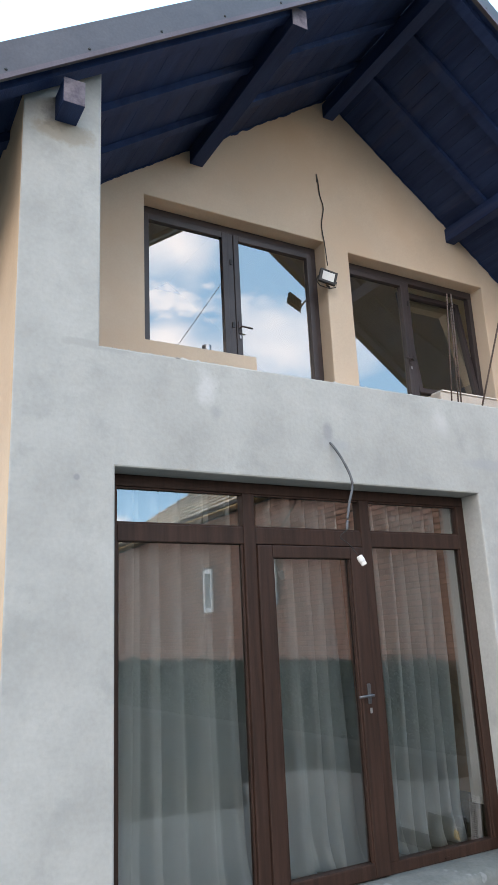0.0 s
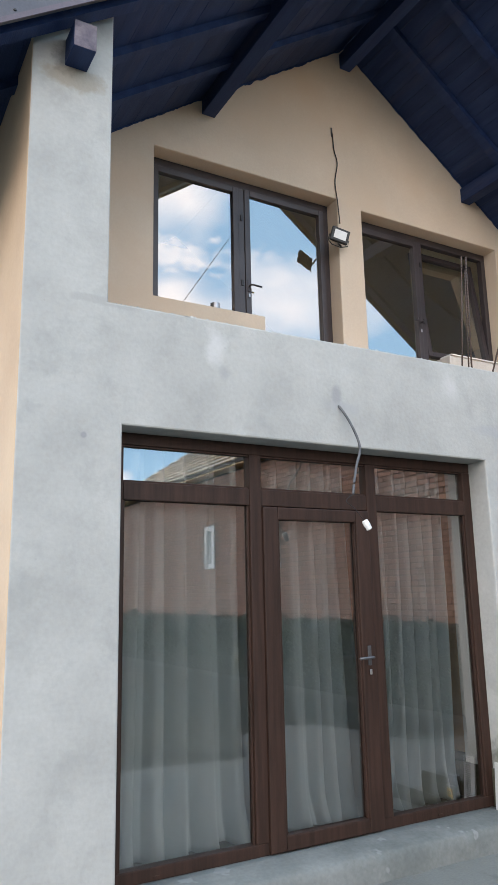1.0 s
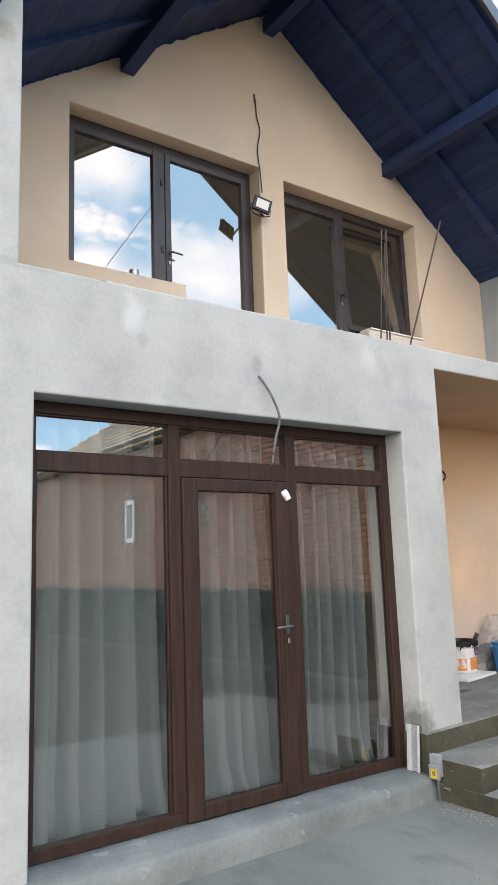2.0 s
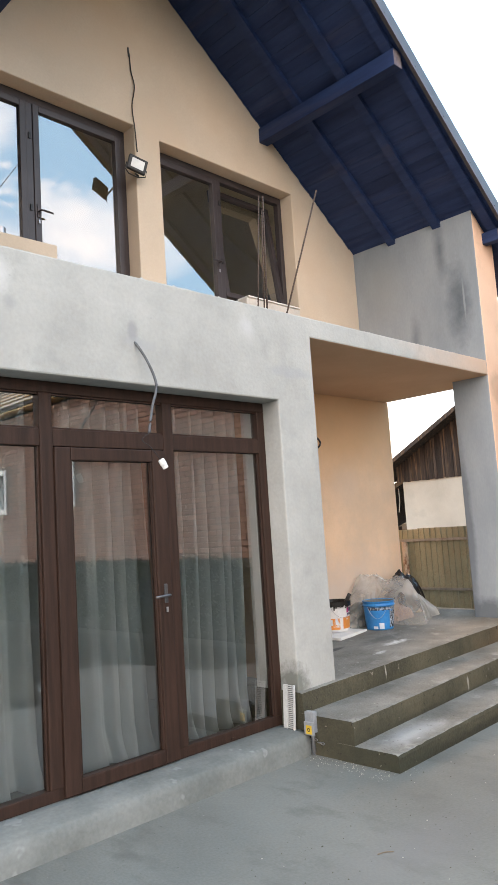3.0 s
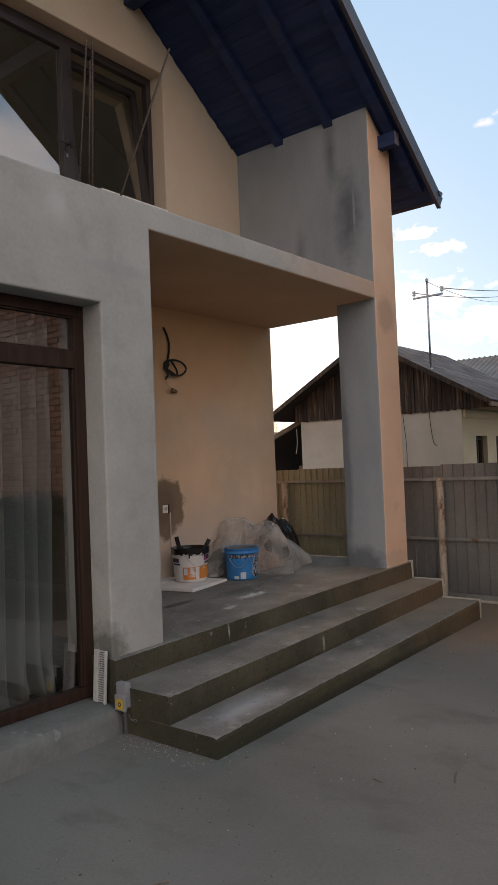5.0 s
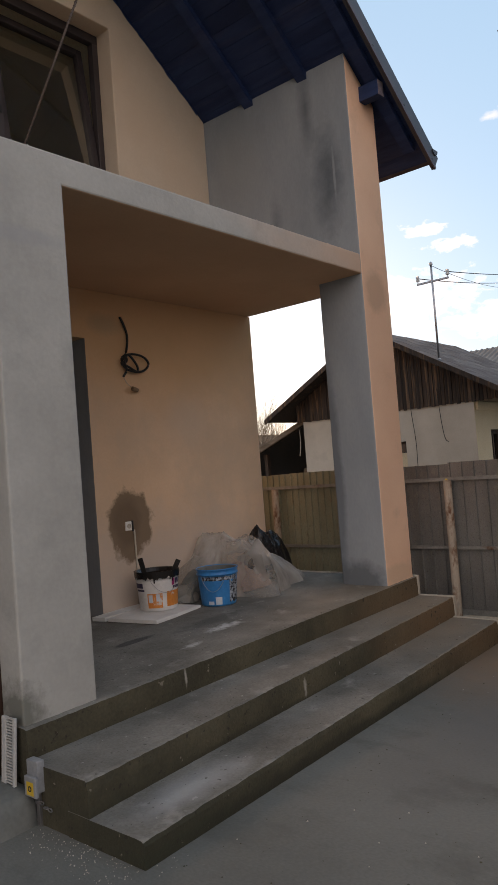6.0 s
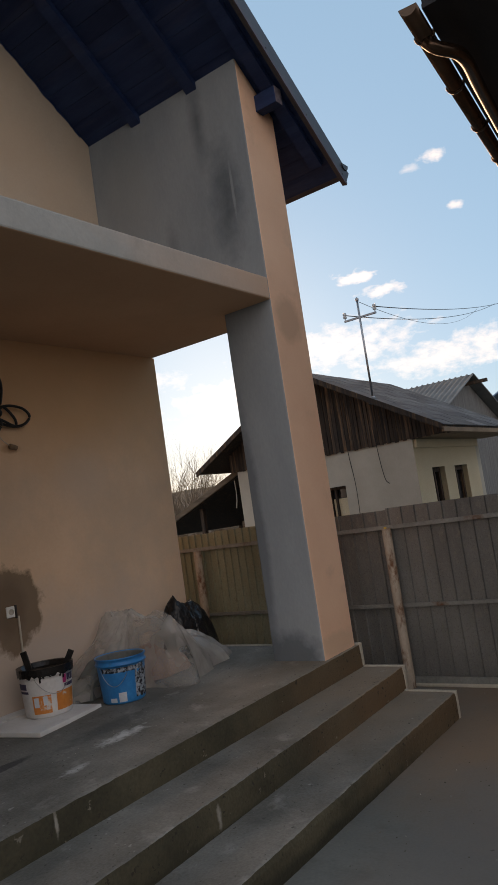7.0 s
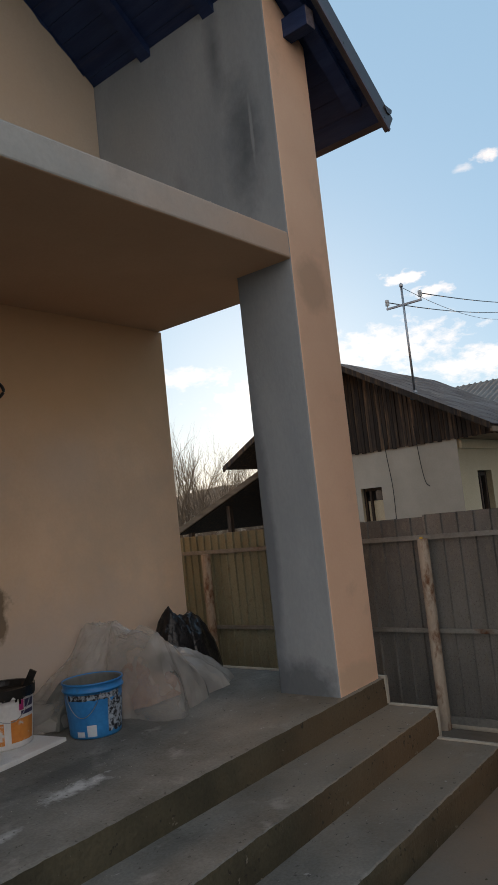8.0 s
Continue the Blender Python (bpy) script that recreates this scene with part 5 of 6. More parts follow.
part("long_wall", bh(cells([bx0, bx0 + 0.35], [by0, -11.75, -11.25, -8.9, -8.4, by1], [1.25, 2.35, 3.35, 4.50], lambda x, y, z: not ((-11.75 < y < -11.25 or -8.9 < y < -8.4) and 2.35 < z < 3.35))), M_MORTAR, brick_house)
part("front_wall", bh(box(bx0 + 0.351, bx1, by1 - 0.35, by1, 1.25, 4.50)), M_MORTAR, brick_house)
part("far_wall", bh(box(bx0 + 0.351, bx1, by0, by0 + 0.35, 1.25, 4.50)), M_MORTAR, brick_house)
part("plinth", bh(box(bx0 - 0.03, bx1, by0, by1 + 0.03, 0, 1.249, 0.01)), M_PLINTHGREEN, brick_house, "grey-green rendered plinth")
for y0, y1 in ((-11.75, -11.25), (-8.9, -8.4)):
    w = part("window", bh(box(bx0 + 0.14, bx0 + 0.16, y0, y1, 2.35, 3.35)), M_DARKWIN, brick_house, "small white-framed window")
    for a, b, c, d in ((y0, y0 + 0.11, 2.35, 3.35), (y1 - 0.11, y1, 2.35, 3.35), (y0 + 0.11, y1 - 0.11, 3.24, 3.35), (y0 + 0.11, y1 - 0.11, 2.35, 2.46)):
        part("frame", bh(box(bx0 - 0.03, bx0 + 0.139, a, b, c, d, 0.004)), M_WHITE, w, "white frame")
# eaves: boards along the yard side, a dark soffit on the short side
ex, ey, ez = 6.14, -1.65, 4.60


def skewed(bm):
    """The short side's eaves run a little askew to the wall."""
    for v in bm.verts:
        if v.co.y > by1 - 0.2:
            v.co.y += 0.098 * (v.co.x - ex)
    return bm


for k in range(4):
    part("eave_board", bh(box(ex + 0.03 + k * 0.15, ex + 0.175 + k * 0.15, by0 - 0.4, ey - 0.75, ez - 0.045 + 0.02 * k, ez - 0.023 + 0.02 * k)), M_BOARDS, brick_house)
part("soffit", bh(skewed(box(ex + 0.02, bx1, ey - 0.74, ey - 0.02, ez - 0.03, ez - 0.002))), M_DARKROOF, brick_house, "dark brown boarded soffit")
bm = bmesh.new()
cs = [(ex + 0.03, ey - 0.02), (bx1 + 0.6, ey + 0.70), (bx1 + 0.6, by0 - 0.5), (ex, by0 - 0.5)]
lo = [bm.verts.new((x, y, ez)) for x, y in cs]
mid = [bm.verts.new((x, y, ez + 0.06)) for x, y in cs]
r1, r2 = bm.verts.new((9.7, -5.4, 7.2)), bm.verts.new((9.7, -15.6, 7.2))
for i in range(4):
    bm.faces.new((lo[i], lo[(i + 1) % 4], mid[(i + 1) % 4], mid[i]))
bm.faces.new((mid[0], mid[1], r1))
bm.faces.new((mid[1], mid[2], r2, r1))
bm.faces.new((mid[2], mid[3], r2))
bm.faces.new((mid[3], mid[0], r1, r2))
bm.faces.new(lo)
bmesh.ops.recalc_face_normals(bm, faces=bm.faces)
brick_roof = part("roof", bh(bm), M_DARKROOF, brick_house, "dark hipped roof")
M_SHINY = surface("glossy_brown_roof_sheet", (0.74, 0.46, 0.17), (0.86, 0.58, 0.25), 3, 40, 0.22, 0.1, metal=0.9, stretch=(1, 0.3, 1), rand=0.25)
slope_a = math.atan2(7.2 - ez - 0.06, 9.7 - ex)
for k in range(11):
    m = Matrix.Translation((ex + 0.04 + 0.26 * k, 0, ez + 0.08 + 0.26 * k * math.tan(slope_a))) @ Matrix.Rotation(-slope_a + radians(5), 4, "Y")
    part("roof_course", bh(box(0.0, 0.31, by0 - 0.45 + 0.26 * k, ey - 0.05 - 0.27 * k, 0.0, 0.022, 0.003, m)), M_SHINY, brick_roof, "glossy brown metal roof course")


def half_gutter(p0, p1, r):
    """A half-round gutter along a level line."""
    a, b = Vector(p0), Vector(p1)
    d = (b - a).normalized()
    u = d.cross(Vector((0, 0, 1)))
    bm = bmesh.new()
    ang = [math.pi + math.pi * i / 12 for i in range(13)]
    prof = [(r * math.cos(t), r * math.sin(t)) for t in ang] + [((r - 0.006) * math.cos(t), (r - 0.006) * math.sin(t)) for t in reversed(ang)]
    ra = [bm.verts.new(a + u * s + Vector((0, 0, z))) for s, z in prof]
    rb = [bm.verts.new(b + u * s + Vector((0, 0, z))) for s, z in prof]
    for i in range(len(prof)):
        k = (i + 1) % len(prof)
        bm.faces.new((ra[i], ra[k], rb[k], rb[i])).smooth = True
    bm.faces.new(ra[:13])
    bm.faces.new(rb[:13])
    bmesh.ops.recalc_face_normals(bm, faces=bm.faces)
    return bm


part("gutter", bh(half_gutter((ex - 0.04, ey + 0.05, ez - 0.01), (bx1, ey + 0.05 + 0.098 * (bx1 - ex), ez - 0.01), 0.058)), M_GUTTER, brick_house, "brown half-round gutter")
for k in range(9):
    x = ex + 0.30 + k * 0.75
    yk = ey + 0.05 + 0.098 * (x - ex)
    part("bracket", bh(tube([(x, yk + 0.065 * math.cos(t), ez - 0.01 + 0.065 * math.sin(t)) for t in [math.pi + math.pi * i / 10 for i in range(11)]], 0.012, 6)), M_GUTTER, brick_house)
part("pipe", bh(tube(curve_points([(ex + 0.30, ey + 0.08, ez - 0.06), (ex + 0.32, ey + 0.02, ez - 0.13), (ex + 0.50, ey - 0.08, ez - 0.16), (ex + 1.0, ey - 0.03, ez - 0.16), (ex + 2.2, ey + 0.09, ez - 0.17), (ex + 3.6, ey + 0.20, ez - 0.20),
     (ex + 3.75, ey - 0.10, ez - 0.30), (ex + 3.8, by1 + 0.07, ez - 0.6), (ex + 3.8, by1 + 0.07, 0.2)], 48), 0.045, 10)), M_GUTTER, brick_house, "brown downpipe")

# clipped hedge along the brick house
M_HEDGE = surface("dark_evergreen_leaves", (0.018, 0.032, 0.016), (0.045, 0.065, 0.032), 6, 30, 0.7, 0.1)
rng = random.Random(14)
verts, faces = [], []
for k in range(9000):
    y = rng.uniform(-18.5, -3.2)
    top = 1.28 + 0.16 * noise.noise(Vector((y * 1.1, 0, 3.0))) + 0.10 * noise.noise(Vector((y * 4.0, 0, 7.0)))
    z = top * rng.random() ** 0.6
    x = 6.30 - 0.22 * rng.random() ** 0.5 * (1 - 0.5 * (z / 1.5) ** 3)
    d = Vector((rng.uniform(-1, 0.3), rng.uniform(-1, 1), rng.uniform(0.0, 1.2))).normalized() * rng.uniform(0.05, 0.10)
    w_ = d.cross(Vector((rng.uniform(-1, 1), rng.uniform(-1, 1), rng.uniform(-1, 1)))).normalized() * 0.022
    b = len(verts)
    p0 = Vector((x, y, max(0.02, z)))
    verts += [p0, p0 + d * 0.5 + w_, p0 + d, p0 + d * 0.5 - w_]
    faces.append((b, b + 1, b + 2, b + 3))
me = bpy.data.meshes.new("hedge")
me.from_pydata(verts, [], faces)
me.materials.append(M_HEDGE)
tagged(new("hedge", me), "dark evergreen hedge along the brick house", "hedge", kind="stuff")

# ---- things on the facade ----
M_CABLE = surface("grey_cable_sheath", (0.07, 0.072, 0.075), (0.11, 0.11, 0.115), 12, 60, 0.6, 0.1)
M_PLASTIC_W = surface("white_plastic", (0.70, 0.69, 0.66), (0.78, 0.77, 0.74), 6, 60, 0.4, 0.05)
lamp_wire = thing("pendant_wire", 1.577, 0, 2.984, "grey cable hanging from the lintel with a bare white lamp holder", "cable")


def rel(pts, o):
    return [Vector(q) - Vector(o) for q in pts]


O = (1.577, 0, 2.984)
part("cable", tube(curve_points(rel([(1.577, 0.03, 2.99), (1.577, -0.01, 2.984), (1.618, -0.08, 2.842), (1.623, -0.15, 2.68), (1.545, -0.2, 2.53), (1.487, -0.24, 2.401), (1.47, -0.25, 2.34)], O), 30), 0.009, 8), M_CABLE, lamp_wire)
part("conductor", tube(curve_points(rel([(1.47, -0.25, 2.34), (1.405, -0.26, 2.292), (1.46, -0.27, 2.245), (1.523, -0.285, 2.165)], O), 16), 0.0025, 6), M_BLACK, lamp_wire)
hold = lathe([(0.012, 0.0), (0.020, 0.004), (0.022, 0.035), (0.019, 0.045), (0.019, 0.065), (0.012, 0.068), (0.010, 0.02), (0.001, 0.02)], 16)
bmesh.ops.transform(hold, matrix=Matrix.Translation(Vector((1.520, -0.287, 2.170)) - Vector(O)) @ Matrix.Rotation(radians(150), 4, Vector((0.3, 1, 0)).normalized()), verts=hold.verts)
part("lamp_holder", hold, M_PLASTIC_W, lamp_wire, "white lamp holder")

gcable = thing("gable_wire", 2.96, UP, 6.63, "thin black cable loosely fixed down the gable wall", "cable")
O = (2.96, UP, 6.63)
part("cable", tube(curve_points(rel([(2.951, 1.750, 6.66), (2.955, 1.733, 6.62), (2.966, 1.733, 6.44), (2.999, 1.730, 6.28), (2.957, 1.73, 6.05), (2.976, 1.728, 5.83), (2.972, 1.70, 5.55)], O), 40), 0.006, 6), M_BLACK, gcable)
part("conduit_end", tube(rel([(2.951, 1.745, 6.70), (2.953, 1.74, 6.60)], O), 0.010, 8), M_CABLE, gcable)

M_LED = surface("floodlight_glass", (0.62, 0.62, 0.60), (0.72, 0.72, 0.70), 4, 40, 0.15, 0.0)
flood = thing("floodlight", 2.905, UP - 0.12, 5.36, "small black LED floodlight on a bracket at the window reveal", "lamp")
fm = Matrix.Rotation(radians(-14), 4, "Z") @ Matrix.Rotation(radians(4), 4, "X") @ Matrix.Rotation(radians(15), 4, "Y")
part("housing", box(-0.10, 0.10, -0.018, 0.022, -0.075, 0.075, 0.010, fm), M_BLACK, flood)
part("lens", box(-0.068, 0.068, -0.0215, -0.0185, -0.048, 0.048, 0.002, fm), M_LED, flood, "pale frosted lens")
for k in range(7):
    part("fin", box(-0.08 + k * 0.026, -0.075 + k * 0.026, 0.022, 0.036, -0.06, 0.06, 0, fm), M_BLACK, flood)
part("bracket", tube([fm @ Vector(q) for q in ((-0.108, 0.0, -0.02), (-0.112, 0.0, -0.085), (-0.05, 0.04, -0.10), (0.05, 0.04, -0.10), (0.112, 0.0, -0.085), (0.108, 0.0, -0.02))], 0.006, 6), M_BLACK, flood)
part("arm", tube([(0.04, 0.04, -0.09), (0.07, 0.125, -0.02)], 0.010, 6), M_BLACK, flood)

for k, (a, b, r) in enumerate((((3.24, 0.10, 3.46), (3.79, 0.10, 4.76), 0.007), ((2.905, 0.10, 3.46), (3.005, 0.10, 4.48), 0.006),
                               ((3.013, 0.10, 3.46), (3.055, 0.10, 4.49), 0.007), ((3.00, 0.12, 3.46), (3.03, 0.10, 4.36), 0.006))):
    a, b = Vector(a), Vector(b)
    d = (b - a).normalized()
    bm = tube([Vector((0, 0, 0)), b - a], r, 8)
    for i in range(int((b - a).length / 0.03)):
        q = d * (0.02 + i * 0.03)
        ring = tube([q, q + d * 0.007], r * 1.22, 6)
        me = bpy.data.meshes.new("rib")
        ring.to_mesh(me)
        ring.free()
        bm.from_mesh(me)
        bpy.data.meshes.remove(me)
    o = part("rebar", bm, M_REBAR)
    o.location = a
    tagged(o, "rusty ribbed steel bar sticking up from the slab", "rebar", "reinforcing bars on the slab")

can = thing("tin_can", 1.53, 1.80, 4.362, "small dull tin can on the window ledge", "can")
part("body", lathe([(0.001, 0.0), (0.045, 0.0), (0.045, 0.055), (0.041, 0.055), (0.041, 0.006), (0.001, 0.006)], 20), M_METAL, can)

# ---- porch wall fittings ----
coil = thing("cable_coil", 5.25, UP, 3.07, "black cable knotted in a loop and hung on the porch wall", "cable")
O = (5.25, UP, 3.07)
part("cable", tube(curve_points(rel([(5.245, 1.76, 3.075), (5.25, 1.735, 3.065), (5.30, 1.725, 2.92), (5.265, 1.715, 2.755), (5.20, 1.70, 2.70), (5.23, 1.70, 2.62), (5.33, 1.69, 2.585), (5.44, 1.69, 2.60), (5.505, 1.69, 2.665),
     (5.45, 1.69, 2.725), (5.33, 1.69, 2.745), (5.22, 1.70, 2.72), (5.20, 1.69, 2.66), (5.27, 1.685, 2.62), (5.37, 1.70, 2.59), (5.37, 1.70, 2.65), (5.27, 1.69, 2.735), (5.215, 1.68, 2.67), (5.24, 1.69, 2.60), (5.205, 1.70, 2.535)], O), 110), 0.011, 8), M_BLACK, coil)
part("knot", tube(curve_points(rel([(5.19, 1.70, 2.69), (5.22, 1.67, 2.70), (5.25, 1.70, 2.68), (5.22, 1.72, 2.65), (5.19, 1.69, 2.66)], O), 16), 0.013, 8), M_BLACK, coil)
part("conductor", tube(curve_points(rel([(5.205, 1.70, 2.535), (5.24, 1.70, 2.48), (5.30, 1.705, 2.44)], O), 10), 0.003, 6), M_EDGING, coil)
hold = lathe([(0.010, 0.0), (0.020, 0.004), (0.021, 0.04), (0.018, 0.065), (0.001, 0.066)], 14)
bmesh.ops.transform(hold, matrix=Matrix.Translation(Vector((5.30, 1.705, 2.435)) - Vector(O)) @ Matrix.Rotation(radians(105), 4, "Y"), verts=hold.verts)
part("lamp_holder", hold, M_EAVE, coil, "brown lamp holder on a thin wire")

outlet = thing("wall_socket", 5.174, UP, 1.208, "small pale flush wall socket in a damp cement patch", "socket")
part("plate", box(-0.035, 0.035, -0.012, 0.0, -0.040, 0.040, 0.005), M_PLASTIC_W, outlet)
part("recess", lathe([(0.001, 0.0), (0.020, 0.0), (0.022, 0.004)], 16), M_EDGING, outlet).matrix_basis = Matrix.Translation((0, -0.0125, 0)) @ Matrix.Rotation(radians(90), 4, "X")
part("side_cover", box(0.038, 0.052, -0.016, 0.0, -0.05, 0.045, 0.003), M_BLACK, outlet)
cond = thing("cable_conduit", 5.235, UP, 0.49, "thin pale conduit running down the porch wall", "conduit")
part("pipe", tube([(0.0, -0.012, 0.0), (0.002, -0.012, 0.35), (0.0, -0.010, 0.68)], 0.008, 8), M_EDGING, cond)

# ---- things on the porch ----
def floor_z(x):
    return 0.432 + (0.525 - 0.432) * (x - 2.964) / 4.116


M_FOAM = surface("white_polystyrene", (0.66, 0.66, 0.65), (0.76, 0.76, 0.75), 5, 120, 0.85, 0.3, third=(0.45, 0.44, 0.42), third_scale=6, third_at=(0.62, 0.75))
M_TAR = surface("black_bitumen", (0.010, 0.010, 0.010), (0.020, 0.018, 0.017), 6, 40, 0.25, 0.4)
M_BUCKET_W = surface("scuffed_white_bucket", (0.62, 0.61, 0.60), (0.72, 0.71, 0.70), 5, 40, 0.4, 0.1, third=(0.10, 0.10, 0.11), third_scale=11, third_at=(0.66, 0.72))
M_ORANGE = surface("orange_label", (0.62, 0.20, 0.045), (0.70, 0.26, 0.06), 6, 40, 0.5, 0.1, third=(0.62, 0.60, 0.58), third_scale=12, third_at=(0.58, 0.66))
M_INK = surface("dark_blue_print", (0.035, 0.03, 0.07), (0.05, 0.04, 0.09), 6, 40, 0.5, 0.0)
M_MAGENTA = surface("magenta_print", (0.35, 0.02, 0.12), (0.42, 0.03, 0.16), 6, 40, 0.5, 0.0)
M_BUCKET_B = surface("scuffed_blue_bucket", (0.009, 0.185, 0.47), (0.018, 0.25, 0.57), 4, 40, 0.35, 0.1, third=(0.06, 0.19, 0.34), third_scale=9, third_at=(0.60, 0.75))
M_GRIME = surface("cement_smears", (0.018, 0.020, 0.028), (0.34, 0.40, 0.46), 42, 90, 0.8, 0.4, spread=(0.44, 0.58))
M_LABEL = surface("pale_label", (0.50, 0.56, 0.62), (0.60, 0.65, 0.70), 8, 50, 0.5, 0.0)

board_m = Matrix.Rotation(math.atan2(0.109, 0.606), 4, "Z")
fb = part("foam_board", box(0.0, 0.616, 0.0, 0.50, 0.0, 0.032, 0.006), M_FOAM)
fb.matrix_basis = Matrix.Translation((4.793, 1.026, floor_z(5.05) - 0.002)) @ board_m
tagged(fb, "white polystyrene board lying under a paint bucket", "board", "foam boards on the porch")
fb2 = part("foam_board", box(0.0, 0.58, 0.0, 0.14, 0.0, 0.035, 0.006), M_FOAM)
fb2.matrix_basis = Matrix.Translation((4.70, 1.545, floor_z(4.95) - 0.002)) @ Matrix.Rotation(radians(10), 4, "Z")
tagged(fb2, "narrow white polystyrene strip lying by the porch wall", "board", "foam boards on the porch")


def bucket_shell(r0, r1, h):
    prof = [(0.001, 0.0), (r0 - 0.008, 0.0), (r0, 0.008)]
    for k in range(1, 8):
        prof.append((r0 + (r1 - r0) * k / 8, 0.008 + (h - 0.008) * k / 8))
    prof += [(r1 - 0.004, h - 0.055), (r1 + 0.006, h - 0.052), (r1 + 0.006, h - 0.044), (r1 - 0.001, h - 0.040), (r1 - 0.001, h - 0.012), (r1 + 0.007, h - 0.010), (r1 + 0.007, h), (r1 - 0.002, h),
             (r1 - 0.006, h - 0.02), (r0 - 0.006, 0.012), (0.001, 0.010)]
    bm = lathe(prof, 40)
    for f in bm.faces:
        f.smooth = True
    return bm


def wrap(r0, r1, h, a0, a1, z0, z1, lift=0.0012, jag=0.0, seed=0.0):
    """A patch that lies on a bucket's side between two angles and two heights."""
    bm = bmesh.new()
    cols = []
    n_c = 12 if a1 - a0 < 200 else 60
    for i in range(n_c + 1):
        a = radians(a0 + (a1 - a0) * i / n_c)
        col = []
        for k in range(4):
            z = z0 + (z1 - z0) * k / 3
            if jag and (k == 0 or (k == 3 and a1 - a0 < 200)):
                z += jag * noise.noise(Vector((i * 0.9, k * 3.1, seed)))
            r = r0 + (r1 - r0) * z / h + lift
            col.append(bm.verts.new((r * math.cos(a), r * math.sin(a), z)))
        cols.append(col)
    for a, b in zip(cols, cols[1:]):
        for k in range(3):
            bm.faces.new((a[k], b[k], b[k + 1], a[k + 1])).smooth = True
    return bm


# the side of a bucket that looks to the steps lies near -125 degrees
wb = thing("paint_bucket", 5.155, 1.39, floor_z(5.16) + 0.029, "white plastic bucket with orange labels, smeared with bitumen", "bucket", "buckets on the porch")
R0, R1, H = 0.158, 0.183, 0.325
part("body", bucket_shell(R0, R1, H), M_BUCKET_W, wb)
part("contents", lathe([(0.001, 0.285), (0.10, 0.282), (0.160, 0.296), (0.178, 0.3265), (0.192, 0.3275)], 36), M_TAR, wb, "black bitumen filling")
part("rim_tar", wrap(R0, R1, H, -180, 180, 0.272, 0.3285, 0.0100, 0.034, 2.0), M_TAR, wb, "bitumen smeared over the rim")
for a0, a1, z0, z1 in ((-158, -124, 0.030, 0.150), (-101, -55, 0.035, 0.160)):
    part("label", wrap(R0, R1, H, a0 - 6, a1 + 4, z0, z1), M_ORANGE, wb, "worn orange label")
for a0, a1, z0, z1 in ((-160, -148, 0.075, 0.140), (-138, -128, 0.085, 0.145)):
    part("label_box", wrap(R0, R1, H, a0, a1, z0, z1, 0.0025), M_LABEL, wb)
for a0, a1, z0, z1, mt in ((-212, -176, 0.195, 0.235, M_INK), (-205, -172, 0.168, 0.184, M_INK), (-78, -52, 0.215, 0.258, M_INK), (-86, -52, 0.178, 0.200, M_INK), (-90, -80, 0.205, 0.262, M_MAGENTA)):
    part("print_bar", wrap(R0, R1, H, a0, a1, z0, z1, 0.002), mt, wb)
for k, (a, ln) in enumerate(((-140, 0.05), (-132, 0.025), (-96, 0.03), (-88, 0.045), (-118, 0.02))):
    part("drip", wrap(R0, R1, H, a - 2, a + 2, 0.285 - ln, 0.29, 0.004), M_TAR, wb)
part("bail", tube([((R1 + 0.012) * math.cos(radians(a)), (R1 + 0.012) * math.sin(radians(a)), 0.265 - 0.11 * math.sin(math.pi * i / 20) ** 0.8) for i, a in enumerate([-150 + 80 * i / 20 for i in range(21)])], 0.0022, 6), M_METAL, wb, "thin wire handle")
for k, (a, tilt, ln) in enumerate(((150, -13, 0.24), (-40, 28, 0.22))):
    st = thing("stirring_stick", 5.165 + 0.085 * math.cos(radians(a)), 1.395 + 0.085 * math.sin(radians(a)), floor_z(5.16) + 0.23, "tar-black wooden stick standing in the bucket", "stick", "sticks in the bucket")
    part("stick", box(-0.021, 0.021, -0.009, 0.009, 0.0, ln, 0.002, Matrix.Rotation(radians(tilt), 4, Vector((0.78, 0.62, 0.0))) @ Matrix.Rotation(radians(-51), 4, "Z")), M_TAR, st)

bb = thing("mortar_bucket", 5.575, 1.085, floor_z(5.57), "blue plastic bucket crusted with dried cement", "bucket", "buckets on the porch")
R0, R1, H = 0.150, 0.176, 0.315
part("body", bucket_shell(R0, R1, H), M_BUCKET_B, bb)
part("lining", lathe([(0.145, 0.07), (0.1655, 0.305), (0.1830, 0.3165)], 36), M_PLINTH, bb, "cement crust inside the rim")
part("residue", lathe([(0.001, 0.06), (0.10, 0.05), (0.150, 0.07)], 24), M_PLINTH, bb, "dry cement residue")
part("band", wrap(R0, R1, H, -185, -70, 0.218, 0.252, 0.0015, 0.006, 4.0), M_GRIME, bb, "black and white printed band worn away")
part("smear", wrap(R0, R1, H, -100, -52, 0.03, 0.215, 0.0015, 0.03, 7.0), M_GRIME, bb, "cement smears")
part("label", wrap(R0, R1, H, -146, -126, 0.015, 0.080, 0.002), M_LABEL, bb, "pale paper label")
part("label", wrap(R0, R1, H, -170, -152, 0.015, 0.045, 0.002), M_LABEL, bb)
part("bail", tube([((R1 + 0.010) * math.cos(radians(a)), (R1 + 0.010) * math.sin(radians(a)), 0.26 - 0.13 * math.sin(math.pi * i / 20) ** 0.8) for i, a in enumerate([-185 + 70 * i / 20 for i in range(21)])], 0.0022, 6), M_METAL, bb, "thin wire handle")

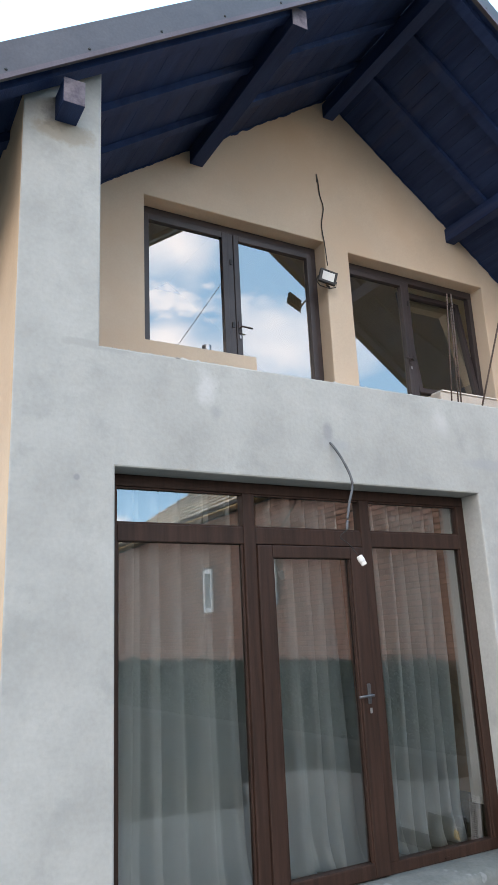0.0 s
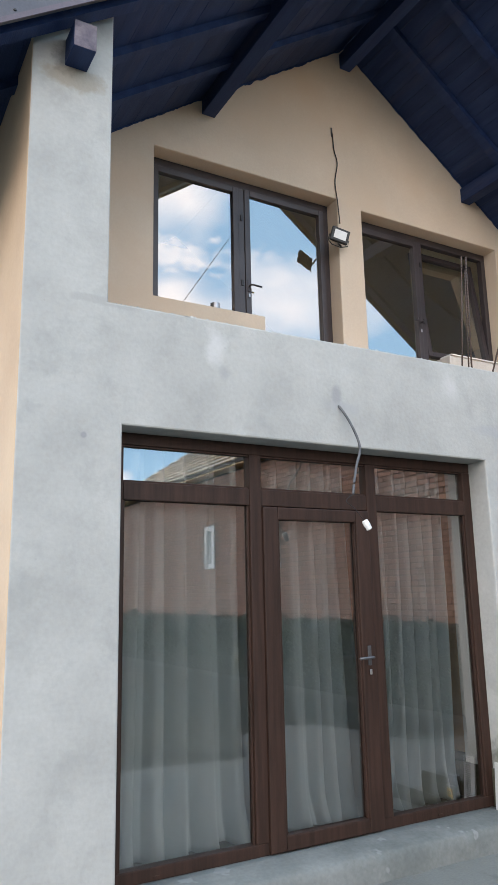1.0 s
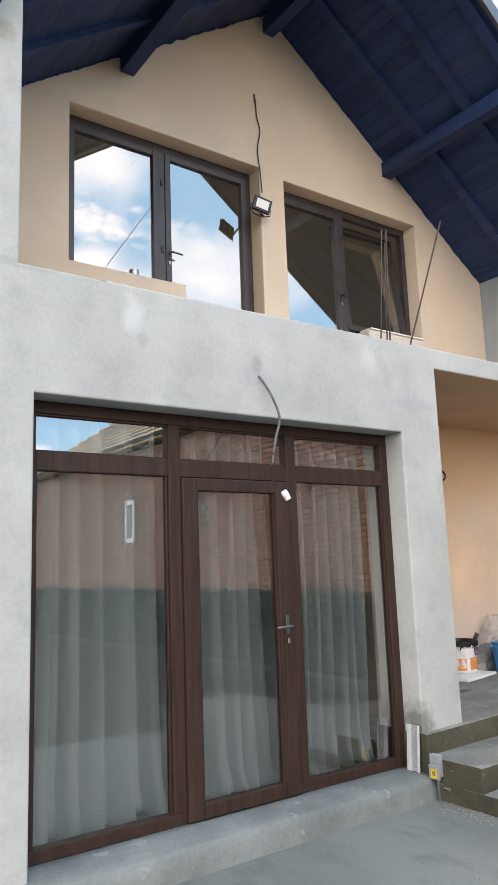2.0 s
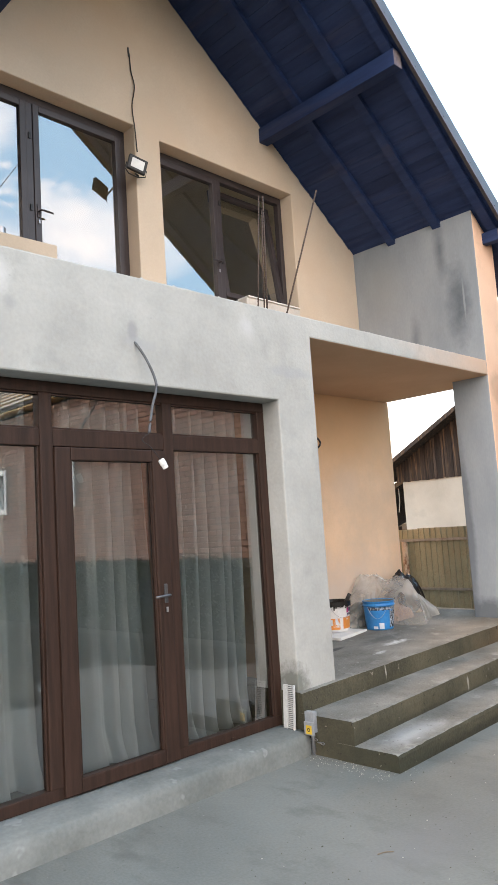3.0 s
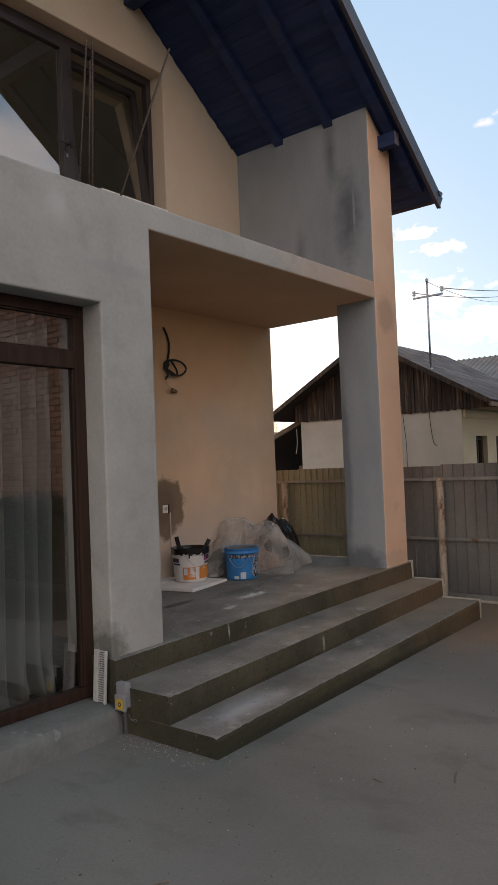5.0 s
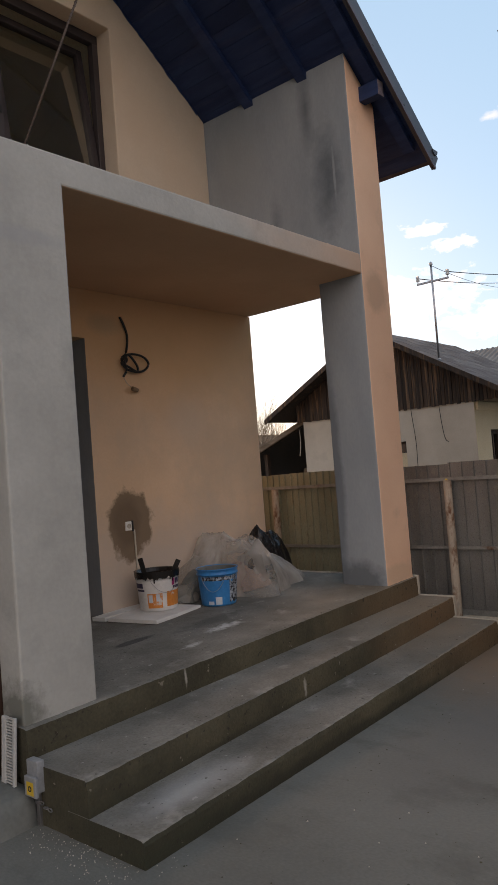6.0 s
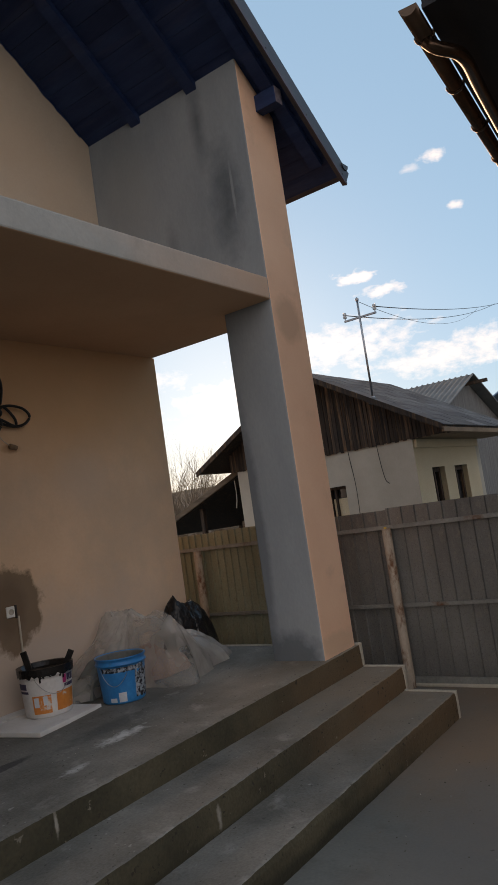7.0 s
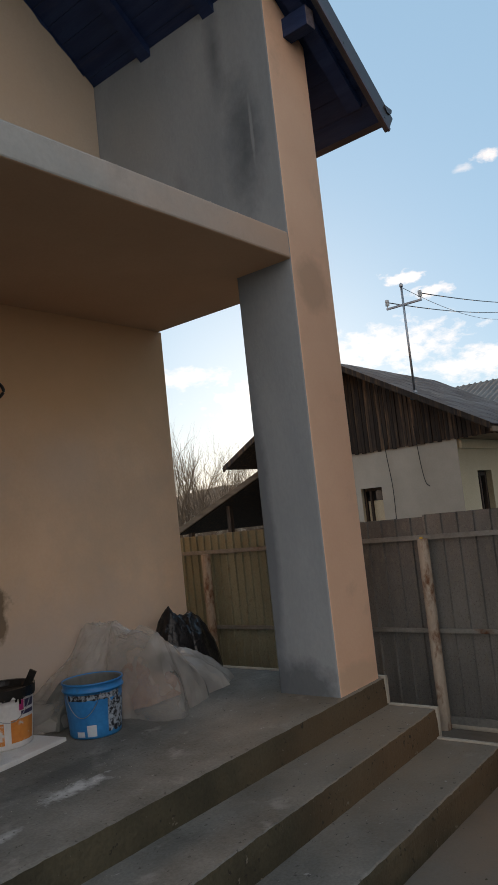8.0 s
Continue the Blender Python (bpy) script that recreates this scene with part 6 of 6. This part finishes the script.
# crumpled clear sheeting over a few sacks
m, n, l, p = nodes_of("dusty_clear_plastic")
M_SHEET = m
out = n["Material Output"]
co = n.new("ShaderNodeTexCoord")
ns = n.new("ShaderNodeTexNoise")
ns.inputs["Scale"].default_value, ns.inputs["Detail"].default_value = 2.2, 3
bp = n.new("ShaderNodeBump")
bp.inputs["Strength"].default_value, bp.inputs["Distance"].default_value = 0.5, 0.04
l.new(co.outputs["Object"], ns.inputs["Vector"])
vor = n.new("ShaderNodeTexVoronoi")
vor.inputs["Scale"].default_value = 9.0
wob = n.new("ShaderNodeMixRGB")
wob.inputs[0].default_value = 0.25
l.new(co.outputs["Object"], wob.inputs[1])
l.new(ns.outputs["Color"], wob.inputs[2])
l.new(wob.outputs[0], vor.inputs["Vector"])
l.new(vor.outputs["Distance"], bp.inputs["Height"])
l.new(bp.outputs[0], p.inputs["Normal"])
p.inputs["Base Color"].default_value = (0.78, 0.74, 0.69, 1)
p.inputs["Roughness"].default_value = 0.17
p.inputs["Specular IOR Level"].default_value = 0.8
tr = n.new("ShaderNodeBsdfTransparent")
tlc = n.new("ShaderNodeBsdfTranslucent")
tlc.inputs[0].default_value = (0.66, 0.62, 0.58, 1)
mx1, mx2 = n.new("ShaderNodeMixShader"), n.new("ShaderNodeMixShader")
mx1.inputs[0].default_value = 0.45
ramp = n.new("ShaderNodeValToRGB")
ramp.color_ramp.elements[0].position, ramp.color_ramp.elements[1].position = 0.35, 0.7
ramp.color_ramp.elements[0].color, ramp.color_ramp.elements[1].color = (0.22, 0.22, 0.22, 1), (0.74, 0.74, 0.74, 1)
l.new(ns.outputs["Fac"], ramp.inputs[0])
l.new(p.outputs[0], mx1.inputs[1])
l.new(tlc.outputs[0], mx1.inputs[2])
l.new(ramp.outputs[0], mx2.inputs[0])
l.new(tr.outputs[0], mx2.inputs[1])
l.new(mx1.outputs[0], mx2.inputs[2])
l.new(mx2.outputs[0], out.inputs[0])


def crumpled(cx, cy, rx, ry, h, seed, rot, name, mt, label, cat, ridges=1.0, peaks=(), clear=()):
    """A heaped, creased sheet with an uneven outline that lies on the floor."""
    bm = bmesh.new()
    nr, na = 46, 110
    rows = []
    for k in range(nr + 1):
        row = []
        for i in range(na):
            a = 2 * math.pi * i / na
            edge = 1.0 + 0.16 * noise.noise(Vector((math.cos(a) * 1.8, math.sin(a) * 1.8, seed))) + 0.05 * noise.noise(Vector((math.cos(a) * 7, math.sin(a) * 7, seed)))
            r = k / nr
            x, y = rx * edge * r * math.cos(a), ry * edge * r * math.sin(a)
            z = h * max(0.0, 1 - r ** 2.2) ** 0.75
            for px, py, pr, ph in peaks:
                z += ph * math.exp(-((x - px) ** 2 + (y - py) ** 2) / pr ** 2) * (1 - r ** 4)
            q = Vector((x * 3.2, y * 3.2, seed))
            fold = abs(noise.noise(q)) + 0.5 * abs(noise.noise(q * 2.3)) + 0.28 * abs(noise.noise(q * 5.1))
            z += ridges * 0.16 * (0.42 - fold) * min(1.0, 4 * (1 - r) + 0.25)
            row.append(bm.verts.new((x, y, max(0.003 + 0.006 * abs(noise.noise(q * 3)), z))))
        rows.append(row)
    for a, b in zip(rows[1:], rows[2:]):
        for i in range(na):
            bm.faces.new((a[i], a[(i + 1) % na], b[(i + 1) % na], b[i]))
    bm.faces.new(rows[1])
    for v in rows[0]:
        bm.verts.remove(v)
    bmesh.ops.recalc_face_normals(bm, faces=bm.faces)
    for f in bm.faces:
        f.smooth = ridges < 0.9
    turn = Matrix.Rotation(radians(rot), 4, "Z")
    bmesh.ops.transform(bm, matrix=turn, verts=bm.verts)
    for v in bm.verts:
        for bx_, by_, br_ in clear:
            d = Vector((v.co.x + cx - bx_, v.co.y + cy - by_, 0))
            if 0 < d.length < br_:
                push = d.normalized() * (br_ - d.length) * 0.999
                v.co.x += push.x
                v.co.y += push.y + 0.02 * noise.noise(v.co * 9)
        v.co.y = min(v.co.y, UP - 0.012 - cy)
    ob = part(name, bm, mt)
    ob.location = (cx, cy, floor_z(cx))
    return tagged(ob, label, cat)


SHEET_EDGE = ((6.92, 1.28), (6.88, 1.12), (6.70, 1.00), (6.42, 0.94), (6.12, 0.84), (5.93, 0.70), (5.86, 0.80), (5.82, 1.05), (5.80, 1.25), (5.68, 1.33), (5.40, 1.34), (5.25, 1.50), (5.34, 1.70), (5.80, 1.72), (6.35, 1.70), (6.48, 1.55), (6.74, 1.40))
SHEET_AT = Vector((6.02, 1.42))
polar = sorted((math.atan2(y - SHEET_AT.y, x - SHEET_AT.x), math.hypot(x - SHEET_AT.x, y - SHEET_AT.y)) for x, y in SHEET_EDGE)


def sheet_reach(a):
    """How far the sheeting reaches in a direction."""
    ks = [(polar[-1][0] - 2 * math.pi, polar[-1][1])] + polar + [(polar[0][0] + 2 * math.pi, polar[0][1])]
    for (a0, r0), (a1, r1) in zip(ks, ks[1:]):
        if a0 <= a <= a1:
            t = (a - a0) / max(1e-6, a1 - a0)
            return r0 + (r1 - r0) * (t * t * (3 - 2 * t))
    return polar[0][1]


rng = random.Random(31)
CREASES = []
for k in range(11):
    turn = rng.uniform(0, math.pi)
    f = 1.2 * 1.30 ** k
    CREASES.append((Vector((math.cos(turn), math.sin(turn))) * f, rng.random(), 0.085 / f ** 0.68))
bm = bmesh.new()
rows = []
nr, na = 26, 84
for k in range(1, nr + 1):
    row = []
    for i in range(na):
        a = -math.pi + 2 * math.pi * (i + rng.uniform(-0.38, 0.38) * (0 < i < na - 1)) / na
        r = (k + (rng.uniform(-0.38, 0.38) if 1 < k < nr else 0)) / nr
        reach = sheet_reach(a) * (1 + 0.05 * noise.noise(Vector((math.cos(a) * 5, math.sin(a) * 5, 1.0))))
        x, y = reach * r * math.cos(a), reach * r * math.sin(a)
        z = (0.17 + 0.31 * math.exp(-((x - 0.06) / 0.42) ** 2) - 0.05 * math.exp(-((x + 0.18) / 0.10) ** 2)) * max(0.0, 1 - r ** 3.6) ** 0.60
        pl = (a * 1.6 + 0.5 * math.sin(3 * a) + 0.25 * r) % 1.0
        z += 0.06 * (abs(2 * pl - 1) - 0.5) * r * min(1.0, 2.6 * (1 - r))
        q = Vector((x + 0.12 * noise.noise(Vector((x * 2, y * 2, 5.0))), y + 0.12 * noise.noise(Vector((x * 2, y * 2, 9.0)))))
        for d, c, h in CREASES[:6]:
            s_ = (q.dot(d) + c) % 1.0
            z += h * (abs(2 * s_ - 1) - 0.45) * min(1.0, 3.2 * (1 - r) + 0.10)
        z += rng.uniform(-0.014, 0.014) * (1 - r)
        row.append(bm.verts.new((x, min(y, UP - 0.012 - SHEET_AT.y), max(0.004 + 0.02 * rng.random() * (k < nr), z))))
    rows.append(row)
for a, b in zip(rows, rows[1:]):
    for i in range(na):
        v4 = (a[i], a[(i + 1) % na], b[(i + 1) % na], b[i])
        if rng.random() < 0.5:
            bm.faces.new((v4[0], v4[1], v4[2]))
            bm.faces.new((v4[0], v4[2], v4[3]))
        else:
            bm.faces.new((v4[0], v4[1], v4[3]))
            bm.faces.new((v4[1], v4[2], v4[3]))
bm.faces.new(rows[0])
bmesh.ops.recalc_face_normals(bm, faces=bm.faces)
sheet = part("plastic_sheet", bm, M_SHEET)
sheet.location = (SHEET_AT.x, SHEET_AT.y, floor_z(SHEET_AT.x))
tagged(sheet, "crumpled dusty clear plastic sheeting heaped on the porch", "sheeting")
M_SACK = surface("paper_cement_sack", (0.26, 0.17, 0.13), (0.36, 0.24, 0.19), 4, 40, 0.85, 0.3)
crumpled(6.14, 1.36, 0.34, 0.22, 0.22, 9.2, -10, "cement_sack", M_SACK, "brownish paper sack under clear sheeting", "sack", 1.0, (), ((5.575, 1.085, 0.25),))
crumpled(5.68, 1.45, 0.24, 0.20, 0.26, 12.2, 20, "rubble_sack", M_PLINTH, "grey sack under clear sheeting", "sack", 0.4, (), ((5.575, 1.085, 0.25),))
M_BAG = surface("black_bin_bag", (0.006, 0.006, 0.007), (0.014, 0.014, 0.016), 6, 30, 0.22, 0.5, bump_dist=0.02)
crumpled(6.78, 1.52, 0.34, 0.22, 0.52, 21.5, 4, "bin_bag", M_BAG, "crumpled shiny black bin bag with its neck sticking up", "bag", 1.1, ((-0.17, -0.03, 0.08, 0.05), (-0.05, -0.03, 0.07, -0.10)))

# ---- things at the foot of the column ----
M_ZINC = surface("zinc_grey_box", (0.26, 0.275, 0.29), (0.34, 0.355, 0.37), 6, 60, 0.45, 0.05, metal=0.2)
M_YSTICK = surface("yellow_sticker", (0.58, 0.36, 0.03), (0.64, 0.42, 0.05), 6, 60, 0.5, 0.0)
eb = thing("earthing_box", 2.945, -0.135, 0.0, "grey earthing box with a yellow warning sticker on a steel rod", "box")
part("back_box", box(-0.035, 0.008, -0.045, 0.045, 0.165, 0.315, 0.006), M_ZINC, eb)
part("cover", box(-0.055, -0.0355, -0.052, 0.040, 0.150, 0.245, 0.005), M_ZINC, eb)
part("sticker", box(-0.0575, -0.0555, -0.036, 0.018, 0.160, 0.222, 0), M_YSTICK, eb, "yellow warning sticker")
part("sticker_mark", lathe([(0.008, 0.0), (0.014, 0.0), (0.014, 0.0015), (0.008, 0.0015)], 16), M_BLACK, eb).matrix_basis = Matrix.Translation((-0.0578, -0.009, 0.191)) @ Matrix.Rotation(radians(-90), 4, "Y")
part("rod", box(-0.016, 0.0, -0.016, 0.010, 0.0, 0.164, 0.002), M_METAL, eb, "galvanised earthing rod")
for k in range(7):
    a = Vector((-0.012, 0.10 - k * 0.033, 0.105 - 0.012 * math.sin(k * 1.4)))
    t = [a + Vector((0.008 * math.sin(q) * (k % 2), 0.017 * math.cos(q), 0.008 * math.sin(q) * ((k + 1) % 2))) for q in [2 * math.pi * i / 10 for i in range(11)]]
    part("chain_link", tube(t, 0.003, 5), M_METAL, eb)
M_GRATE = surface("grubby_white_plastic", (0.42, 0.42, 0.41), (0.52, 0.52, 0.50), 6, 60, 0.5, 0.05)
grate = thing("drain_grate", 2.90, 0.055, 0.155, "white plastic slotted channel grate leaning on end in the reveal", "grate")
gm = Matrix.Rotation(radians(4), 4, "Y") @ Matrix.Rotation(radians(0), 4, "X")
part("edge", box(-0.01, 0.006, -0.055, -0.040, 0.0, 0.335, 0.003, gm), M_GRATE, grate)
part("edge", box(-0.01, 0.006, 0.018, 0.060, 0.0, 0.335, 0.003, gm), M_GRATE, grate)
for k in range(24):
    part("slat", box(-0.008, 0.004, -0.0398, 0.0178, 0.003 + k * 0.014, 0.010 + k * 0.014, 0, gm), M_GRATE, grate)
part("backing", box(0.007, 0.012, -0.05, 0.05, 0.0, 0.33, 0, gm), M_BLACK, grate)

# broken plaster along the rim of the slab
rng = random.Random(52)
verts, faces = [], []
for k in range(620):
    x = rng.uniform(PIL_L, RP0) if rng.random() < 0.8 else rng.uniform(PIL_L, 0.9)
    y, rr = 0.012 + abs(rng.gauss(0, 0.02)), rng.uniform(0.004, 0.013) * (1.5 if rng.random() < 0.08 else 1.0)
    b = len(verts)
    t = rng.uniform(0, 6.28)
    for j in range(5):
        verts.append((x + rr * 1.6 * math.cos(t + 1.257 * j) * rng.uniform(0.6, 1.3), y + rr * math.sin(t + 1.257 * j) * rng.uniform(0.6, 1.2), SLAB1 - 0.006))
    verts.append((x, y, SLAB1 + rr * rng.uniform(0.3, 0.8)))
    faces += [(b + j, b + (j + 1) % 5, b + 5) for j in range(5)]
me = bpy.data.meshes.new("slab_crumbs")
me.from_pydata(verts, [], faces)
me.materials.append(M_PRIMER)
tagged(new("slab_crumbs", me), "broken grey plaster crumbs along the slab's rim", "crumbs", kind="stuff")

# crumbs of plaster and grit
rng = random.Random(9)
verts, faces = [], []
for k in range(300):
    s = rng.random()
    if s < 0.62:
        t = rng.random()
        x, y, z = 2.86 + 0.18 * t + rng.gauss(0, 0.07), -0.20 - 0.75 * t + rng.gauss(0, 0.06), 0.0
        if x > 2.95 and y > -0.9:
            x = 2.94 - rng.random() * 0.2
        r = rng.uniform(0.0012, 0.0045)
    elif s < 0.8:
        x, y, z = rng.uniform(0.5, 6.5), rng.uniform(-2.4, -1.0), 0.0
        r = rng.uniform(0.002, 0.006)
    else:
        x, y = 5.0 + rng.gauss(0, 0.25), 0.55 + rng.gauss(0, 0.10)
        z, r = floor_z(x), rng.uniform(0.001, 0.0035)
    b = len(verts)
    for dx, dy, dz in ((1, 0, 0), (-0.6, 0.9, 0), (-0.5, -0.8, 0), (0.1, 0.1, 1)):
        verts.append((x + dx * r, y + dy * r, z + dz * r))
    faces += [(b, b + 1, b + 3), (b + 1, b + 2, b + 3), (b + 2, b, b + 3)]
me = bpy.data.meshes.new("grit")
me.from_pydata(verts, [], faces)
me.materials.append(M_EDGING)
tagged(new("grit", me), "small pale plaster crumbs scattered on the concrete", "grit", kind="stuff")
verts, faces = [], []
for k in range(420):
    x, y = rng.uniform(-1.0, 7.4), -1.0 - 2.2 * rng.random() ** 1.3
    r = rng.uniform(0.0015, 0.006) * (1.6 if rng.random() < 0.06 else 1.0)
    b = len(verts)
    t = rng.uniform(0, 6.28)
    for j in range(4):
        verts.append((x + r * math.cos(t + 1.57 * j) * rng.uniform(0.7, 1.3), y + r * math.sin(t + 1.57 * j) * rng.uniform(0.7, 1.3), 0.0))
    verts.append((x, y, r * 0.7))
    faces += [(b + j, b + (j + 1) % 4, b + 4) for j in range(4)]
me = bpy.data.meshes.new("pebbles")
me.from_pydata(verts, [], faces)
me.materials.append(M_RISER)
tagged(new("pebbles", me), "dark grit and tiny stones strewn over the yard", "pebbles", kind="stuff")
for k, (x, y, a, ln) in enumerate(((3.445, -2.056, 20, 0.13), (3.2, -1.75, 80, 0.06), (1.9, -1.5, -30, 0.09))):
    tw = part("twig", tube(curve_points([(-ln / 2, 0, 0.004), (0, 0.006, 0.006), (ln / 2, 0, 0.004)], 8), 0.003, 5), M_TWIG)
    tw.matrix_basis = Matrix.Translation((x, y, 0)) @ Matrix.Rotation(radians(a), 4, "Z")
    tagged(tw, "small dry twig lying on the concrete", "twig", "twigs on the yard")

# ---- bricks of the old house ----
def brick_verts(y0, y1, z0, z1, out):
    """A brick with slightly rounded arrises, proud of the mortar."""
    x0, x1, c = 0.0, -out, 0.006
    return [(x0, y0, z0), (x0, y1, z0), (x0, y1, z1), (x0, y0, z1), (x1, y0 + c, z0 + c), (x1, y1 - c, z0 + c), (x1, y1 - c, z1 - c), (x1, y0 + c, z1 - c)]


BRICK_FACES = [(4, 7, 6, 5), (0, 4, 5, 1), (1, 5, 6, 2), (2, 6, 7, 3), (3, 7, 4, 0)]
long_wall = [c for c in brick_house.children if c.name == "long_wall"][0]
kinds = []
for k in range(3):
    me = bpy.data.meshes.new("brick")
    me.from_pydata(brick_verts(0, 0.258, 0, 0.074, 0.012 + 0.004 * k), [], BRICK_FACES)
    me.materials.append(M_BRICK)
    kinds.append(me)
rng = random.Random(77)
verts, faces = [], []
count = 0
for row_i in range(36):
    z = 1.262 + row_i * 0.090
    y = by1 - 0.275 - (0.137 if row_i % 2 else 0.0)
    while y > by0:
        hole = any(a - 0.27 < y < b + 0.01 and 2.27 < z < 3.36 for a, b in ((-11.75, -11.25), (-8.9, -8.4)))
        if not hole:
            dz = rng.uniform(-0.003, 0.003)
            if y > -6.4 and 2.2 < z < 4.1 and count < 300:
                o = new("brick", kinds[rng.randrange(3)])
                o.parent = long_wall
                o.location = (0.0, y - by1, z + dz)
                count += 1
            else:
                b0 = len(verts)
                verts += [(vx, vy + y - by1, vz + z + dz) for vx, vy, vz in brick_verts(0, 0.258, 0, 0.074, rng.uniform(0.008, 0.022))]
                faces += [tuple(b0 + q for q in f) for f in BRICK_FACES]
        y -= 0.275
me = bpy.data.meshes.new("brickwork")
me.from_pydata(verts, [], faces)
me.materials.append(M_BRICK)
rest = new("brickwork", me)
rest.parent = long_wall
tagged(rest, "weathered red-brown bricks in running bond", kind="stuff")
